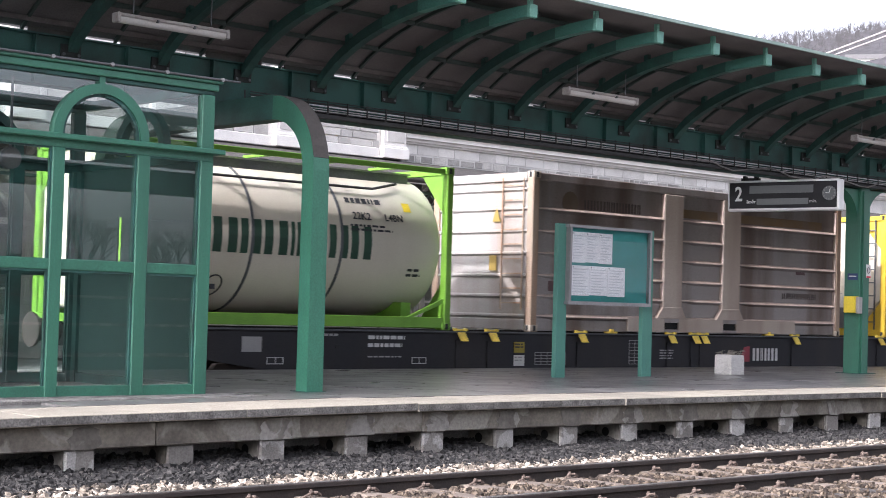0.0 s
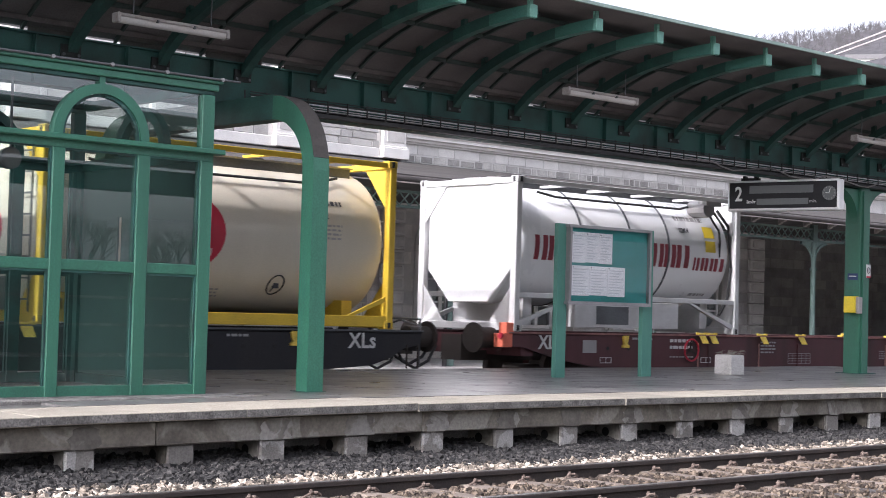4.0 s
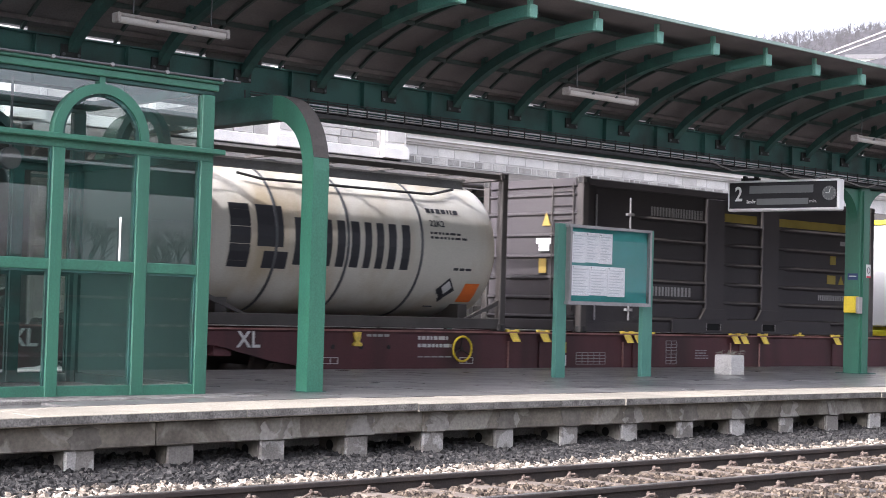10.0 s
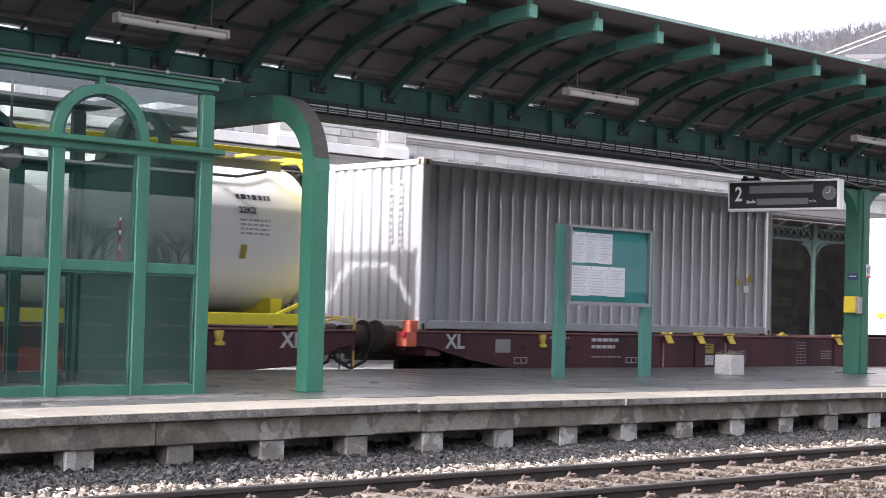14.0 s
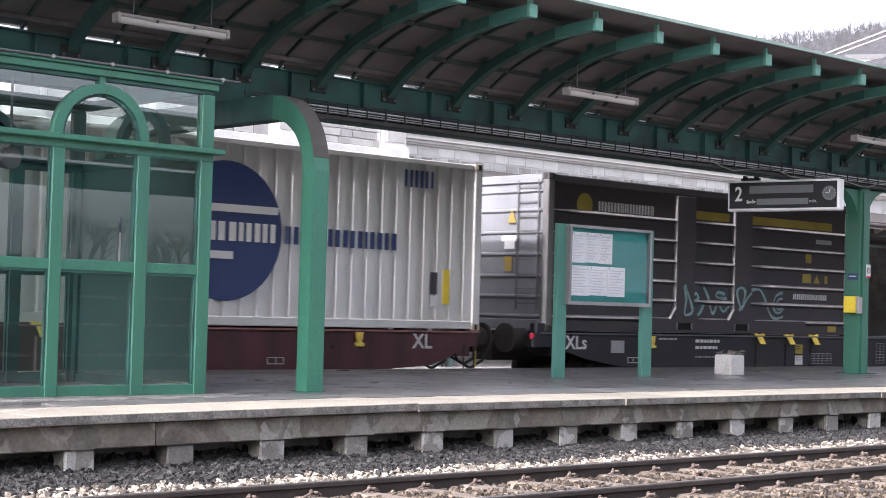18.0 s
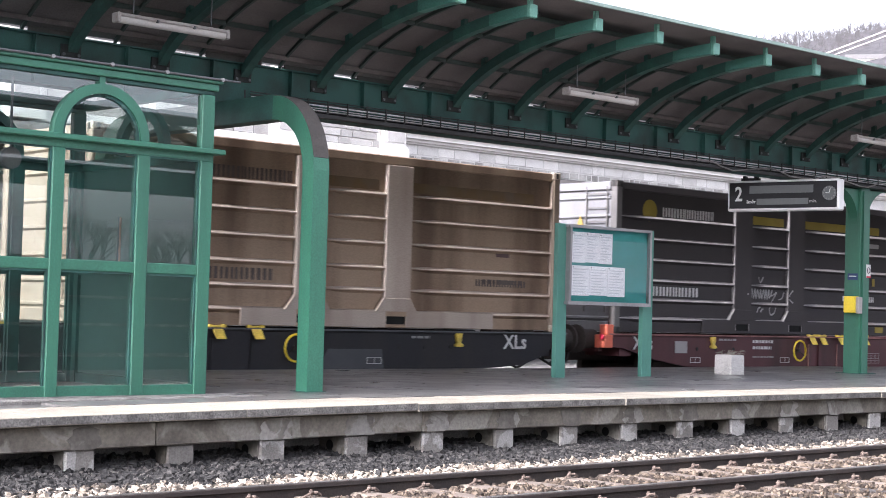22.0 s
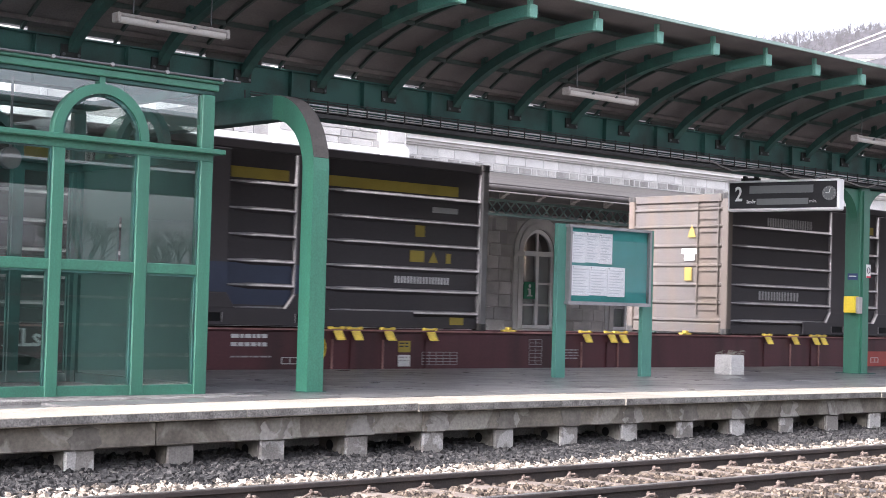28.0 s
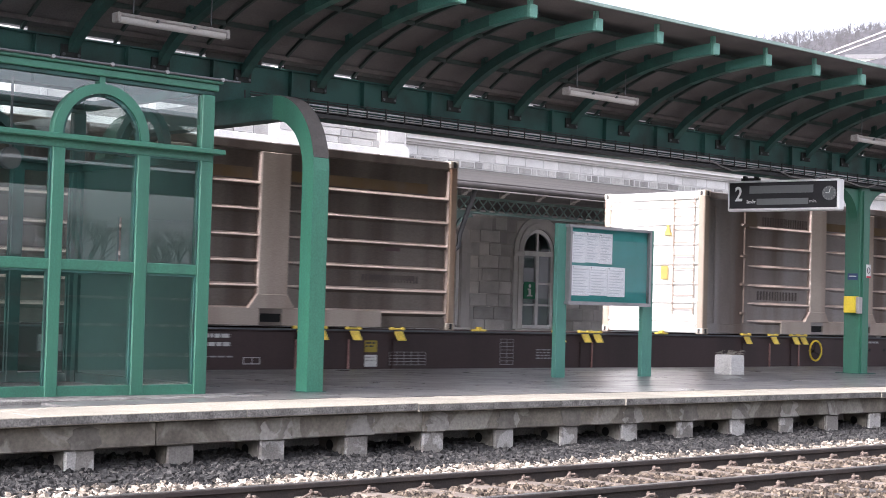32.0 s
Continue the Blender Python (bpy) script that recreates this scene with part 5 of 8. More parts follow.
def tank_container(s, label, shell, frame_mat, marks, zc=2.46, R=1.125, bands=(), end_mat=None, ladder=True, seed=0, low_frame=False, walkway=True, plates=True, plate_mat=None, dome=0.55):
    L, Wd, z0, z1, yc = 6.058, 2.438, DECK, 3.735, 1.219
    c = thing("tank_container", label, "tank container", "tank containers on the train")
    # the shell, with domed ends
    half = [(0.07, 0.0), (0.075, 0.35), (0.09, 0.65 * R), (0.13, 0.83 * R), (0.19, 0.93 * R), (0.27, R - 0.018), (0.36, R)]
    prof = half + [(L - 0.07 - (x - 0.07) * dome, q) for x, q in half[::-1]]

    def lathe(points, seg=56):
        bm = bmesh.new()
        rings = []
        for x, q in points:
            if q < 1e-6:
                rings.append([bm.verts.new((x, yc, zc))])
            else:
                rings.append([bm.verts.new((x, yc + q * math.cos(2 * math.pi * k / seg), zc + q * math.sin(2 * math.pi * k / seg))) for k in range(seg)])
        for a, b in zip(rings, rings[1:]):
            for k in range(seg):
                f = [a[k % len(a)], a[(k + 1) % len(a)], b[(k + 1) % len(b)], b[k % len(b)]]
                bm.faces.new(list(dict.fromkeys(f)))
        return bm
    if end_mat:
        part("tank_shell", lathe(prof[4:]), shell, c, smooth=True)
        bm = bmesh.new()
        k = R / 1.125
        o = [(yc + k * a, zc + k * b) for a, b in ((-1.08, -0.52), (-0.52, -1.1), (0.52, -1.1), (1.08, -0.52), (1.08, 0.6), (0.52, 1.14), (-0.52, 1.14), (-1.08, 0.6))]
        plate(bm, o, "x", 0.06, 0.18)
        part("tank_end", bevelled(bm, 0.03, 2), end_mat, c, "octagonal tank end cladding")
    else:
        part("tank_shell", lathe(prof), shell, c, smooth=True)
    for x in bands:
        part("strap", lathe([(x, R + 0.002), (x, R + 0.012), (x + 0.045, R + 0.012), (x + 0.045, R + 0.002)]), STEEL_DARK, c, "dark steel strap")
    # the frame
    pw = 0.13
    for x in (0.0, L - pw):
        for y in (0.0, Wd - pw):
            part("corner_post", bevelled(boxes((x, x + pw, y, y + pw, z0 + 0.1, z1 - 0.1)), 0.01), frame_mat, c)
        part("end_header", bevelled(boxes((x + 0.005, x + pw - 0.005, pw, Wd - pw, z1 - 0.12, z1 - 0.02)), 0.008), frame_mat, c)
        part("end_sill", bevelled(boxes((x + 0.005, x + pw - 0.005, pw, Wd - pw, z0 + 0.01, z0 + 0.13)), 0.008), frame_mat, c)
        if plates:
            for sy, ya in ((1, pw), (-1, Wd - pw)):
                for sz, za in ((1, z0 + 0.13), (-1, z1 - 0.12)):
                    bm = bmesh.new()
                    plate(bm, [(ya, za), (ya + sy * 0.62, za), (ya + sy * 0.50, za + sz * 0.02), (ya, za + sz * 0.62)], "x", x + 0.03, x + 0.055)
                    part("corner_gusset", bm, plate_mat or frame_mat, c)
    castings(c, L, Wd, z0, z1, frame_mat)
    for y in (0.015, Wd - 0.115):
        part("top_rail", bevelled(boxes((pw, L - pw, y, y + 0.09, z1 - 0.105, z1 - 0.025)), 0.008), frame_mat, c)
        if low_frame:
            part("side_rail", bevelled(boxes((pw, L - pw, y, y + 0.09, 1.70, 1.79)), 0.008), frame_mat, c)
            for a, b in ((pw, 1.35), (L - pw, L - 1.35)):
                bm = bmesh.new()
                plate(bm, [(a, z0 + 0.08), (a, z0 + 0.17), (b, 1.70), (b + (0.12 if b > a else -0.12), 1.70)], "y", y + 0.01, y + 0.08)
                part("strut", bm, frame_mat, c)
        else:
            part("bottom_rail", bevelled(boxes((pw, L - pw, y, y + 0.1, z0 + 0.03, z0 + 0.2)), 0.008), frame_mat, c)
            for a, b in ((pw, 0.75), (L - pw, L - 0.75)):
                bm = bmesh.new()
                plate(bm, [(a, z0 + 0.5), (a, z0 + 0.42), (b, z0 + 0.2), (b + (0.12 if b > a else -0.12), z0 + 0.2)], "y", y + 0.02, y + 0.06)
                part("strut", bm, frame_mat, c)
    # saddles between shell and frame
    for x in (0.55, L - 0.75):
        part("saddle", boxes((x, x + 0.2, 0.35, Wd - 0.35, z0 + 0.1, zc - R * 0.8)), frame_mat, c)
    if walkway:
        part("walkway", boxes((0.3, L - 0.3, 0.72, 1.05, zc + R + 0.03, zc + R + 0.055), (0.3, L - 0.3, 1.25, 1.6, zc + R + 0.03, zc + R + 0.055)), STEEL, c, "perforated steel walkway")
        bm = bmesh.new()
        sweep(bm, [(0.9, 0.42, zc + 0.82 * R), (1.3, 0.36, zc + 0.76 * R), (L - 1.4, 0.36, zc + 0.76 * R), (L - 0.8, 0.5, zc + 0.87 * R)], 0.022, 6)
        part("hose", bm, HOSE, c, "black spill hose", smooth=True)
        for x in (1.9, 3.0, 4.1):
            bm = bmesh.new()
            cyl(bm, (x, yc, zc + R - 0.02), (x, yc, zc + R + 0.1), 0.25, 20)
            part("manhole", bm, STEEL_DARK, c, smooth=True)
        # Fins added to keep bright background from showing under the walkway.
        part("walkway_bearer", boxes((0.35, L - 0.35, 0.74, 0.8, zc + R - 0.12, zc + R + 0.029), (0.35, L - 0.35, 1.5, 1.56, zc + R - 0.12, zc + R + 0.029)), STEEL_DARK, c, "dark fin added to close the gap under the walkway")
        for x in (1.2, 2.4, 3.6, 4.8):
            part("rail_bracket", boxes((x, x + 0.09, 0.05, 0.65, z1 - 0.11, z1 - 0.07)), frame_mat, c)
    if ladder:
        steps = part("ladder", boxes((-0.02, 0.0, 0.24, 0.27, z0 + 0.15, z1 - 0.1), (-0.02, 0.0, 0.62, 0.65, z0 + 0.15, z1 - 0.1)), STEEL_DARK, c, "slim steel end ladder")
        for k in range(8):
            part("rung", boxes((-0.016, -0.004, 0.271, 0.619, z0 + 0.3 + 0.28 * k, z0 + 0.325 + 0.28 * k)), STEEL_DARK, steps)
    marks(c, yc, zc, R, L)
    return on_train(c, s)


def shell_word(c, name, widths, x, z, hgt, yc, zc, R, material, gap=0.05, label=""):
    bm = bmesh.new()
    for k, w in enumerate(widths):
        if w > 0:
            for a, b, lo, hi in sign_bars(k, w, hgt):
                shell_patch(bm, x + a, x + b, ang(z + lo, zc, R), ang(z + hi, zc, R), yc, zc, R, na=4)
        x += abs(w) + gap
    return part(name, bm, material, c, label)


def shell_print(c, x, z, w, rows, yc, zc, R, material, rowh, seed):
    r = random.Random(seed)
    bm = bmesh.new()
    for i in range(rows):
        xx, zz = x, z - i * rowh * 1.6
        end = x + w * r.uniform(0.7, 1)
        while xx < end:
            ww = r.uniform(0.04, 0.13)
            shell_patch(bm, xx, min(end, xx + ww), ang(zz, zc, R), ang(zz + rowh * 0.8, zc, R), yc, zc, R, na=1)
            xx += ww + 0.025
    return tagged(part("stencil_marking", bm, material, c), kind="stuff")


def shell_text(c, text, x, z, size, yc, zc, R, material):
    a = ang(z, zc, R)
    m = Matrix.Translation((x, yc - (R + 0.008) * math.cos(radians(a)), z)) @ Matrix.Rotation(radians(-a), 4, "X") @ FRONT
    letters(text, size, material, c, m, depth=0.002)


def ring_sign(c, x, z, r, yc, zc, R, material=None):
    bm = bmesh.new()
    pts = []
    for i in range(24):
        px, pz = x + r * math.cos(i * math.pi / 12), z + r * math.sin(i * math.pi / 12)
        pts.append((px, yc - (R + 0.008) * math.cos(math.asin((pz - zc) / (R + 0.008))), pz))
    sweep(bm, pts, 0.011, 6, closed=True)
    a = math.asin((z - zc) / R)
    y = yc - (R + 0.008) * math.cos(a)
    sweep(bm, [(x - r * 0.7, y, z - r * 0.7), (x + r * 0.7, y, z + r * 0.7)], 0.01, 6)
    quad_box(bm, x - 0.04, x + 0.05, y - 0.012, y + 0.03, z - 0.05, z + 0.04)
    part("round_sign", bm, material or DEC_BLACK, c, "small round pictogram")


def marks_green(c, yc, zc, R, L):
    shell_word(c, "word_marking", [0.4, 0.4, 0.42, 0.36, 0.42, 0.18, 0.42, 0.36, 0.4], 0.62, 2.2, 0.5, yc, zc, R, DEC_GREEN, 0.06, "dark green word shown as bars")
    shell_print(c, 4.05, 3.06, 0.95, 1, yc, zc, R, DEC_BLACK, 0.1, 3)
    shell_text(c, "22K2", 4.3, 2.86, 0.17, yc, zc, R, DEC_BLACK)
    shell_text(c, "L4BN", 4.95, 2.86, 0.16, yc, zc, R, DEC_BLACK)
    shell_print(c, 4.05, 2.7, 0.9, 2, yc, zc, R, DEC_BLACK, 0.04, 4)
    bm = bmesh.new()
    shell_patch(bm, 5.2, 5.35, ang(2.98, zc, R), ang(3.12, zc, R), yc, zc, R, na=2)
    part("label_plate", bm, DEC_YELLOW, c, "small orange label")
    shell_print(c, 5.25, 2.05, 0.3, 2, yc, zc, R, DEC_BLACK, 0.05, 5)
    ring_sign(c, 1.72, 1.72, 0.15, yc, zc, R)


def marks_red_disc(c, yc, zc, R, L, x=2.35, r=0.60, hazard=False):
    bm = bmesh.new()
    shell_disc(bm, x, 2.47, r, yc, zc, R)
    part("round_emblem", bm, DEC_RED, c, "crimson disc emblem", smooth=True)
    bm = bmesh.new()
    a = [(x + 0.2 * math.cos(radians(d)), yc - (R + 0.014) * math.cos(math.asin((0.11 + 0.2 * math.sin(radians(d))) / R)), 2.57 + 0.2 * math.sin(radians(d))) for d in range(0, 360, 20)]
    sweep(bm, a, 0.026, 6, closed=True)
    quad_box(bm, x - 0.17, x + 0.17, yc - R - 0.02, yc - R + 0.03, 2.55, 2.59)
    part("emblem_ring", bm, DEC_WHITE, c)
    shell_word(c, "word_marking", [0.04, 0.06, 0.06, 0.04, 0.07, 0.06, 0.02, 0.06, 0.06], x - 0.31, 2.14, 0.1, yc, zc, R + 0.006, DEC_WHITE, 0.02)
    shell_print(c, 4.55, 2.98, 0.75, 1, yc, zc, R, DEC_BLACK, 0.09, 7)
    shell_text(c, "22K2", 4.7, 2.82, 0.14, yc, zc, R, DEC_BLACK)
    shell_print(c, 4.55, 2.66, 0.7, 4, yc, zc, R, DEC_GREY, 0.04, 8)
    bm = bmesh.new()
    shell_patch(bm, 4.57, 4.68, ang(2.12, zc, R), ang(2.32, zc, R), yc, zc, R, na=2)
    part("label_plate", bm, DEC_OLIVE, c)
    ring_sign(c, 4.03, 1.76, 0.14, yc, zc, R)
    # the same emblem on the end
    bm = bmesh.new()
    plate(bm, arc(1.45, 2.42, 0.27, 0, 345, 22), "x", 0.052, 0.059)
    part("round_emblem", bm, DEC_RED, c, "small crimson disc emblem")
    on_end("word_marking", 1.25, 1.65, 2.25, 2.30, 0.051, DEC_WHITE, c)
    bm = bmesh.new()
    sweep(bm, [(0.05, 1.45 + 0.1 * math.cos(radians(d)), 2.47 + 0.1 * math.sin(radians(d))) for d in range(0, 360, 30)], 0.014, 6, closed=True)
    part("emblem_ring", bm, DEC_WHITE, c)
    on_end("stencil_marking", 1.1, 1.75, 2.04, 2.06, 0.058, DEC_GREY, c)
    if hazard:
        bm = bmesh.new()
        shell_patch(bm, 2.05, 2.42, ang(1.62, zc, R), ang(1.86, zc, R), yc, zc, R)
        part("hazard_plate", bm, DEC_ORANGE, c, "orange hazard plate")
        shell_word(c, "hazard_symbol", [0.03, 0.03, 0.03, 0.03, 0.03], 2.5, 1.74, 0.13, yc, zc, R, DEC_BLACK, 0.035)
        on_end("hazard_plate", 1.42, 1.72, 1.72, 2.0, 0.058, DEC_ORANGE, c, "orange hazard plate", 0.02)
        bm = bmesh.new()
        for k in range(6):
            quad_box(bm, 0.05, 0.058, 1.1 + 0.045 * k, 1.125 + 0.045 * k, 1.82, 1.9 + 0.02 * k)
        part("hazard_symbol", bm, DEC_BLACK, c)


def marks_cream(c, yc, zc, R, L):
    marks_red_disc(c, yc, zc, R, L, 2.42, 0.54)
    part("valve_box", bevelled(boxes((0.0, 0.1, 0.8, 1.6, 1.3, 1.75)), 0.01), FRAME_GREY, c, "dark grey valve box")
    on_end("label_plate", 1.15, 1.4, 1.42, 1.66, -0.001, DEC_WHITE, c)
    shell_print(c, 2.9, 1.66, 0.22, 3, yc, zc, R, DEC_GREY, 0.03, 3)


def marks_yellow(c, yc, zc, R, L):
    marks_red_disc(c, yc, zc, R, L, 2.5, 0.53, True)


def marks_bosch(c, yc, zc, R, L):
    shell_word(c, "word_marking", [0.32, 0.34, 0.34, -0.1, 0.32, 0.26, 0.34, -0.1, 0.32, 0.34, 0.3, 0.32, 0.36], 0.6, 2.36, 0.42, yc, zc, R, DEC_DARKRED, 0.03, "dark red words shown as bars")
    shell_word(c, "word_marking", [0.06, 0.22, 0.24, 0.28], 4.86, 2.33, 0.24, yc, zc, R, DEC_DARKRED, 0.035)
    shell_text(c, "22K4", 4.62, 3.06, 0.13, yc, zc, R, DEC_BLACK)
    shell_print(c, 4.45, 3.24, 1.0, 1, yc, zc, R, DEC_GREY, 0.1, 9)
    shell_text(c, "FOODSTUFF ONLY", 3.2, 2.12, 0.12, yc, zc, R, DEC_BLACK)
    for z in (2.68, 2.95):
        bm = bmesh.new()
        shell_patch(bm, 5.2, 5.5, ang(z, zc, R), ang(z + 0.21, zc, R), yc, zc, R, na=3)
        part("label_plate", bm, DEC_YELLOW, c, "yellow approval plate")
    shell_print(c, 5.1, 1.86, 0.5, 1, yc, zc, R, DEC_GREY, 0.06, 6)
    part("equipment_cabinet", bevelled(boxes((1.6, 4.4, 0.12, 0.6, z_low(), 1.69)), 0.01), FRAME_WHITE, c, "pale grey equipment cabinet")
    part("cabinet_grille", boxes((2.15, 3.0, 0.112, 0.12, z_low() + 0.06, 1.6)), STEEL_DARK, c, "dark mesh grille")
    bm = bmesh.new()
    cyl(bm, (5.15, 0.05, 3.5), (5.15, 0.45, 3.5), 0.17, 12)
    quad_box(bm, 5.0, 5.45, 0.0, 0.2, 3.55, 3.63)
    part("vent_valve", bm, STEEL, c, "steel breather valve")
    bm = bmesh.new()
    sweep(bm, [(5.2, 0.1, 3.42), (5.35, 0.1, 3.25), (5.55, 0.12, 3.1), (5.62, 0.14, 2.9), (5.62, 0.16, 2.6)], 0.022, 6)
    sweep(bm, [(5.7, 0.3, 3.5), (5.88, 0.16, 3.2), (5.9, 0.1, 2.4), (5.84, 0.12, 1.8), (5.7, 0.2, 1.5)], 0.03, 6)
    part("hose", bm, HOSE, c, "black hose", smooth=True)


def z_low():
    return DECK + 0.08


def marks_brown(c, yc, zc, R, L):
    shell_word(c, "word_marking", [0.8], 0.72, 2.08, 0.92, yc, zc, R, DEC_OLIVE, 0.1, "mustard word shown as bars")
    shell_word(c, "word_marking", [0.16, 0.44, 0.46, 0.4, 0.46], 1.72, 2.16, 0.7, yc, zc, R, DEC_OLIVE, 0.1, "mustard word shown as bars")
    shell_text(c, "Nitrogen inside", 2.5, 1.95, 0.16, yc, zc, R, DEC_GREY)
    shell_print(c, 4.3, 3.0, 0.8, 2, yc, zc, R, DEC_GREY, 0.1, 3)
    shell_print(c, 4.3, 2.66, 0.6, 2, yc, zc, R, DEC_GREY, 0.04, 4)
    bm = bmesh.new()
    shell_patch(bm, 4.5, 4.73, 1, 15, yc, zc, R, na=2)
    shell_patch(bm, 4.77, 5.0, 1, 15, yc, zc, R, na=2)
    part("label_plate", bm, DEC_OLIVE, c)
    bm = bmesh.new()
    plate(bm, [(5.5, 2.72), (5.62, 2.72), (5.56, 2.86)], "y", 0.085, 0.09)
    part("warning_triangle", bm, DEC_YELLOW, c)
    flat("label_plate", 3.4, 4.2, DECK + 0.05, DECK + 0.16, 0.014, DEC_OLIVE, c)
    part("equipment_cabinet", bevelled(boxes((4.75, 5.9, 0.02, 0.5, 3.30, 3.62)), 0.01), HOSE, c, "dark equipment box")
    # the end: emblem bars, triangle and a dark stain line of a hose
    on_end("word_marking", 1.55, 1.95, 2.35, 2.78, 0.058, DEC_YELLOW_END, c, "yellow word shown as bars", 0.004)
    bm = bmesh.new()
    for k in range(5):
        quad_box(bm, 0.055, 0.06, 0.62 + 0.17 * k, 0.74 + 0.17 * k, 2.36, 2.66)
    part("word_marking", bm, DEC_YELLOW_END, c)
    bm = bmesh.new()
    plate(bm, [(1.2, 2.75), (1.48, 2.75), (1.34, 2.98)], "x", 0.055, 0.06)
    part("warning_triangle", bm, DEC_WHITE, c)
    on_end("stencil_marking", 0.95, 1.6, 2.05, 2.1, 0.06, DEC_WHITE, c)
    on_end("stencil_marking", 0.95, 1.6, 3.36, 3.46, 0.06, DEC_WHITE, c)
    on_end("stencil_marking", 1.1, 1.45, 1.45, 1.5, 0.06, DEC_WHITE, c)
    bm = bmesh.new()
    plate(bm, [(0.68, 1.85), (0.76, 1.85), (0.72, 2.7), (0.66, 3.15), (0.62, 2.7)], "x", 0.05, 0.06)
    part("hose_trough", bm, TANK_BROWN, c)


def marks_white(c, yc, zc, R, L):
    shell_word(c, "word_marking", [0.95], 0.6, 2.0, 0.92, yc, zc, R, DEC_BLACK, 0.1, "black word shown as bars")
    shell_word(c, "word_marking", [0.16, 0.44, 0.44, 0.38, 0.44], 1.76, 2.07, 0.7, yc, zc, R, DEC_BLACK, 0.1, "black word shown as bars")
    shell_print(c, 4.45, 3.0, 0.9, 1, yc, zc, R, DEC_BLACK, 0.09, 3)
    shell_text(c, "22K2", 4.62, 2.83, 0.15, yc, zc, R, DEC_BLACK)
    shell_print(c, 4.45, 2.66, 0.85, 2, yc, zc, R, DEC_BLACK, 0.045, 4)
    bm = bmesh.new()
    shell_disc(bm, 4.98, 1.78, 0.2, yc, zc, R, n=4)
    part("hazard_diamond", bm, DEC_BLACK, c, "black and white hazard diamond")
    bm = bmesh.new()
    shell_disc(bm, 4.98, 1.82, 0.11, yc, zc, R + 0.006, n=4)
    part("diamond_centre", bm, DEC_WHITE, c, "white centre of the diamond")
    bm = bmesh.new()
    shell_patch(bm, 5.36, 5.68, ang(1.6, zc, R), ang(1.9, zc, R), yc, zc, R, na=2)
    part("hazard_plate", bm, DEC_ORANGE, c, "orange hazard plate")
    shell_print(c, 5.0, 2.1, 0.45, 1, yc, zc, R, DEC_BLACK, 0.05, 5)
    flat("word_marking", 4.4, 4.6, 1.5, 1.52, 0.2, DEC_BLACK, c)
    # the end with its bars, hazard plate and fittings
    on_end("word_marking", 1.6, 1.95, 2.1, 2.55, 0.058, DEC_BLACK, c, "black word shown as bars", 0.004)
    bm = bmesh.new()
    for k in range(5):
        quad_box(bm, 0.054, 0.058, 0.75 + 0.165 * k, 0.82 + 0.165 * k, 2.22, 2.5)
    part("word_marking", bm, DEC_BLACK, c)
    plate_o = on_end("hazard_plate", 0.95, 1.36, 1.83, 2.12, 0.058, DEC_ORANGE, c, "orange hazard plate with black figures", 0.006)
    letters("80", 0.14, DEC_BLACK, c, Matrix.Translation((0.05, 1.155, 2.05)) @ WEST, name="figures")
    letters("1789", 0.14, DEC_BLACK, c, Matrix.Translation((0.05, 1.155, 1.9)) @ WEST, name="figures")
    bm = bmesh.new()
    plate(bm, [(1.75, 1.25), (1.95, 1.47), (1.75, 1.69), (1.55, 1.47)], "x", -0.02, -0.01)
    part("hazard_diamond", bm, DEC_WHITE, c, "white diamond placard")
    part("valve_box", bevelled(boxes((-0.03, 0.08, 2.05, 2.28, 2.05, 2.75)), 0.02), OFFWHITE, c, "off-white valve cover")
    part("valve_box", bevelled(boxes((-0.02, 0.1, 2.0, 2.3, 1.5, 1.8)), 0.02), FRAME_GREY, c)
    bm = bmesh.new()
    sweep(bm, [(0.03, 2.2, 2.75), (0.03, 2.2, 3.05), (0.05, 2.08, 3.3), (0.08, 1.9, 3.5)], 0.03, 8)
    part("vent_pipe", bm, STEEL, c, smooth=True)


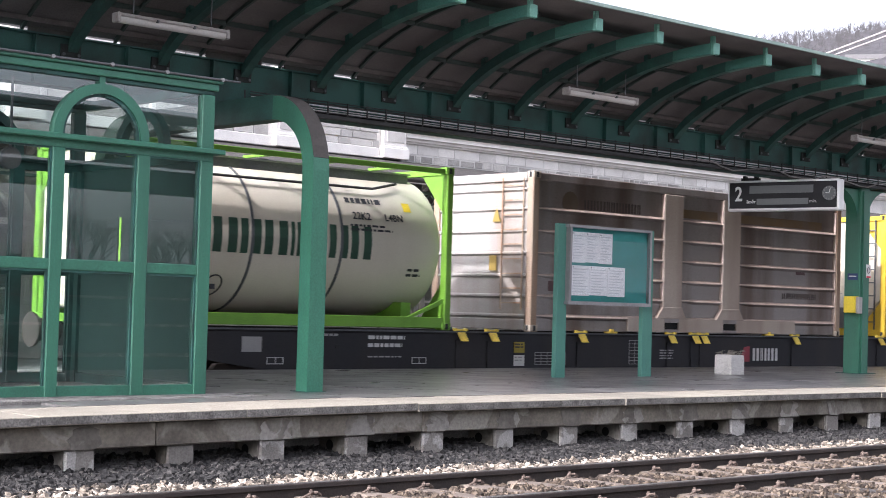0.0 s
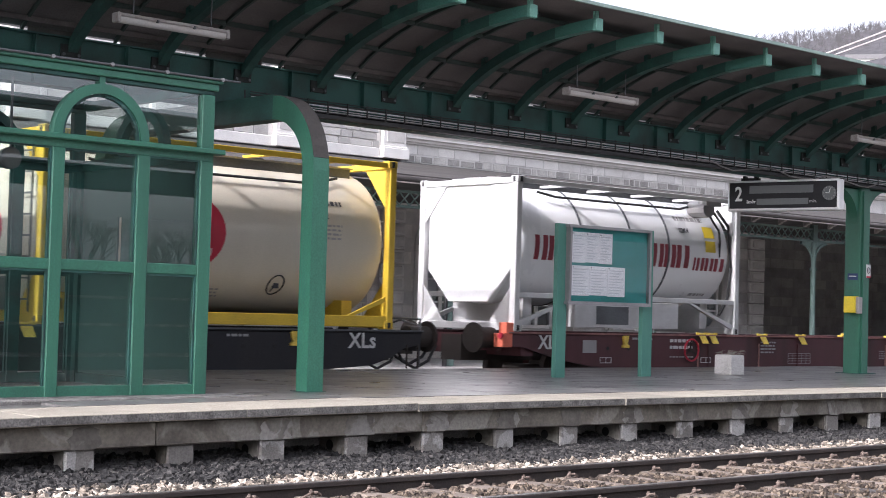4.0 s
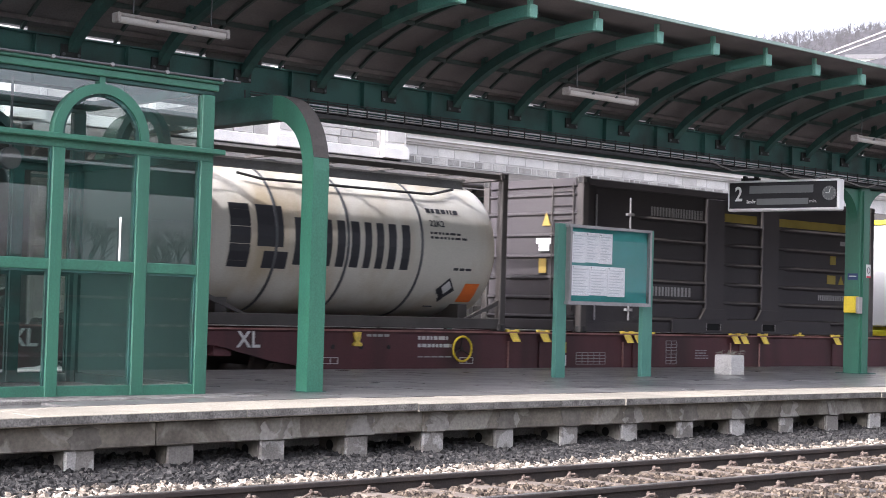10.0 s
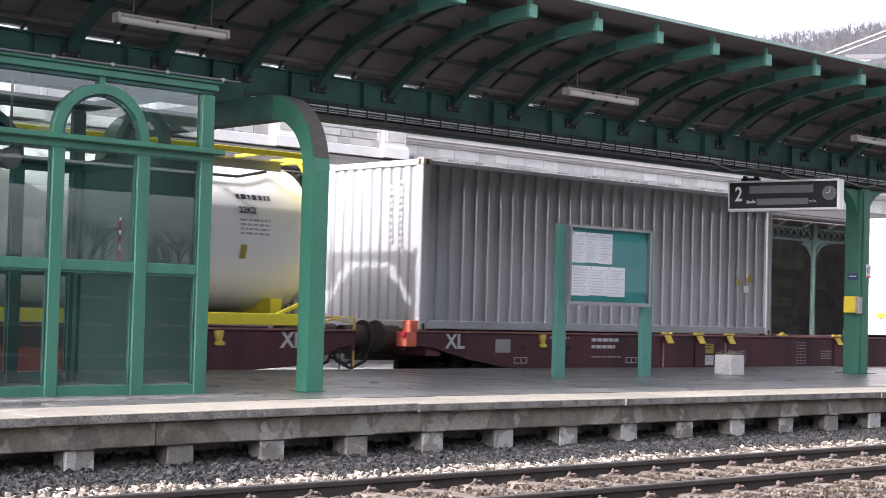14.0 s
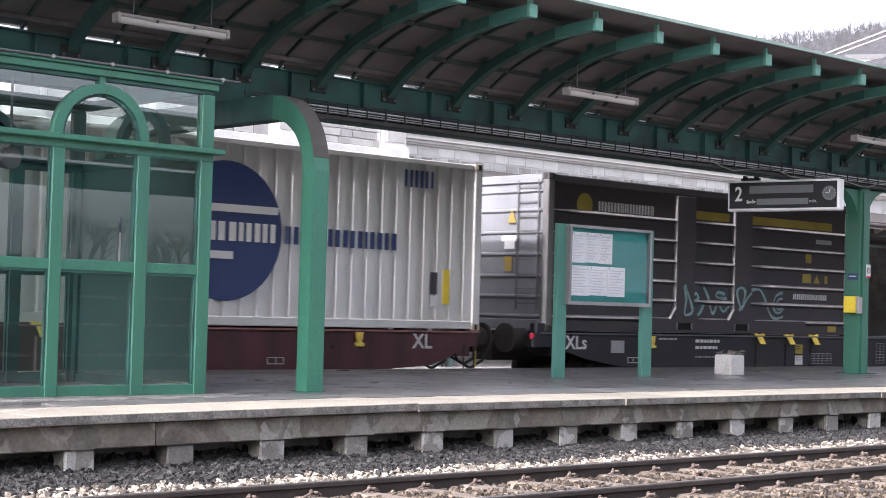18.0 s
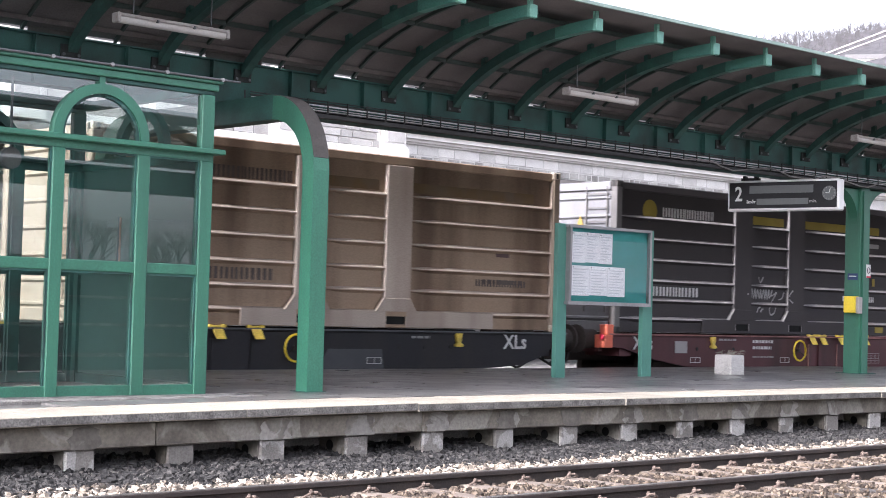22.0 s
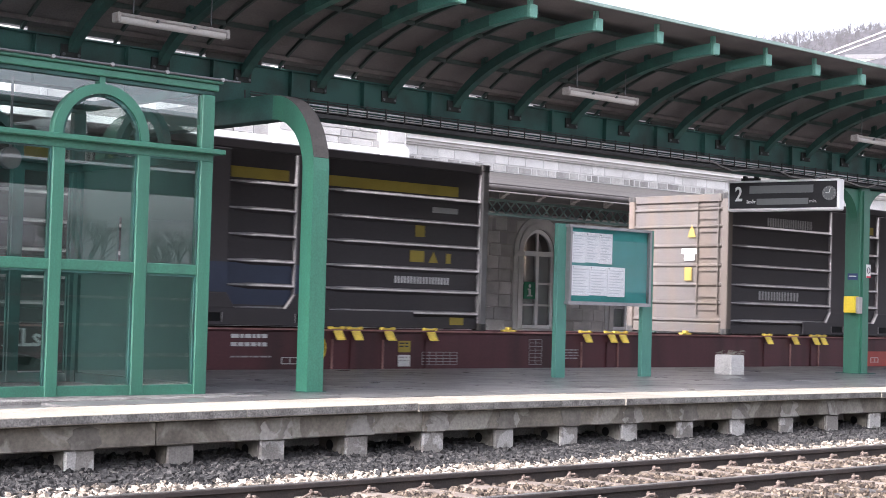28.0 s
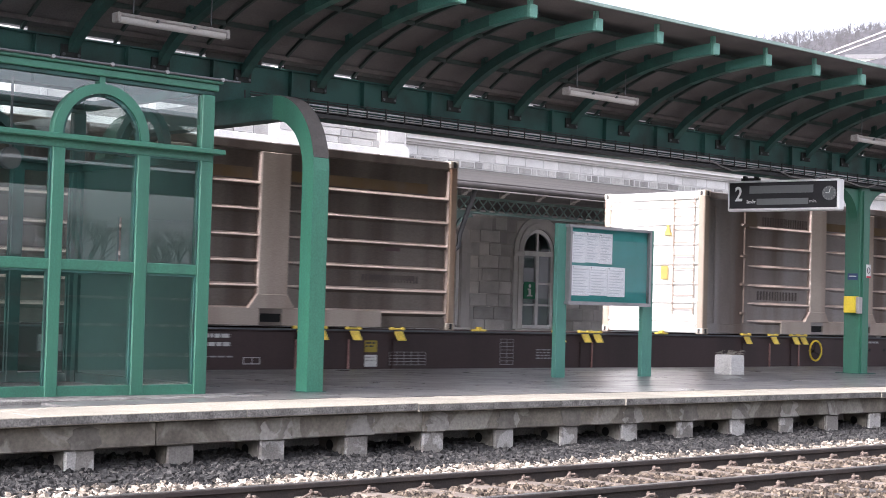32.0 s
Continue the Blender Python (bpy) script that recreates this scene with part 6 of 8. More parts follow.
def corrugated_container(s, label, body, end_mat, marks, L=9.17, z1=3.85, cast=CAST_PALE, pitch=0.278):
    Wd, z0 = 2.46, DECK
    c = thing("box_container", label, "freight container", "box containers on the train")

    def wave(length, p):
        pts, u = [(0.0, 0.0)], 0.0
        while u < length - p:
            pts += [(u + 0.3 * p, 0.0), (u + 0.37 * p, 0.045), (u + 0.77 * p, 0.045), (u + 0.84 * p, 0.0)]
            u += p
        return pts + [(length, 0.0)]
    for name, y, sg in (("side_wall", 0.03, 1), ("side_wall", Wd - 0.03, -1)):
        bm = bmesh.new()
        pts = wave(L - 0.3, pitch)
        lo = [bm.verts.new((0.15 + u, y + sg * d, z0 + 0.14)) for u, d in pts]
        hi = [bm.verts.new((0.15 + u, y + sg * d, z1 - 0.1)) for u, d in pts]
        for i in range(len(pts) - 1):
            bm.faces.new((lo[i], lo[i + 1], hi[i + 1], hi[i]))
        quad_box(bm, 0.15, L - 0.15, min(y + sg * 0.05, y + sg * 0.06), max(y + sg * 0.05, y + sg * 0.06), z0 + 0.14, z1 - 0.1)
        part(name, bm, body, c)
    for name, x, sg in (("end_wall", 0.03, 1), ("end_wall", L - 0.03, -1)):
        bm = bmesh.new()
        pts = wave(Wd - 0.3, 0.24)
        lo = [bm.verts.new((x + sg * d, 0.15 + u, z0 + 0.14)) for u, d in pts]
        hi = [bm.verts.new((x + sg * d, 0.15 + u, z1 - 0.1)) for u, d in pts]
        for i in range(len(pts) - 1):
            bm.faces.new((lo[i], lo[i + 1], hi[i + 1], hi[i]))
        quad_box(bm, min(x + sg * 0.05, x + sg * 0.06), max(x + sg * 0.05, x + sg * 0.06), 0.15, Wd - 0.15, z0 + 0.14, z1 - 0.1)
        part(name, bm, end_mat, c)
    for x in (0.0, L - 0.16):
        for y in (0.0, Wd - 0.16):
            part("corner_post", bevelled(boxes((x, x + 0.16, y, y + 0.16, z0 + 0.1, z1 - 0.1)), 0.012), end_mat, c)
        part("end_header", bevelled(boxes((x + 0.01, x + 0.12, 0.16, Wd - 0.16, z1 - 0.11, z1 - 0.01)), 0.01), end_mat, c)
        part("end_sill", bevelled(boxes((x + 0.01, x + 0.12, 0.16, Wd - 0.16, z0 + 0.02, z0 + 0.14)), 0.01), end_mat, c)
    castings(c, L, Wd, z0, z1, cast)
    for y in (0.005, Wd - 0.085):
        part("top_rail", bevelled(boxes((0.17, L - 0.17, y, y + 0.08, z1 - 0.1, z1 - 0.02)), 0.01), body, c)
        part("bottom_rail", bevelled(boxes((0.17, L - 0.17, y, y + 0.08, z0 + 0.02, z0 + 0.15)), 0.01), body, c)
    part("roof", boxes((0.1, L - 0.1, 0.06, Wd - 0.06, z1 - 0.05, z1 - 0.025)), body, c)
    marks(c, L, z0, z1)
    return on_train(c, s)


def marks_orange(c, L, z0, z1):
    flat("logo_panel", 3.6, 5.45, 2.2, 2.78, 0.03, DEC_ORANGE_FADED, c, "faded orange logo panel")
    word_bars("word_marking", [0.2, 0.18, 0.2, 0.18, 0.2, 0.2, 0.07], 3.99, 2.3, 0.36, 0.026, DEC_BLACK, c, gap=0.02)
    flat("square_emblem", 3.66, 3.92, 2.33, 2.62, 0.026, DEC_RED_FADED, c)
    flat("label_plate", 8.35, 8.5, 1.95, 2.08, 0.03, DEC_WHITE, c)
    bm = bmesh.new()
    plate(bm, [(8.4, 2.15), (8.62, 2.15), (8.51, 2.34)], "y", 0.026, 0.03)
    part("warning_triangle", bm, DEC_OLIVE, c)
    flat("warning_sign", 8.12, 8.24, 2.1, 2.2, 0.03, DEC_OLIVE, c)
    bm = bmesh.new()
    for k in range(11):
        quad_box(bm, 0.022, 0.028, 0.5, 0.56, 3.45 - 0.1 * k, 3.52 - 0.1 * k)
    for k in range(9):
        quad_box(bm, 0.022, 0.028, 0.75, 0.8, 3.4 - 0.11 * k, 3.46 - 0.11 * k)
    part("stencil_marking", bm, DEC_GREY, c)


def marks_navy(c, L, z0, z1):
    bm = bmesh.new()
    plate(bm, [(4.17 + 0.98 * math.cos(radians(a)), 2.5 + 1.0 * math.sin(radians(a))) for a in range(0, 360, 8)], "y", 0.024, 0.03)
    part("round_emblem", bm, DEC_BLUE, c, "navy blue round emblem")
    # a pale bar above, one below, and a word of bars across the disc
    flat("emblem_bar", 3.88, 5.07, 2.77, 2.88, 0.0235, OFFWHITE, c, "pale bar on the emblem")
    flat("emblem_bar", 3.24, 4.3, 2.1, 2.21, 0.0235, OFFWHITE, c, "pale bar on the emblem")
    word_bars("word_marking", [0.2, 0.22, 0.24, 0.3, 0.08, 0.24, 0.22], 3.23, 2.36, 0.27, 0.0235, OFFWHITE, c, gap=0.05, label="pale word shown as bars")
    word_bars("word_marking", [0.31, 0.31, 0.31, 0.05], 1.87, 2.38, 0.26, 0.028, DEC_BLUE, c, gap=0.05, label="navy word shown as bars")
    word_bars("word_marking", [0.1, 0.24, 0.15, 0.24, 0.24, 0.24, 0.05, 0.24, 0.24], 5.22, 2.36, 0.26, 0.028, DEC_BLUE, c, gap=0.05)
    word_bars("stencil_marking", [0.05, 0.16, 0.16, 0.05], 7.5, 3.37, 0.27, 0.028, DEC_BLUE, c, gap=0.06)
    flat("label_plate", 8.1, 8.24, 1.7, 2.05, 0.03, DEC_BLACK, c)
    flat("label_plate", 8.36, 8.5, 1.55, 2.1, 0.03, DEC_YELLOW, c, "yellow label strip")
    flat("label_plate", 8.1, 8.25, 1.5, 1.68, 0.03, DEC_WHITE, c)
    on_end("warning_arrow", 0.7, 1.4, 1.6, 1.63, 0.03, DEC_RED, c, "red arrow strip")
    on_end("label_plate", 1.4, 1.6, 1.55, 1.67, 0.03, DEC_YELLOW, c, "yellow label")
    bm = bmesh.new()
    for k in range(12):
        quad_box(bm, 0.022, 0.028, 0.62, 0.68, 3.4 - 0.11 * k, 3.46 - 0.11 * k)
    part("stencil_marking", bm, DEC_GREY, c)


DEC_ORANGE_FADED = mat("faded_orange_film", (0.55, 0.26, 0.04), 0.6, vary=0.1, stain=0.6, stain_colour=(0.38, 0.24, 0.12))
DEC_RED_FADED = mat("faded_red_film", (0.42, 0.12, 0.1), 0.6, vary=0.1, stain=0.5)

flap_me, lever_me, vbar_me = None, None, None


# where the folding stops sit along a wagon
STOPS = (6.0, 6.35, 7.0, 7.88, 11.5, 12.15, 12.45, 16.73, 17.6, 18.3, 18.57)


def wagon(s, label, paint, orange=True, wheel_at=5.56, wheel_mat=DEC_YELLOW, patch=None, mark="XLs", seed=0, end=24.8, stops=STOPS, emblem=False):
    """An 80-foot container wagon: deep side sills that sweep up to its ends, folding stops, bogies."""
    global flap_me, lever_me
    r = random.Random(seed)
    w = thing("container_wagon", label, "railway wagon", "wagons of the train")
    z1 = DECK - 0.025
    prof = [(-0.1, 0.90), (0.35, 0.86), (1.2, 0.66), (2.3, 0.50), (end - 2.2, 0.50), (end - 1.0, 0.58), (end - 0.6, 0.70), (end - 0.35, 0.84), (end, 0.90), (end, z1), (-0.1, z1)]
    for y in (0.03, 2.29):
        bm = bmesh.new()
        plate(bm, prof, "y", y + 0.03, y + 0.09)
        part("side_sill", bm, paint, w)
        part("sill_flange", bevelled(boxes((-0.1, end, y, y + 0.12, z1 - 0.035, z1)), 0.006), paint, w)
    part("deck_rail", boxes((-0.1, end, 0.0, 0.05, z1 - 0.012, z1 + 0.012)), RED_RAIL if paint is WAGON_RED else STEEL_DARK, w, "scuffed deck edge")
    for x in (0.3, 6.2, 9.3, 12.2, 15.5, 18.2, 24.2):
        part("cross_member", boxes((x, x + 0.3, 0.13, 2.28, 0.72, z1 - 0.05)), paint, w)
    part("centre_sill", boxes((-0.3, end + 0.1, 0.95, 1.45, 0.62, z1 - 0.06)), BOGIE, w)
    if not flap_me:
        bm = bmesh.new()
        quad_box(bm, -0.08, 0.08, 0.012, 0.05, -0.01, 0.02)
        top = [(-0.085, -0.012, 0.0), (0.085, -0.012, 0.0), (0.115, -0.09, -0.16), (-0.055, -0.09, -0.16)]
        vs = [bm.verts.new((x, y + dy, z)) for dy in (0.0, 0.028) for x, y, z in top]
        for f in ((0, 1, 2, 3), (7, 6, 5, 4), (0, 4, 5, 1), (1, 5, 6, 2), (2, 6, 7, 3), (3, 7, 4, 0)):
            bm.faces.new([vs[i] for i in f])
        cyl(bm, (-0.17, -0.005, 0.018), (0.15, -0.005, 0.018), 0.016, 8)
        for q in (-0.13, 0.1):
            quad_box(bm, q - 0.03, q + 0.03, -0.03, 0.02, 0.0, 0.045)
        flap_me = mesh_of("container_stop", bevelled(bm, 0.006), FLAP_YELLOW)
        bm = bmesh.new()
        plate(bm, [(-0.075, 0.09), (0.075, 0.09), (0.06, 0.0), (0.04, -0.06), (0.1, -0.09), (0.09, -0.13), (-0.07, -0.13), (-0.09, -0.1), (-0.04, -0.06), (-0.06, 0.0)], "y", -0.03, 0.05)
        lever_me = mesh_of("brake_lever", bevelled(bm, 0.008), FLAP_YELLOW)
    for k, x in enumerate(stops):
        share("container_stop", flap_me, w, (x, 0.02, z1 + 0.01), "folded yellow container stop", rot=(0, 0, 0))
        part("stiffener", boxes((x - 0.075, x - 0.06, 0.035, 0.06, 0.52, z1 - 0.14)), STIFF if (k % 2 == 0 and orange) else paint, w)
    for x in (9.5, 14.1):
        part("lying_stop", bevelled(boxes((x, x + 0.26, -0.015, 0.09, z1 + 0.012, z1 + 0.045), (x + 0.09, x + 0.17, -0.01, 0.07, z1 + 0.045, z1 + 0.085)), 0.006), FLAP_YELLOW, w, "yellow stop lying on the deck")
    for x in (2.85, end - 2.5):
        share("brake_lever", lever_me, w, (x, 0.045, 1.0), "yellow brake lever")
    bm = bmesh.new()
    sweep(bm, [(wheel_at + 0.2 * math.cos(a * math.pi / 10), -0.01, 0.84 + 0.2 * math.sin(a * math.pi / 10)) for a in range(20)], 0.018, 8, closed=True)
    rim = part("hand_wheel", bm, wheel_mat, w, "round brake hand wheel", smooth=True)
    bm = bmesh.new()
    for a in (90, 210, 330):
        sweep(bm, [(wheel_at, 0.03, 0.84), (wheel_at + 0.19 * math.cos(radians(a)), -0.005, 0.84 + 0.19 * math.sin(radians(a)))], 0.011, 6)
    cyl(bm, (wheel_at, -0.0, 0.84), (wheel_at, 0.06, 0.84), 0.035, 10)
    part("wheel_spokes", bm, BOGIE, rim, "dark wheel spokes and hub", smooth=True)
    # the corner step at the leading end
    bm = boxes((-0.24, -0.02, 0.0, 0.24, 0.87, 1.10), (-0.16, 0.03, 0.01, 0.2, 1.10, 1.28))
    part("corner_step", bevelled(bm, 0.01), RED_ORANGE if orange else paint, w, "red orange end bracket" if orange else "")
    bm = bmesh.new()
    cyl(bm, (-0.27, 0.05, 1.06), (-0.23, 0.05, 1.06), 0.05, 12)
    part("tail_disc", bm, DEC_RED, w, "small red reflector", smooth=True)
    letters(mark, 0.34, DEC_WHITE, w, Matrix.Translation((0.85, 0.052, 0.95)) @ FRONT, name="type_mark")
    letters(mark, 0.34, DEC_WHITE, w, Matrix.Translation((end - 1.2, 0.052, 0.95)) @ FRONT, name="type_mark")
    # stencilled panels
    f = 0.055
    small_print(w, 3.05, 1.02, 0.55, 1, f, DEC_GREY, 0.05, seed=seed)
    small_print(w, 4.1, 0.98, 0.75, 2, f, DEC_WHITE, 0.075, seed=seed + 1)
    small_print(w, 4.1, 0.70, 0.8, 1, f, DEC_GREY, 0.03, seed=seed + 2)
    flat("data_plate", 1.75, 2.1, 0.78, 1.0, f, DEC_GREY, w, "pale grey data plate")
    if s == 38.6:
        small_print(w, 6.85, 0.98, 0.5, 4, f, DEC_GREY, 0.04, seed=seed + 4)
    else:
        flat("data_plate", 7.25, 7.5, 0.78, 0.96, f, DEC_OLIVE, w, "dull yellow data plate")
        flat("data_plate", 7.25, 7.5, 0.56, 0.74, f, DEC_WHITE, w, "white data plate")
        small_print(w, 7.27, 0.91, 0.2, 2, f - 0.0045, DEC_BLACK, 0.03, seed=seed + 4)
        small_print(w, 7.27, 0.69, 0.2, 2, f - 0.0045, DEC_GREY, 0.03, seed=seed + 6)
    for x0 in (7.75, 10.15):
        bm = bmesh.new()
        nrow = 4 if x0 < 9 else 7
        wd = 0.75 if x0 < 9 else 0.3
        ht = 0.2 if x0 < 9 else 0.42
        z0 = 0.58
        for k in range(nrow + 1):
            quad_box(bm, x0, x0 + wd, f - 0.003, f, z0 + ht * k / nrow, z0 + ht * k / nrow + 0.008)
        for k in range(6 if x0 < 9 else 3):
            q = x0 + wd * k / (5 if x0 < 9 else 2)
            quad_box(bm, q, q + 0.008, f - 0.003, f, z0, z0 + ht)
        tagged(part("load_table", bm, DEC_GREY, w, "stencilled load table grid"), kind="stuff")
    small_print(w, 11.0, 0.82, 0.4, 4, f, DEC_GREY, 0.03, seed=seed + 5)
    small_print(w, 21.0 if not patch else 21.3, 1.0, 0.45, 1, f, DEC_GREY, 0.05, seed=seed + 6)
    for k in range(6):
        x = 2.4 + k * 0.55 + (0 if k < 3 else 17)
        bm = bmesh.new()
        cyl(bm, (x, 0.052, 0.86), (x, 0.06, 0.86), 0.035, 12)
        part("sill_hole", bm, HOSE, w, "round sill hole")
    for x0 in (2.2, 5.0, 20.4):
        bm = bmesh.new()
        for z0, z2 in ((0.6, 0.612), (0.69, 0.702)):
            quad_box(bm, x0, x0 + 0.3, f - 0.003, f, z0, z2)
        for q in (x0, x0 + 0.15, x0 + 0.288):
            quad_box(bm, q, q + 0.012, f - 0.003, f, 0.6, 0.7)
        part("stencil_frame", bm, DEC_WHITE, w)
    if patch:
        bm = bmesh.new()
        plate(bm, [(patch - 0.1, 0.52), (patch + 1.2, 0.52), (patch + 1.15, 0.83), (patch + 0.1, 0.83)], "y", f - 0.002, f)
        part("repainted_patch", bm, PATCH_SLATE if paint is WAGON_BLACK else PATCH_RED, w, "slate grey repainted patch" if paint is WAGON_BLACK else "red repainted patch")
    if emblem:
        bm = bmesh.new()
        plate(bm, [(13.35, 0.62), (13.68, 0.62), (13.68, 0.92), (13.5, 0.9)], "y", f - 0.003, f)
        part("square_emblem", bm, DEC_DARKRED, w, "dark red emblem")
        word_bars("word_marking", [0.2, 0.08, 0.17, 0.2], 13.78, 0.64, 0.24, f, DEC_WHITE, w, gap=0.05)
    # bogies
    for xb in (2.6, end - 2.9):
        for y in (0.3, 2.0):
            bm = bmesh.new()
            plate(bm, [(xb - 1.25, 0.42), (xb - 1.1, 0.6), (xb - 0.4, 0.62), (xb - 0.3, 0.46), (xb + 0.3, 0.46), (xb + 0.4, 0.62), (xb + 1.1, 0.6), (xb + 1.25, 0.42), (xb + 0.5, 0.3), (xb - 0.5, 0.3)], "y", y, y + 0.12)
            part("bogie_frame", bm, BOGIE, w)
        part("bogie_bolster", boxes((xb - 0.2, xb + 0.2, 0.42, 2.0, 0.4, 0.65)), BOGIE, w)
        for dx in (-0.9, 0.9):
            bm = bmesh.new()
            for y in (0.5, 1.9):
                cyl(bm, (0, y - 1.22, 0), (0, y - 1.22 + 0.12, 0), 0.46, 28)
                for a in range(4):
                    quad_box(bm, -0.04, 0.04, y - 1.235, y - 1.085, 0.2, 0.3, Matrix.Rotation(a * math.pi / 2, 4, "Y"))
            cyl(bm, (0, -0.85, 0), (0, 0.85, 0), 0.08, 10)
            ws = part("wheelset", bm, BOGIE, w, "rusty steel wheelset", smooth=True)
            ws.location = (xb + dx, 1.22, 0.46)
            WHEELS.append(ws)
    # buffers, draw gear and hoses behind the last end
    for y in (0.42, 2.02):
        bm = bmesh.new()
        cyl(bm, (end, y, 1.02), (end + 0.42, y, 1.02), 0.17, 16)
        cyl(bm, (end + 0.42, y, 1.02), (end + 0.46, y, 1.02), 0.25, 18)
        part("buffer", bm, BOGIE, w, smooth=True)
        bm = bmesh.new()
        cyl(bm, (-0.1, y, 1.02), (-0.5, y, 1.02), 0.17, 16)
        cyl(bm, (-0.5, y, 1.02), (-0.54, y, 1.02), 0.25, 18)
        part("buffer", bm, BOGIE, w, smooth=True)
    bm = bmesh.new()
    cyl(bm, (end + 0.05, 1.2, 0.95), (end + 0.95, 1.2, 0.95), 0.1, 12)
    quad_box(bm, end + 0.3, end + 0.7, 1.05, 1.35, 0.72, 0.98)
    part("coupling", bm, BOGIE, w)
    for y, d in ((0.7, 0.0), (0.85, 0.06), (1.65, -0.05)):
        bm = bmesh.new()
        sweep(bm, [(end + 0.02, y, 0.9), (end + 0.15, y - 0.02, 0.62 + d), (end + 0.45, y, 0.5 + d), (end + 0.75, y + 0.02, 0.62 + d), (end + 0.9, y, 0.88)], 0.025, 6)
        part("brake_hose", bm, HOSE, w, "hanging brake hose", smooth=True)
    bm = bmesh.new()
    sweep(bm, [(end + 0.02, 0.12, 0.55), (end + 0.02, 0.12, 1.2), (end + 0.02, 0.6, 1.28), (end + 0.02, 0.9, 1.2)], 0.016, 6)
    sweep(bm, [(end + 0.1, 0.2, 1.13), (end + 0.1, 0.2, 1.3), (end + 0.1, 1.1, 1.3), (end + 0.1, 1.1, 1.13)], 0.016, 6)
    part("shunter_handrail", bm, FLAP_YELLOW if orange else STEEL_DARK, w, smooth=True)
    part("end_step", boxes((end - 0.3, end - 0.05, 0.05, 0.3, 0.42, 0.46), (end - 0.3, end - 0.28, 0.05, 0.07, 0.46, 0.9), (end - 0.07, end - 0.05, 0.05, 0.07, 0.46, 0.9)), BOGIE, w)
    part("end_beam", boxes((end - 0.06, end + 0.03, 0.1, 2.3, 0.8, z1 - 0.03)), paint, w)
    part("end_beam", boxes((-0.12, -0.03, 0.25, 2.3, 0.8, z1 - 0.03)), paint, w)
    return on_train(w, s)


FLAP_YELLOW = mat("worn_yellow_fittings", (0.88, 0.65, 0.1), 0.55, scale=14, vary=0.2, stain=0.5, stain_colour=(0.3, 0.2, 0.05))
STIFF = mat("scraped_pink_edge", (0.5, 0.29, 0.25), 0.7, vary=0.2, stain=0.6, stain_colour=(0.12, 0.03, 0.03))
WHEELS = []
wagon(11.6, "blue black container wagon with yellow folding stops", WAGON_BLACK, False, 19.1, patch=19.55, mark="XLs", seed=1, end=25.0, emblem=True, stops=(6.0, 6.7, 8.85, 11.26, 11.95, 12.21, 15.1, 17.46, 18.15))
wagon(38.6, "maroon container wagon with a red hand wheel", WAGON_RED, True, 4.65, DEC_RED, patch=18.85, mark="XL", seed=2, end=23.9, stops=(4.98, 5.28, 6.85, 8.12, 11.3, 11.65, 12.2, 14.62, 15.9, 17.5, 17.76))
wagon(64.0, "maroon container wagon with yellow hand wheel", WAGON_RED, True, 5.0, mark="XL", patch=19.1, seed=3, end=25.1, stops=(6.16, 6.89, 9.02, 9.29, 12.12, 12.39, 13.03, 15.49, 17.58, 18.34))
wagon(90.32, "sooty maroon container wagon with yellow stops", WAGON_RED, True, 19.0, mark="XL", seed=4, end=24.6, stops=(6.09, 7.01, 7.92, 11.5, 12.1, 12.4, 16.76, 17.64, 18.35, 18.58))
wagon(116.43, "blue black container wagon with white type marks", WAGON_BLACK, False, 19.0, patch=19.55, seed=5, emblem=True, stops=(6.02, 6.99, 7.83, 11.45, 12.04, 12.34, 16.76, 17.62, 18.29))
wagon(142.43, "maroon container wagon with red end bracket", WAGON_RED, True, 5.56, patch=19.63, seed=6)
wagon(168.42, "dull maroon container wagon with yellow hand wheel", WAGON_RED, True, 5.56, patch=19.9, seed=7)
wagon(194.44, "sooty brown container wagon with yellow stops", WAGON_BROWN, True, 19.0, seed=8)

tank_container(11.29, "cream tank container in a lime green frame", TANK_CREAM, FRAME_GREEN, marks_green, bands=(0.75, 2.2, 3.85), seed=1, end_mat=TANK_CREAM)
bulk_container(19.17, "weathered brown ribbed bulk container with rusty posts", CONT_BROWN, END_PALE, RUST_EDGE, "brown", CAST_PALE, seed=2, L=9.06)
tank_container(29.9, "cream tank container with crimson disc in golden frame", TANK_CREAM, FRAME_GOLD, marks_cream, bands=(), seed=3, end_mat=TANK_CREAM)
tank_container(38.6, "white food tank container in a pale grey frame", TANK_WHITE, FRAME_WHITE, marks_bosch, zc=2.655, R=1.07, bands=(1.75, 3.05, 4.1), low_frame=True, ladder=False, seed=4, end_mat=TANK_WHITE)
tank_container(55.25, "dark brown tank container with dusty pink end", TANK_BROWN, FRAME_BROWN, marks_brown, bands=(1.75, 3.05, 4.35), end_mat=TANK_PINK, ladder=False, seed=5, plate_mat=FRAME_SLATE)
tank_container(63.9, "stained white tank container in a brown grey frame", TANK_OLD, FRAME_BROWN, marks_white, bands=(1.4, 2.75, 4.25), seed=6, plates=False, end_mat=TANK_OLD)
bulk_container(71.78, "black ribbed bulk container with chipped grey post", CONT_BLACK, CONT_BLACK, FRAME_BROWN, "pale_end", seed=7, hinged=True, L=9.05)
tank_container(82.4, "white tank container with crimson disc in yellow frame", TANK_WHITE, FRAME_YELLOW, marks_yellow, bands=(), seed=8, end_mat=TANK_WHITE, ladder=False, plate_mat=FRAME_YELLOW)
corrugated_container(90.33, "dull silver corrugated box container with orange panel", SILVER, END_SILVER, marks_orange, L=9.2)
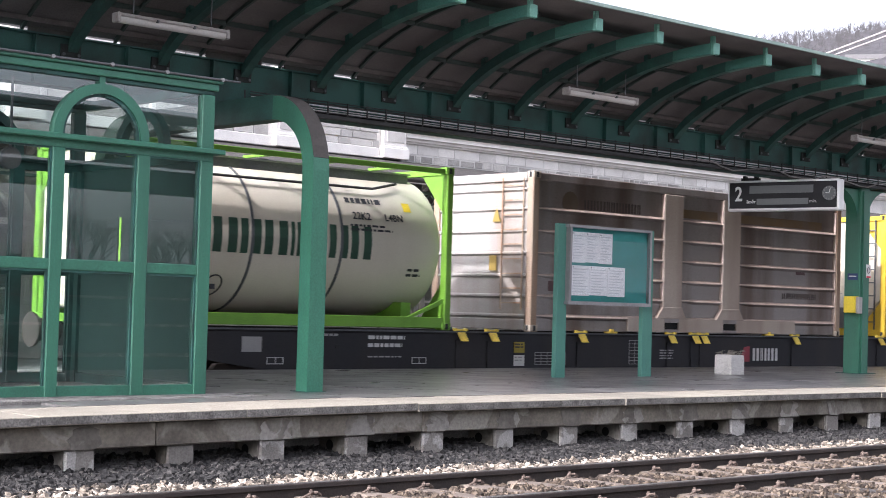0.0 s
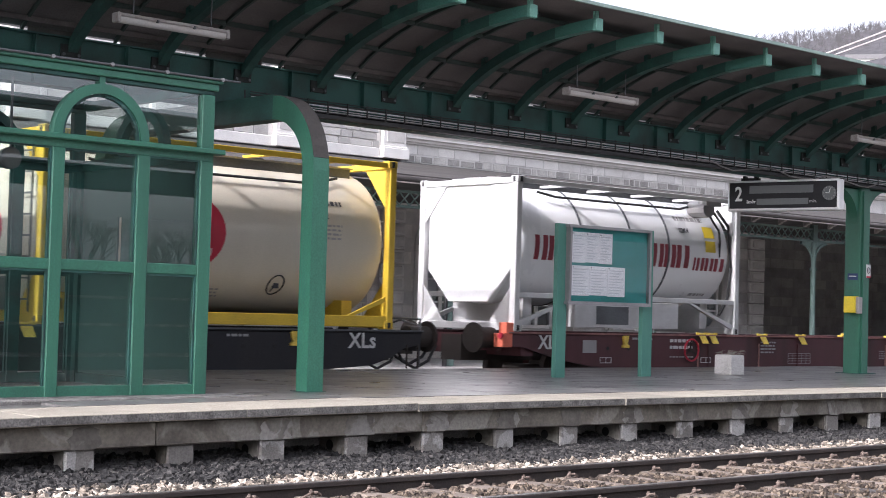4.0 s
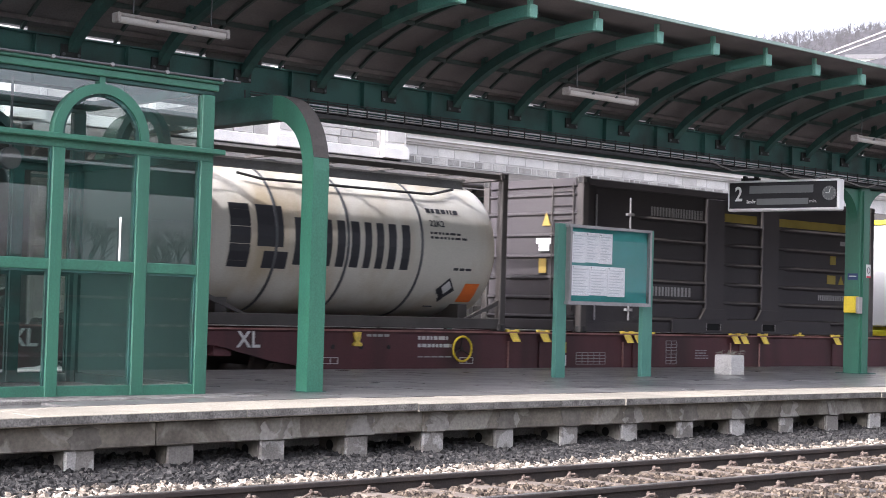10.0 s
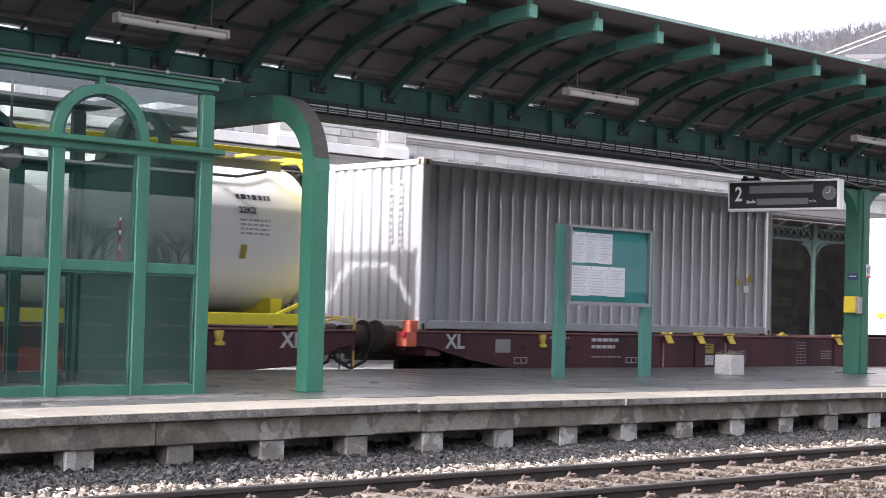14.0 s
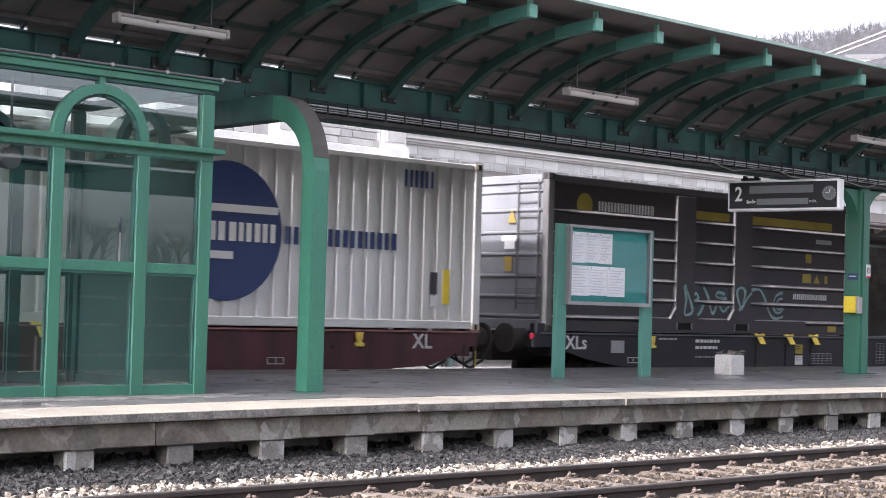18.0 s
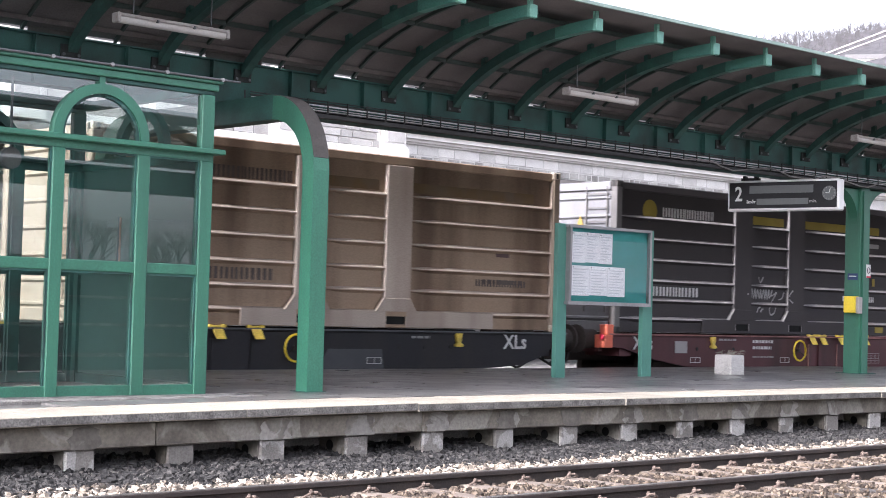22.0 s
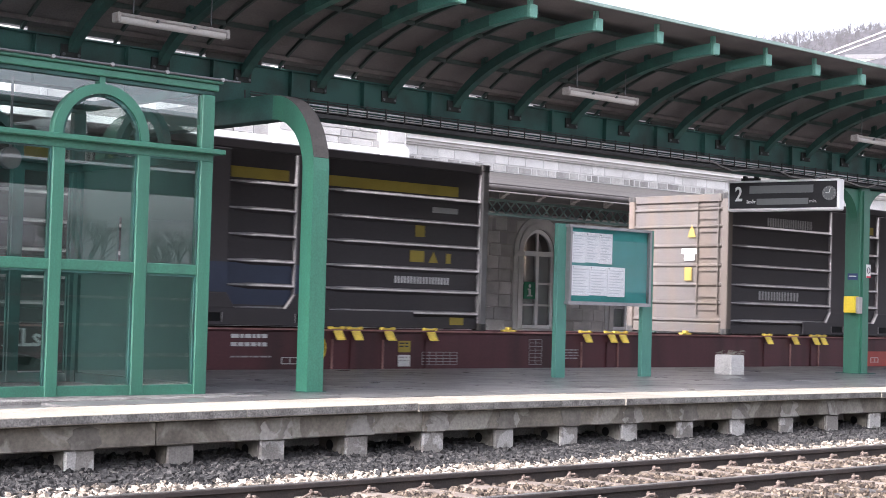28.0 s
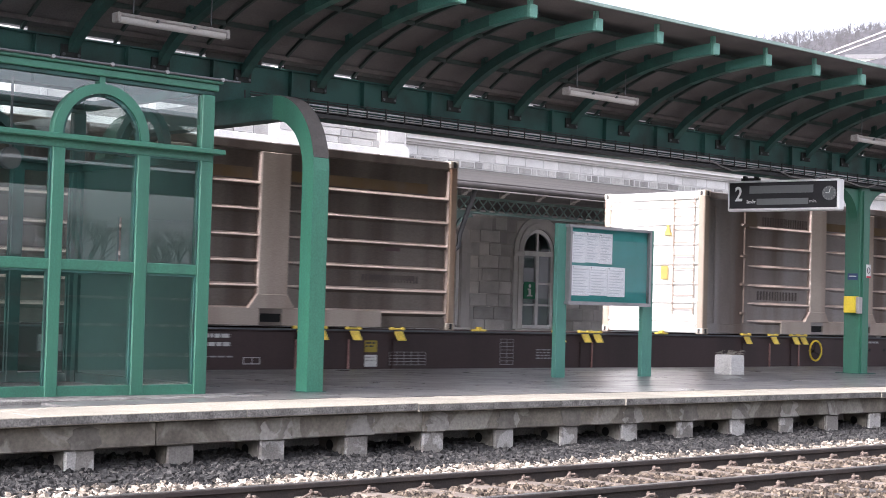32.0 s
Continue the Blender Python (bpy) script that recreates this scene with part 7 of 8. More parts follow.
corrugated_container(105.74, "off-white corrugated box container with navy round emblem", OFFWHITE, OFFWHITE, marks_navy, L=9.16, z1=3.84, pitch=0.29)
graffiti_box = bulk_container(116.45, "black ribbed bulk container with pale turquoise graffiti", CONT_BLACK, CONT_GREY, FRAME_GREY, "black", seed=9, L=9.1)
bulk_container(131.95, "weathered tan ribbed bulk container with bleached end", CONT_TAN, CONT_PALE, CONT_PALE, "brown", CAST_PALE, hinged=True, seed=10, L=9.02)
tag_box = bulk_container(142.43, "black ribbed bulk container with a pale sprayed scribble", CONT_BLACK, CONT_GREY, FRAME_GREY, "black", seed=11, L=9.1)
bulk_container(157.82, "black ribbed bulk container with a tan end", CONT_BLACK, END_TAN, POST_TAN, "pale_end", hinged=True, seed=12, L=9.13)
blue_box = bulk_container(168.42, "black ribbed bulk container with a blue repainted patch", CONT_BLACK, CONT_GREY, FRAME_GREY, "black", seed=13, L=9.08)
bulk_container(183.82, "black ribbed bulk container with a bleached end", CONT_BLACK, END_TAN, POST_TAN, "pale_end", seed=14, L=9.06)
bulk_container(194.46, "sooty brown ribbed bulk container with cream posts", CONT_SOOT, END_PALE, RUST_EDGE, "brown", CAST_PALE, seed=15, L=9.03)
bulk_container(209.8, "brown ribbed bulk container with a bleached white end", CONT_BROWN, OFFWHITE, CONT_PALE, "brown", CAST_PALE, hinged=True, seed=16, L=9.1)



# sprayed lines on two black containers
def flowing(line, steps=5):
    """A line of points rounded into a smooth stroke."""
    pts = [Vector(p) for p in line]
    out = []
    for k in range(len(pts) - 1):
        p0, p1, p2, p3 = pts[max(k - 1, 0)], pts[k], pts[k + 1], pts[min(k + 2, len(pts) - 1)]
        for i in range(steps):
            u = i / steps
            out.append(0.5 * (2 * p1 + (p2 - p0) * u + (2 * p0 - 5 * p1 + 4 * p2 - p3) * u * u + (3 * p1 - p0 - 3 * p2 + p3) * u ** 3))
    return out + [pts[-1]]


def sprayed(c, strokes, w, material, label, lift=0.0):
    """Painted strokes, each a thin ribbon that lies on the uprights and, between them, on the recessed panels."""
    bm = bmesh.new()
    for n, raw in enumerate(strokes):
        line = flowing(raw)
        prev = None
        for k, (a, b) in enumerate(line):
            p, q = line[min(k + 1, len(line) - 1)], line[max(k - 1, 0)]
            o = Vector((-(p[1] - q[1]), p[0] - q[0])).normalized() * w * (0.8 + 0.2 * math.sin(1.7 * n + 0.5 * k))
            proud = 3.43 < a < 3.98 or 5.16 < a < 5.71
            y = (-0.0055 if proud else 0.073) - lift - 0.0002 * n + 0.00001 * k
            pair = (bm.verts.new((a + o.x, y, b + o.y)), bm.verts.new((a - o.x, y, b - o.y)), proud)
            if prev and prev[2] == proud:
                bm.faces.new((prev[0], prev[1], pair[1], pair[0]))
            prev = pair
    part("graffiti", bm, material, c, label)


halo = [[(3.64, 1.96), (3.69, 2.08)], [(3.97, 1.97), (4.2, 1.98)], [(4.31, 1.98), (4.44, 1.88)], [(4.7, 1.93), (5.05, 1.95)], [(5.22, 2.02), (5.55, 2.04)],
        [(5.62, 1.99), (5.8, 2.06), (6.07, 2.09), (6.21, 2.01), (6.29, 1.83)], [(4.1, 1.74), (4.15, 1.6), (4.26, 1.7)], [(4.84, 1.7), (4.98, 1.62), (5.08, 1.72)]]
scrawl = [[(3.65, 2.03), (3.71, 1.78), (3.68, 1.5), (3.9, 1.57), (3.75, 1.9), (3.67, 2.04)], [(4.0, 1.84), (4.1, 1.9), (4.16, 1.79), (4.0, 1.75)],
          [(3.99, 1.69), (4.15, 1.49), (4.34, 1.71)], [(4.31, 2.02), (4.44, 1.86), (4.51, 1.68), (4.6, 1.52), (4.72, 1.7)],
          [(4.96, 1.9), (4.74, 1.93), (4.72, 1.84), (5.02, 1.82)], [(4.79, 1.71), (4.92, 1.57), (5.13, 1.72)],
          [(5.37, 1.62), (5.25, 1.85), (5.24, 1.98), (5.36, 2.04), (5.48, 1.98), (5.46, 1.83), (5.39, 1.63)], [(5.29, 1.62), (5.37, 1.64), (5.58, 1.86), (5.77, 1.99), (5.97, 2.03), (6.11, 1.98), (6.25, 1.8), (6.33, 1.64), (6.46, 1.5), (6.61, 1.46), (6.82, 1.51)], [(6.8, 1.98), (6.6, 1.92), (6.5, 1.75), (6.56, 1.61), (6.71, 1.58), (6.83, 1.68)], [(6.79, 1.86), (6.67, 1.84), (6.6, 1.73), (6.68, 1.64), (6.78, 1.7)]]
sprayed(graffiti_box, halo, 0.085, DEC_TEAL_THIN, "thin turquoise overspray")
sprayed(graffiti_box, scrawl, 0.033, DEC_TEAL, "pale turquoise sprayed scrawl and loops", 0.002)
scribble = [[(4.04, 1.85), (4.06, 2.03), (4.12, 1.85), (4.16, 2.03), (4.2, 1.84), (4.24, 2.02), (4.31, 1.85), (4.34, 2.03), (4.38, 1.85), (4.44, 2.03), (4.48, 1.84), (4.52, 2.03), (4.56, 1.84), (4.61, 2.04), (4.63, 1.86), (4.72, 2.04), (4.68, 1.92), (4.76, 1.93), (4.86, 1.98), (4.78, 1.88), (4.67, 1.75)], [(4.67, 1.72), (4.64, 1.62), (4.69, 1.54), (4.79, 1.57), (4.84, 1.67), (4.82, 1.74)], [(4.27, 2.27), (4.33, 2.16), (4.42, 2.27)], [(4.23, 1.57), (4.29, 1.66), (4.35, 1.68)], [(4.35, 1.58), (4.39, 1.63), (4.44, 1.65)], [(5.3, 2.03), (5.16, 1.88), (5.31, 1.78)], [(4.93, 1.84), (5.04, 1.87), (5.11, 1.99)], [(3.82, 1.92), (3.86, 1.925)]]
sprayed(tag_box, scribble, 0.019, DEC_GREY, "pale grey sprayed scribble")
bm = boxes((3.1, 3.42, 0.07, 0.074, 1.46, 2.06), (3.445, 3.965, -0.001, 0.003, 1.63, 2.06), (3.99, 5.15, 0.07, 0.074, 1.46, 2.06), (5.175, 5.695, -0.001, 0.003, 1.63, 2.06))
part("repainted_patch", bm, NAVY_PATCH, blue_box, "navy repainted patch")

# ---- fittings of the platform ----
# fluorescent lamps under the canopy
TUBE = mat("lamp_cover_plastic", (0.52, 0.5, 0.48), 0.4, vary=0.08, stain=0.4, stain_colour=(0.45, 0.4, 0.36))
for x in (8.345, 14.985, 21.565, 28.215, 34.815):
    lamp = thing("ceiling_lamp", "dusty fluorescent strip lamp hung under the canopy", "lamp", "platform strip lamps", at=(x, 14.2, 4.33))
    tray = part("lamp_tray", bevelled(boxes((0.0, 1.36, -0.065, 0.065, 0.012, 0.05)), 0.012), LAMP_CASE, lamp)
    bm = bmesh.new()
    cyl(bm, (0.03, 0, -0.005), (1.33, 0, -0.005), 0.046, 14)
    part("lamp_cover", bm, TUBE, lamp, "cloudy plastic lamp cover", smooth=True)
    for q in (0.0, 1.33):
        part("end_cap", bevelled(boxes((q - 0.005, q + 0.035, -0.068, 0.068, -0.05, 0.055)), 0.012), LAMP_CASE, tray)
    for q in (0.2, 1.15):
        part("hanger", boxes((q, q + 0.012, -0.006, 0.006, 0.07, 0.36)), STEEL_DARK, tray)
    for q in (0.45, 0.9):
        part("clip", boxes((q, q + 0.02, -0.079, 0.079, 0.0, 0.03)), STEEL_DARK, tray)

# departure display hung under the beam
disp = thing("departure_display", "black hanging departure display with white rim and clock", "display")
disp.matrix_basis = Matrix.Translation((21.39, 15.36, 3.2)) @ Matrix.Rotation(radians(-78.6), 4, "Z")
# its own x runs from the far end to the near end
part("casing", bevelled(boxes((-0.965, 0.965, -0.10, 0.10, 0.0, 0.50)), 0.02), WHITE, disp, "white rounded casing")
part("face", boxes((-0.925, 0.925, -0.1060, -0.1005, 0.045, 0.465)), BLACK, disp, "black display face")
SCREEN = mat("grey_display_window", (0.15, 0.16, 0.16), 0.4, vary=0.05, stain=0.1)
part("display_window", boxes((-0.57, 0.53, -0.1110, -0.1065, 0.285, 0.41)), SCREEN, disp)
part("display_window", boxes((-0.44, 0.45, -0.1110, -0.1065, 0.10, 0.20)), SCREEN, disp)
letters("2", 0.36, WHITE, disp, Matrix.Translation((-0.76, -0.1090, 0.27)) @ FRONT @ Matrix.Diagonal((0.75, 0.92, 1, 1)), name="platform_number")
letters("Směr", 0.072, WHITE, disp, Matrix.Translation((-0.54, -0.1090, 0.15)) @ FRONT, name="lettering")
letters("min.", 0.075, DEC_GREY, disp, Matrix.Translation((0.53, -0.1090, 0.15)) @ FRONT, name="lettering")
bm = bmesh.new()
cyl(bm, (0.8, -0.1070, 0.27), (0.8, -0.1180, 0.27), 0.115, 28)
clock = part("clock_face", bm, SCREEN, disp, "round grey clock face", smooth=True)
for k in range(12):
    a = k * math.pi / 6
    x, z = 0.8 + 0.095 * math.cos(a), 0.27 + 0.095 * math.sin(a)
    part("hour_mark", boxes((x - 0.008, x + 0.008, -0.1210, -0.1185, z - 0.008, z + 0.008)), DEC_GREY, clock)
for a, ln in ((175, 0.06), (75, 0.085)):
    bm = bmesh.new()
    sweep(bm, [(0.8, -0.1210, 0.27), (0.8 + ln * math.cos(radians(a)), -0.1210, 0.27 + ln * math.sin(radians(a)))], 0.005, 6)
    part("clock_pointer", bm, WHITE, clock)
for x in (-0.5, 0.5):
    part("hanger_rod", boxes((x - 0.02, x + 0.02, -0.02, 0.02, 0.5, 0.56)), STEEL_DARK, disp)
part("hanger_bracket", boxes((-0.75, -0.45, -0.05, 0.05, 0.5, 0.545), (-0.72, -0.68, -0.05, 0.05, 0.545, 0.58), (-0.52, -0.48, -0.05, 0.05, 0.545, 0.58)), BLACK, disp)

# concrete block with weeds
blk = thing("planter_block", "rough pale concrete planter block with dry weeds", "planter")
part("block", bevelled(boxes((20.42, 20.77, 15.62, 15.96, 0.548, 0.87)), 0.025, 2), CONC_BLOCK, blk)
WEED = mat("dry_weed", (0.27, 0.25, 0.2), 0.8, vary=0.3)
r3 = random.Random(8)
for k in range(26):
    a, b = 20.5 + r3.random() * 0.24, 15.68 + r3.random() * 0.22
    bm = bmesh.new()
    dx, dy, hz = r3.uniform(-0.1, 0.14), r3.uniform(-0.08, 0.08), r3.uniform(0.02, 0.08)
    sweep(bm, [(a, b, 0.86), (a + dx * 0.5, b + dy * 0.4, 0.87 + hz), (a + dx * 1.5, b + dy, 0.87 + hz * 0.8)], 0.004, 4)
    part("weed_stalk", bm, WEED, blk)

# column: shaft, brackets, box and small notices
part("column_shaft", bevelled(boxes((23.79, 24.07, 15.5, 15.81, 0.55, 3.756)), 0.008), GREEN, column)
part("column_web", boxes((23.84, 24.02, 15.47, 15.4985, 0.56, 3.7)), GREEN, column)
part("column_foot", bevelled(boxes((23.68, 24.18, 15.4, 15.9, 0.545, 0.57)), 0.006), GREEN_SOOT_DIM, column)
for sx, x in ((-1, 23.79), (1, 24.07)):
    bm = bmesh.new()
    curve = [(x + sx * (0.6 - 0.6 * math.cos(radians(a))), 3.135 + 0.6 * math.sin(radians(a))) for a in range(0, 91, 9)]
    plate(bm, [(x, 3.735)] + curve, "y", 15.56, 15.74)
    part("column_bracket", bm, GREEN, column)
box = thing("ticket_validator", "yellow ticket stamping box on the column", "ticket validator")
part("front_cover", bevelled(boxes((23.66, 23.788, 15.50, 15.74, 1.6, 1.885)), 0.015), YELLOW, box, "bright yellow cover")
part("back_case", bevelled(boxes((23.665, 23.80, 15.44, 15.497, 1.585, 1.875)), 0.012), LAMP_CASE, box, "pale grey case")
nt = thing("column_notice", "small dark blue notice on the column", "notice")
part("notice_plate", boxes((23.782, 23.789, 15.54, 15.74, 2.17, 2.28)), DEC_BLUE, nt)
part("notice_line", boxes((23.779, 23.7815, 15.57, 15.71, 2.225, 2.24)), DEC_WHITE, nt)
nt = thing("column_sticker", "small white sticker with a red edge", "sticker")
part("sticker_plate", boxes((23.93, 24.06, 15.463, 15.469, 2.21, 2.44)), DEC_WHITE, nt)
part("sticker_edge", boxes((23.93, 24.06, 15.460, 15.4625, 2.21, 2.24)), DEC_RED, nt)
bm = bmesh.new()
sweep(bm, [(23.995 + 0.04 * math.cos(a * math.pi / 8), 15.46, 2.34 + 0.05 * math.sin(a * math.pi / 8)) for a in range(16)], 0.006, 5, closed=True)
part("sticker_ring", bm, DEC_BLACK, nt)

# notice board: case, panes, papers
CASE_ALU = mat("dull_aluminium_frame", (0.3, 0.29, 0.29), 0.45, 0.4, scale=10, vary=0.12, stain=0.4)
GLASS_CLEAR = glass_mat("clear_glass", (0.99, 0.995, 0.995), 1.5)
NB_BACK = mat("teal_felt_back", (0.04, 0.26, 0.245), 0.8, scale=5, vary=0.1, stain=0.3)
PAPER = mat("white_timetable_paper", (0.89, 0.9, 0.91), 0.8, vary=0.04, stain=0.12)
PRINT = mat("grey_print", (0.7, 0.72, 0.75), 0.8, vary=0.1)
felt = part("back_panel", boxes((16.44, 18.13, 15.45, 15.478, 1.61, 2.68)), NB_BACK, board, "teal felt back")
part("case_frame", boxes((16.40, 18.17, 15.39, 15.479, 2.672, 2.712)), CASE_ALU, board, "grey metal rail")
part("case_frame", boxes((16.40, 18.17, 15.39, 15.479, 1.585, 1.635)), CASE_ALU, board, "grey metal rail")
part("case_frame", boxes((16.42, 16.455, 15.39, 15.479, 1.636, 2.671)), CASE_ALU, board, "grey metal rail")
part("case_frame", boxes((18.13, 18.17, 15.39, 15.479, 1.636, 2.671)), CASE_ALU, board, "grey metal rail")
part("front_pane", boxes((16.445, 18.125, 15.398, 15.403, 1.64, 2.668)), GLASS_CLEAR, board).visible_shadow = False
for x0, x1, z0, z2, n in ((16.50, 17.354, 2.18, 2.615, 3), (16.50, 17.64, 1.715, 2.14, 3)):
    for k in range(n):
        a, b = x0 + (x1 - x0) * k / n, x0 + (x1 - x0) * (k + 1) / n - 0.004
        part("paper_sheet", boxes((a, b, 15.441, 15.447, z0 + 0.01 * (k % 2), z2)), PAPER, felt, "white timetable sheet")
        pb = bmesh.new()
        for q in range(9):
            quad_box(pb, a + 0.03, b - 0.03 - 0.05 * ((q * 7) % 3), 15.4385, 15.4405, z2 - 0.06 - q * 0.04, z2 - 0.045 - q * 0.04)
        part("print_block", pb, PRINT, felt)
        part("pin", boxes((a + 0.02, a + 0.035, 15.436, 15.44, z2 - 0.03, z2 - 0.015)), BLACK, felt)
for z in (2.1, 2.16, 2.22):
    part("lock", boxes((18.2, 18.23, 15.468, 15.479, z, z + 0.03)), BLACK, board)

# conduit along the shelter's head, with clips
conduit = thing("conduit", "grey steel conduit with round clips on the shelter", "conduit", kind="structure")
bm = bmesh.new()
cyl(bm, (5.0, 13.34, 3.702), (9.3, 13.34, 3.702), 0.012, 8)
part("pipe", bm, STEEL_DARK, conduit, smooth=True)
for x in (5.94, 6.57, 7.196, 7.82, 8.43, 9.08):
    bm = bmesh.new()
    cyl(bm, (x, 13.318, 3.702), (x, 13.36, 3.702), 0.02, 10)
    part("clip", bm, STEEL, conduit, smooth=True)

# beam fittings: stiffeners, bolted cleats
CLEAT = mat("soot_caked_cleat", (0.022, 0.026, 0.025), 0.8, scale=12, vary=0.25, stain=0.5)
for k in range(-12, 30):
    x = 13.125 + 1.1325 * k
    part("beam_stiffener", boxes((x - 0.45, x - 0.43, YB - 0.17, YB - 0.101, BEAM_Z0, BEAM_Z1)), GREEN_SOOT_DIM, canopy)
    part("cleat", boxes((x - 0.12, x + 0.12, YB - 0.125, YB - 0.101, 4.08, 4.22)), CLEAT, canopy)
    for q in (-0.09, 0.09):
        bm = bmesh.new()
        cyl(bm, (x + q, YB - 0.14, 4.11), (x + q, YB - 0.12, 4.11), 0.018, 6)
        part("bolt", bm, STEEL_DARK, canopy)
    # struts between rib and roof sheet
    for u in (0.3, 0.62):
        y, z = rib_curve(u)
        part("strut", boxes((x - 0.03, x + 0.03, YB - y - 0.035, YB - y + 0.035, z + 0.1, z + 0.31)), GREEN_SOOT_DIM, canopy)
    # flashing over the beam, open in part of each bay
    part("flashing", boxes((x - 0.5, x + rng.uniform(0.12, 0.3), YB - 0.09, YB - 0.075, BEAM_Z1 + 0.018, 4.36 + rng.uniform(0.0, 0.03))), SOOT, canopy)
# seams of the roof sheet
for k in range(-6, 22):
    bm = bmesh.new()
    x = 13.7 + 1.1325 * k
    lo = [(YB - roof_curve(i / 8 * 0.8)[0], roof_curve(i / 8 * 0.8)[1] - 0.045) for i in range(9)]
    band(bm, lo, [(y, z + 0.04) for y, z in lo], "x", x - 0.017, x + 0.017)
    part("sheet_bar", bm, ROOF_BAR, canopy)
bm = bmesh.new()
sweep(bm, [(18.8 + 0.25 * k, YB - 0.27, 3.82 + 0.05 * math.sin(k * 0.9) - 0.01 * (k % 3)) for k in range(22)], 0.012, 6)
part("loose_cable", bm, STEEL, canopy, "sagging grey cable", smooth=True)

# ---- paving slabs ----
PAVE = [mesh_of("paving_slab", boxes((0.003, 0.997, 0.003, 0.522, -0.03, 0.0)), PAVING)]
for i in range(7, 27):
    for j in range(11):
        x = i + 0.5 * (j % 2)
        share("paving_slab", PAVE[0], platform, (x, 12.435 + 0.525 * j, PLAT_Z + dip(x + 0.5) + 0.002 + rng.uniform(-0.0015, 0.0015)), rot=(0, -0.009 if x < 9.5 else 0, 0))

# ---- track bed ----
bm = bmesh.new()
plate(bm, [(6.5, -0.16), (7.2, -0.13), (8.6, -0.12), (9.0, -0.15), (9.2, -0.15), (9.6, -0.125), (10.1, -0.125), (10.5, -0.15), (10.66, -0.13), (10.75, -0.055), (11.1, -0.01), (11.6, 0.04), (12.02, 0.12), (12.02, -0.2), (6.5, -0.2)], "x", -20, 60)
solo("ballast_bed", bm, BALLAST, "grey ballast bed under the near track", "ballast", kind="structure")
slp = bmesh.new()
plate(slp, [(-0.16, -0.30), (0.16, -0.30), (0.14, -0.14), (0.10, -0.105), (-0.10, -0.105), (-0.14, -0.14)], "y", 8.55, 11.12)
SLP = mesh_of("sleeper", bevelled(slp, 0.01), SLEEPER)
CLIP_RUST = mat("dusty_rusty_clip", (0.14, 0.105, 0.085), 0.85, vary=0.25, stain=0.6)
clip_bm = bmesh.new()
for sy in (-1, 1):
    sweep(clip_bm, [(-0.07, sy * 0.075, 0.0), (-0.075, sy * 0.14, 0.03), (-0.03, sy * 0.15, 0.055), (0.0, sy * 0.09, 0.045), (0.03, sy * 0.15, 0.055), (0.075, sy * 0.14, 0.03), (0.07, sy * 0.075, 0.0)], 0.012, 6)
    cyl(clip_bm, (0, sy * 0.11, -0.02), (0, sy * 0.11, 0.075), 0.012, 6)
    cyl(clip_bm, (0, sy * 0.11, 0.045), (0, sy * 0.11, 0.062), 0.021, 6)
quad_box(clip_bm, -0.09, 0.09, -0.17, 0.17, -0.02, -0.004)
CLIP = mesh_of("rail_clip", clip_bm, CLIP_RUST)
for k in range(-8, 40):
    x = 6.9 + 0.62 * k
    sl = thing("sleeper", "concrete sleeper with rusty rail clips in ballast", "sleeper", "sleepers of the near track", at=(x, 0, 0))
    share("sleeper_body", SLP, sl, (0, 0, 0))
    for y in RAIL_Y:
        share("rail_clip", CLIP, sl, (0, y, -0.118), "rusty spring clip")


def scatter(name, label, material, n, area, height, size, seed, keep=None):
    """Many small angular stones, joined."""
    r = np.random.RandomState(seed)
    x = r.uniform(area[0], area[1], n)
    y = r.uniform(area[2], area[3], n)
    if keep is not None:
        ok = keep(x, y, r)
        x, y = x[ok], y[ok]
    n = len(x)
    base = np.array([(-1, -1, -1), (1, -1, -1), (1, 1, -1), (-1, 1, -1), (-1, -1, 1), (1, -1, 1), (1, 1, 1), (-1, 1, 1)], float)
    v = base[None] * (1 + r.uniform(-0.45, 0.25, (n, 8, 3)))
    s = r.uniform(size[0], size[1], (n, 1, 1)) * r.uniform(0.6, 1.15, (n, 1, 3))
    v = v * s * 0.5
    a, b = r.uniform(0, 6.28, n), r.uniform(-0.9, 0.9, n)
    ca, sa, cb, sb = np.cos(a), np.sin(a), np.cos(b), np.sin(b)
    vx, vy, vz = v[..., 0], v[..., 1], v[..., 2]
    vx, vz = vx * cb[:, None] - vz * sb[:, None], vx * sb[:, None] + vz * cb[:, None]
    vx, vy = vx * ca[:, None] - vy * sa[:, None], vx * sa[:, None] + vy * ca[:, None]
    z = height(x, y) + r.uniform(-0.01, 0.025, n)
    pts = np.stack([vx + x[:, None], vy + y[:, None], vz + z[:, None]], -1).reshape(-1, 3)
    quads = np.array([(0, 3, 2, 1), (4, 5, 6, 7), (0, 1, 5, 4), (1, 2, 6, 5), (2, 3, 7, 6), (3, 0, 4, 7)])
    faces = (quads[None] + 8 * np.arange(n)[:, None, None]).reshape(-1, 4)
    me = bpy.data.meshes.new(name)
    me.from_pydata(pts.tolist(), [], faces.tolist())
    me.materials.append(material)
    return tagged(new(name, me), label, "ballast", kind="stuff")


def bed(x, y):
    return np.interp(y, [6.5, 7.2, 8.6, 9.0, 9.2, 9.6, 10.1, 10.5, 10.66, 10.75, 11.1, 11.6, 12.02], [-0.16, -0.13, -0.12, -0.15, -0.15, -0.125, -0.125, -0.15, -0.13, -0.055, -0.01, 0.04, 0.12])


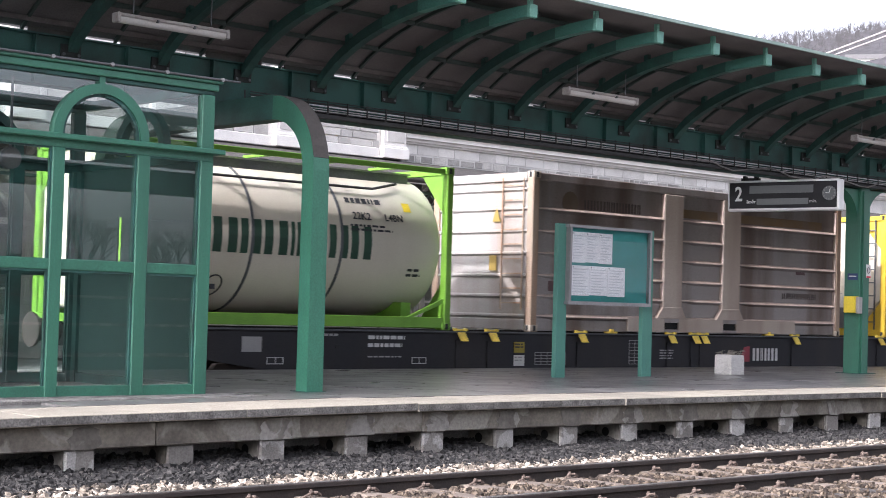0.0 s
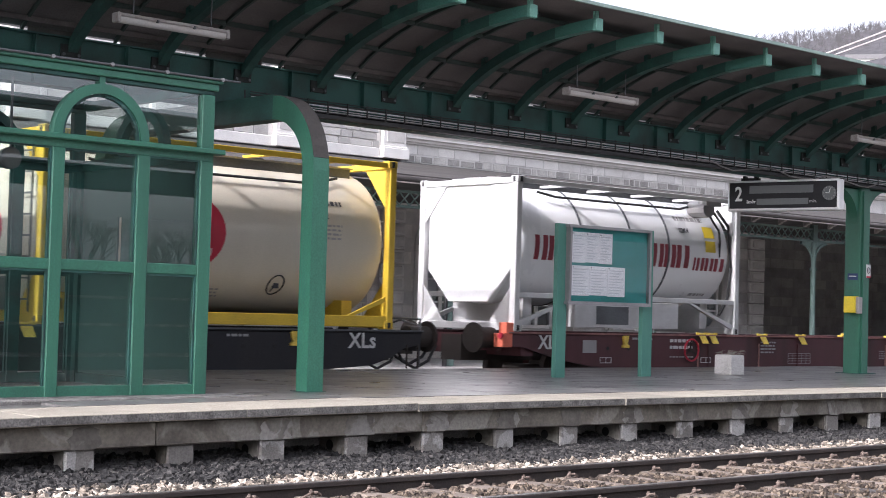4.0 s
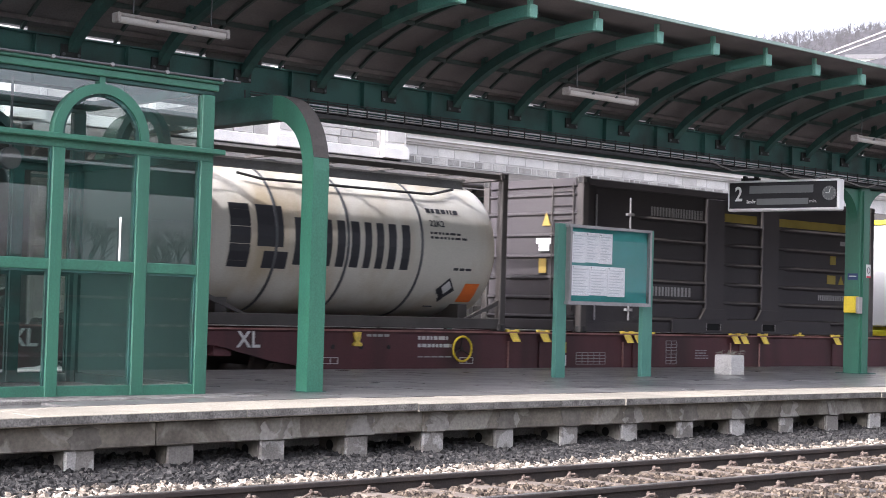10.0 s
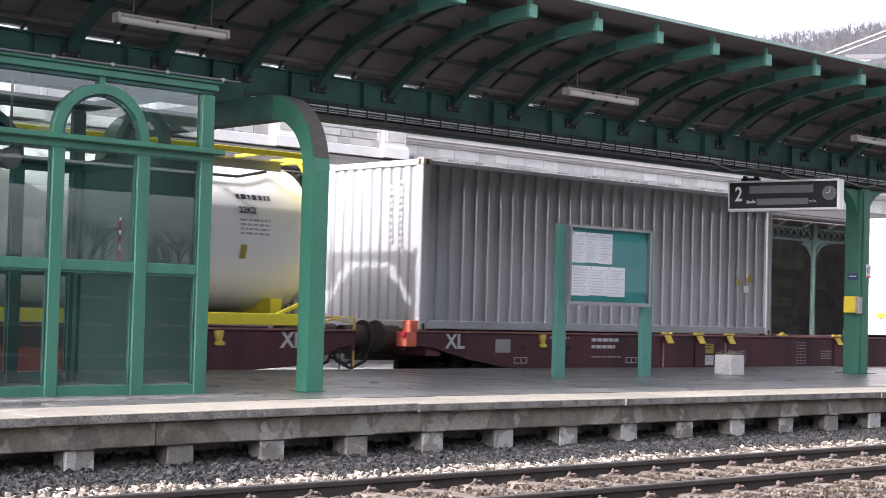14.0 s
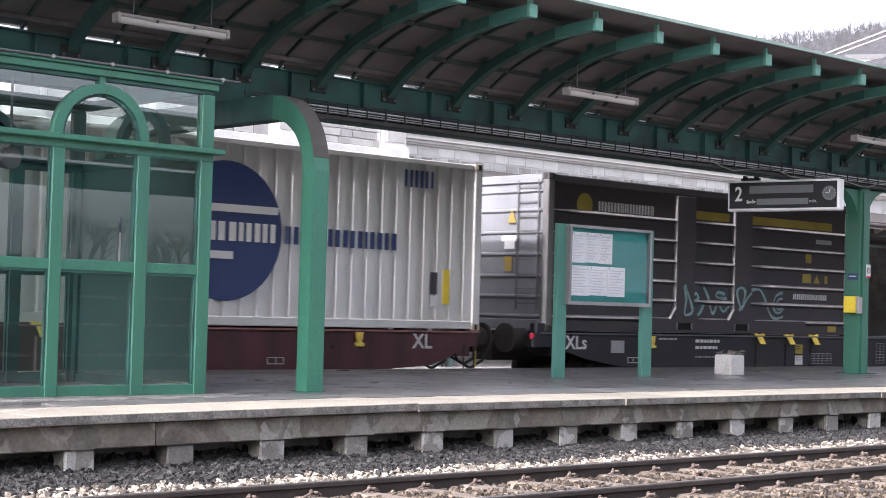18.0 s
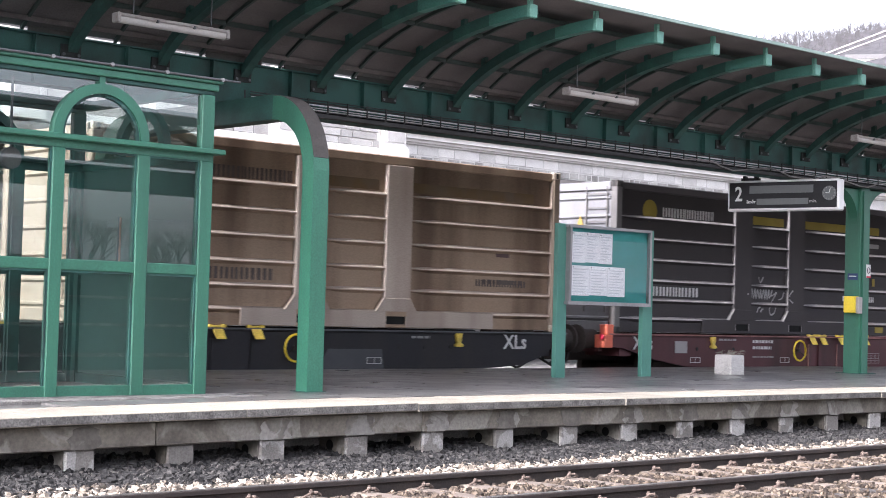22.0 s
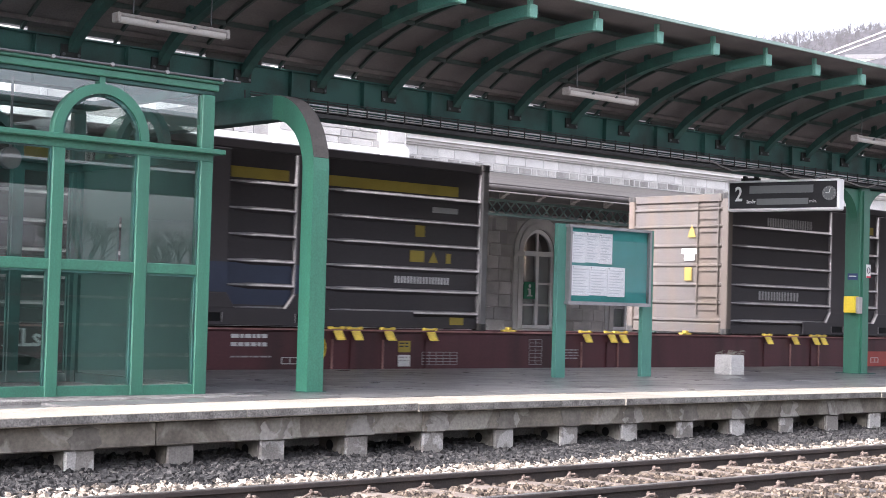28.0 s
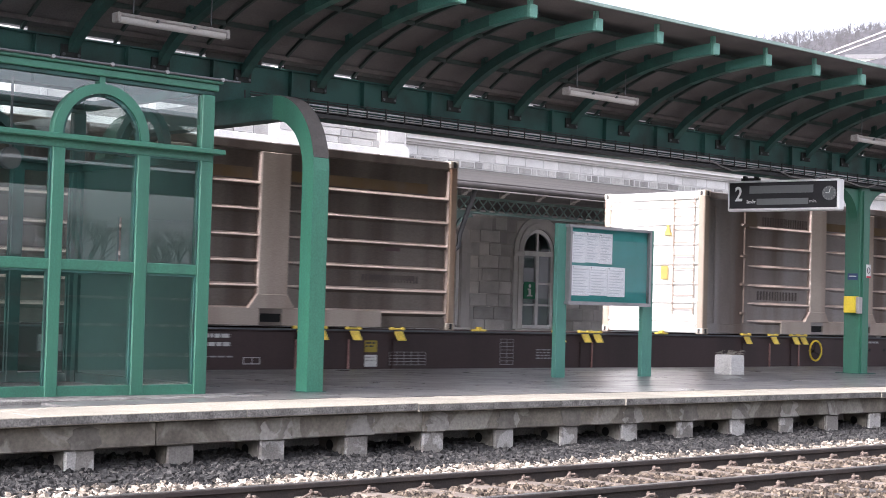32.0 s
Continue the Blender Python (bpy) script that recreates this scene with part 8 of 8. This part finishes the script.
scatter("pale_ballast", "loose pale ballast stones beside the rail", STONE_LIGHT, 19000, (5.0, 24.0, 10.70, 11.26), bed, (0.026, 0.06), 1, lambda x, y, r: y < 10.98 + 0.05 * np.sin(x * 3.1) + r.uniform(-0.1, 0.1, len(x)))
# Dark stone colours stand in for the shade beside the platform.
scatter("sooty_ballast", "dark ballast stones painting the shade against the platform", STONE_DARK, 38000, (5.0, 24.0, 10.86, 12.02), bed, (0.026, 0.06), 2, lambda x, y, r: y > 10.98 + 0.05 * np.sin(x * 3.1) + r.uniform(-0.1, 0.1, len(x)))


def off_sleeper(x, y, r):
    d = np.abs((x - 6.9 + 0.31) % 0.62 - 0.31)
    rails = np.minimum(np.abs(y - RAIL_Y[0]), np.abs(y - RAIL_Y[1]))
    return ((d > 0.15) | (r.uniform(0, 1, len(x)) < 0.05)) & (rails > 0.09)


scatter("brown_ballast", "rust brown ballast stones between the rails", STONE_RUST, 46000, (6.5, 22.0, 7.2, 10.68), bed, (0.022, 0.052), 3, off_sleeper)

# ---- distance: wooded hills, a house, overhead line ----
WOODS = mat("bare_winter_woods", (0.06, 0.057, 0.06), 0.95, scale=0.06, fine=0.25, vary=0.4, stain=0.8, stain_colour=(0.04, 0.038, 0.04), bump=0)
TWIGS = island_mat("bare_branches", [(0.04, 0.038, 0.039), (0.058, 0.055, 0.056), (0.078, 0.074, 0.075)])


def ridge(a):
    """How high the wooded horizon stands, by the angle round the place (degrees from the line's direction)."""
    e = 3.6 + 1.2 * math.sin(radians(a * 2.1 + 40)) + 0.5 * math.sin(radians(a * 7))
    if -100 < a < -20:
        e += 1.0
    if 0 < a < 75:
        e += 6.1 * max(0, 1 - abs(a - 30) / 42) ** 0.5
    return e


bm = bmesh.new()
rows = []
for i in range(181):
    a = i * 2
    e = ridge(a if a < 180 else a - 360)
    row = []
    for d, k in ((420, 0.0), (560, 0.45), (760, 1.0), (1000, 0.9)):
        h = math.tan(radians(e)) * 760 * k
        row.append(bm.verts.new((d * math.cos(radians(a)), d * math.sin(radians(a)), h + 6 * noise.noise((a * 0.2, d * 0.01, 0)) * k)))
    rows.append(row)
for i in range(180):
    for k in range(3):
        bm.faces.new((rows[i][k], rows[i + 1][k], rows[i + 1][k + 1], rows[i][k + 1]))
solo("wooded_hills", bm, WOODS, "bare grey wooded hills round the station", "hills", kind="structure", smooth=True)
rw = np.random.RandomState(5)
verts, faces = [], []
for t in range(9000):
    a = rw.uniform(20, 60)
    d = rw.uniform(690, 790)
    e = ridge(a)
    base = math.tan(radians(e)) * 760 * (0.75 + 0.25 * min(1, (d - 690) / 70))
    hgt = rw.uniform(2.5, 6)
    cx, cy = d * math.cos(radians(a)), d * math.sin(radians(a))
    tx, ty = -math.sin(radians(a)), math.cos(radians(a))
    for b in range(9):
        w = rw.uniform(0.03, 0.07)
        z0 = base - 1 + (hgt * rw.uniform(0.0, 0.6) if b else 0)
        ln = hgt * (1 if b == 0 else rw.uniform(0.25, 0.5))
        lean = rw.uniform(-0.2, 0.2) if b == 0 else rw.uniform(-1.3, 1.3)
        o = rw.uniform(-0.4, 0.4)
        n = len(verts)
        verts += [(cx + tx * (o - w), cy + ty * (o - w), z0), (cx + tx * (o + w), cy + ty * (o + w), z0), (cx + tx * (o + lean * ln * 0.7 + 0.04), cy + ty * (o + lean * ln * 0.7 + 0.04), z0 + ln), (cx + tx * (o + lean * ln * 0.7 - 0.06), cy + ty * (o + lean * ln * 0.7 - 0.06), z0 + ln * 0.97)]
        faces.append((n, n + 1, n + 2, n + 3))
me = bpy.data.meshes.new("bare_trees")
me.from_pydata(verts, [], faces)
me.materials.append(TWIGS)
tagged(new("bare_trees", me), "leafless trees along the top of the hill", "woods", kind="stuff")

mast = thing("overhead_line_mast", "steel overhead line mast with a pale tubular bracket", "overhead line mast")
bm = bmesh.new()
cyl(bm, (51.75, 30.5, -0.16), (51.75, 30.5, 13.6), 0.16, 12, 0.12)
part("mast_pole", bm, STEEL, mast, smooth=True)
bm = bmesh.new()
sweep(bm, [(51.75, 30.5, 12.78), (49.30, 34.20, 11.08)], 0.03, 8)
part("bracket_tube", bm, LAMP_CASE, mast, "pale bracket tube", smooth=True)
bm = bmesh.new()
sweep(bm, [(51.75, 30.5, 12.56), (49.45, 33.98, 11.02)], 0.026, 8)
part("bracket_tube", bm, LAMP_CASE, mast, "pale bracket tube", smooth=True)
bm = bmesh.new()
sweep(bm, [(49.30, 34.20, 10.6), (49.30, 34.20, 11.3)], 0.03, 8)
part("registration_arm", bm, STEEL, mast, smooth=True)
bm = bmesh.new()
cyl(bm, (49.0, 34.7, -0.16), (49.0, 34.7, 11.9), 0.03, 8)
solo("signal_pole", bm, STEEL_DARK, "thin grey steel pole beyond the station roof", "pole", smooth=True)
house = thing("hillside_house", "pale house with dark roof on the wooded hillside", "house")
house.matrix_basis = Matrix.Translation((588, 381, 107)) @ Matrix.Rotation(radians(-57), 4, "Z")
part("wall", boxes((-9, 12, -5, 5, -16, 5.2)), OFFWHITE, house)
bm = bmesh.new()
plate(bm, [(-5.6, 5.2), (5.6, 5.2), (0, 8.0)], "x", -9.6, 12.6)
part("roof", bm, FRAME_GREY, house)
for k in range(6):
    win = part("window", boxes((-8 + 3.2 * k, -6.2 + 3.2 * k, -5.1, -5.01, 1.4, 3.6)), IRON, house)
    part("window_sill", boxes((-8.2 + 3.2 * k, -6.0 + 3.2 * k, -5.3, -5.01, 1.1, 1.35)), WOOD_WHITE, win)

# a bare tree across the line, mirrored in the shelter's glass
BARK = mat("dark_bare_bark", (0.06, 0.052, 0.046), 0.9, vary=0.25, stain=0.4)
tree = thing("bare_tree", "leafless tree behind the opposite track", "tree", at=(27.5, -55.0, -0.16))
rt = random.Random(21)


def grow(bm, p, d, ln, r, depth):
    q = p + d * ln
    mid = (p + q) / 2 + Vector((rt.uniform(-0.06, 0.06), rt.uniform(-0.06, 0.06), 0)) * ln
    sweep(bm, [p, mid, q], r, 5)
    if depth:
        for k in range(3 if depth > 1 else 4):
            nd = (d + Vector((rt.uniform(-0.75, 0.75), rt.uniform(-0.75, 0.75), rt.uniform(-0.1, 0.5)))).normalized()
            grow(bm, p + (q - p) * rt.uniform(0.55, 1.0), nd, ln * rt.uniform(0.55, 0.8), r * 0.58, depth - 1)


bm = bmesh.new()
sweep(bm, [Vector((0, 0, -0.1)), Vector((0.05, 0, 1.0)), Vector((0, 0.05, 2.2))], 0.17, 8)
part("trunk", bm, BARK, tree, smooth=True)
for k in range(6):
    bm = bmesh.new()
    grow(bm, Vector((0, 0.03, 1.5 + 0.13 * k)), Vector((math.cos(k * 2.4) * 0.6, math.sin(k * 2.4) * 0.6, 0.9)).normalized(), 1.6, 0.075, 4)
    part("limb", bm, BARK, tree)

# bare trees beyond the near wall, seen as reflections in the shelter's panes
for x, y, sc in ((42.0, -47.4, 1.2), (46.7, -45.2, 1.05), (39.8, -48.6, 0.9)):
    copy_thing(tree, Matrix.Translation((x, y, -0.1)) @ Matrix.Rotation(x, 4, "Z") @ Matrix.Scale(sc, 4))

# unseen wall added to close the near side and be mirrored in the panes
WALL_GREEN = mat("dark_green_mirrored_wall", (0.09, 0.155, 0.13), 0.9, scale=3, vary=0.25, stain=0.6, stain_colour=(0.02, 0.03, 0.025))
near_wall = thing("boundary_wall", "unseen dark green wall with a pale coping, added for the glass to mirror", "wall", kind="structure")
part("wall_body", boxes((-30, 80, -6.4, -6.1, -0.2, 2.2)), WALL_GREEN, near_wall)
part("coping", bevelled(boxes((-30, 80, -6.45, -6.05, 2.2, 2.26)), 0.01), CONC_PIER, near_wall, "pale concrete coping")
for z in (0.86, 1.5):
    part("wall_band", bevelled(boxes((-30, 80, -6.15, -6.095, z, z + 0.07)), 0.008), CONC_PIER, near_wall, "pale band added for light lines in the glass")
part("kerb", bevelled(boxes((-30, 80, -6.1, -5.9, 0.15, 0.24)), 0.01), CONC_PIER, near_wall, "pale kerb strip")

# the matching canopy over the near platform
near_canopy = thing("near_canopy", "green steel canopy over the near platform", "canopy", kind="structure")
NB = -2.8
part("main_beam", boxes((-20, 60, NB - 0.1, NB + 0.1, BEAM_Z0, BEAM_Z1)), GREEN_SOOT_DIM, near_canopy, "sooty green box girder")
for side in (-1, 1):
    bm = bmesh.new()
    lo = [(NB + side * roof_curve(i / N)[0], roof_curve(i / N)[1]) for i in range(N + 1)]
    band(bm, lo, [(y, z + 0.02) for y, z in lo], "x", -20, 60)
    part("roof_sheet", bm, ROOF_UNDER, near_canopy, smooth=True)
for x in (-9.0, 30.0, 43.0):
    part("column_shaft", bevelled(boxes((x, x + 0.28, NB - 0.15, NB + 0.15, -0.16, BEAM_Z0)), 0.008), GREEN, near_canopy)

# round clock inside the shelter
clk = thing("shelter_clock", "round grey clock hung inside the shelter", "clock")
bm = bmesh.new()
cyl(bm, (7.45, 14.57, 2.845), (7.45, 14.64, 2.845), 0.11, 24)
part("clock_case", bm, STEEL_DARK, clk, smooth=True)
bm = bmesh.new()
cyl(bm, (7.45, 14.562, 2.845), (7.45, 14.569, 2.845), 0.095, 24)
part("clock_face", bm, FRAME_GREY, clk, "pale clock face", smooth=True)
part("hanger_rod", boxes((7.44, 7.46, 14.59, 14.61, 2.955, 3.66)), STEEL_DARK, clk)


# ---- motion of the train ----
def motions():
    for ob, s in TRAIN:
        walk(ob, [(t, pose(s - rolled(t), TY, 0)) for t in range(0, 33)])
    for ws in WHEELS:
        x, y, z = ws.location
        walk(ws, [(k / 10, pose(x, y, z) @ Matrix.Rotation(-rolled(k / 10) / 0.46, 4, "Y")) for k in range(0, 321)])


motions()
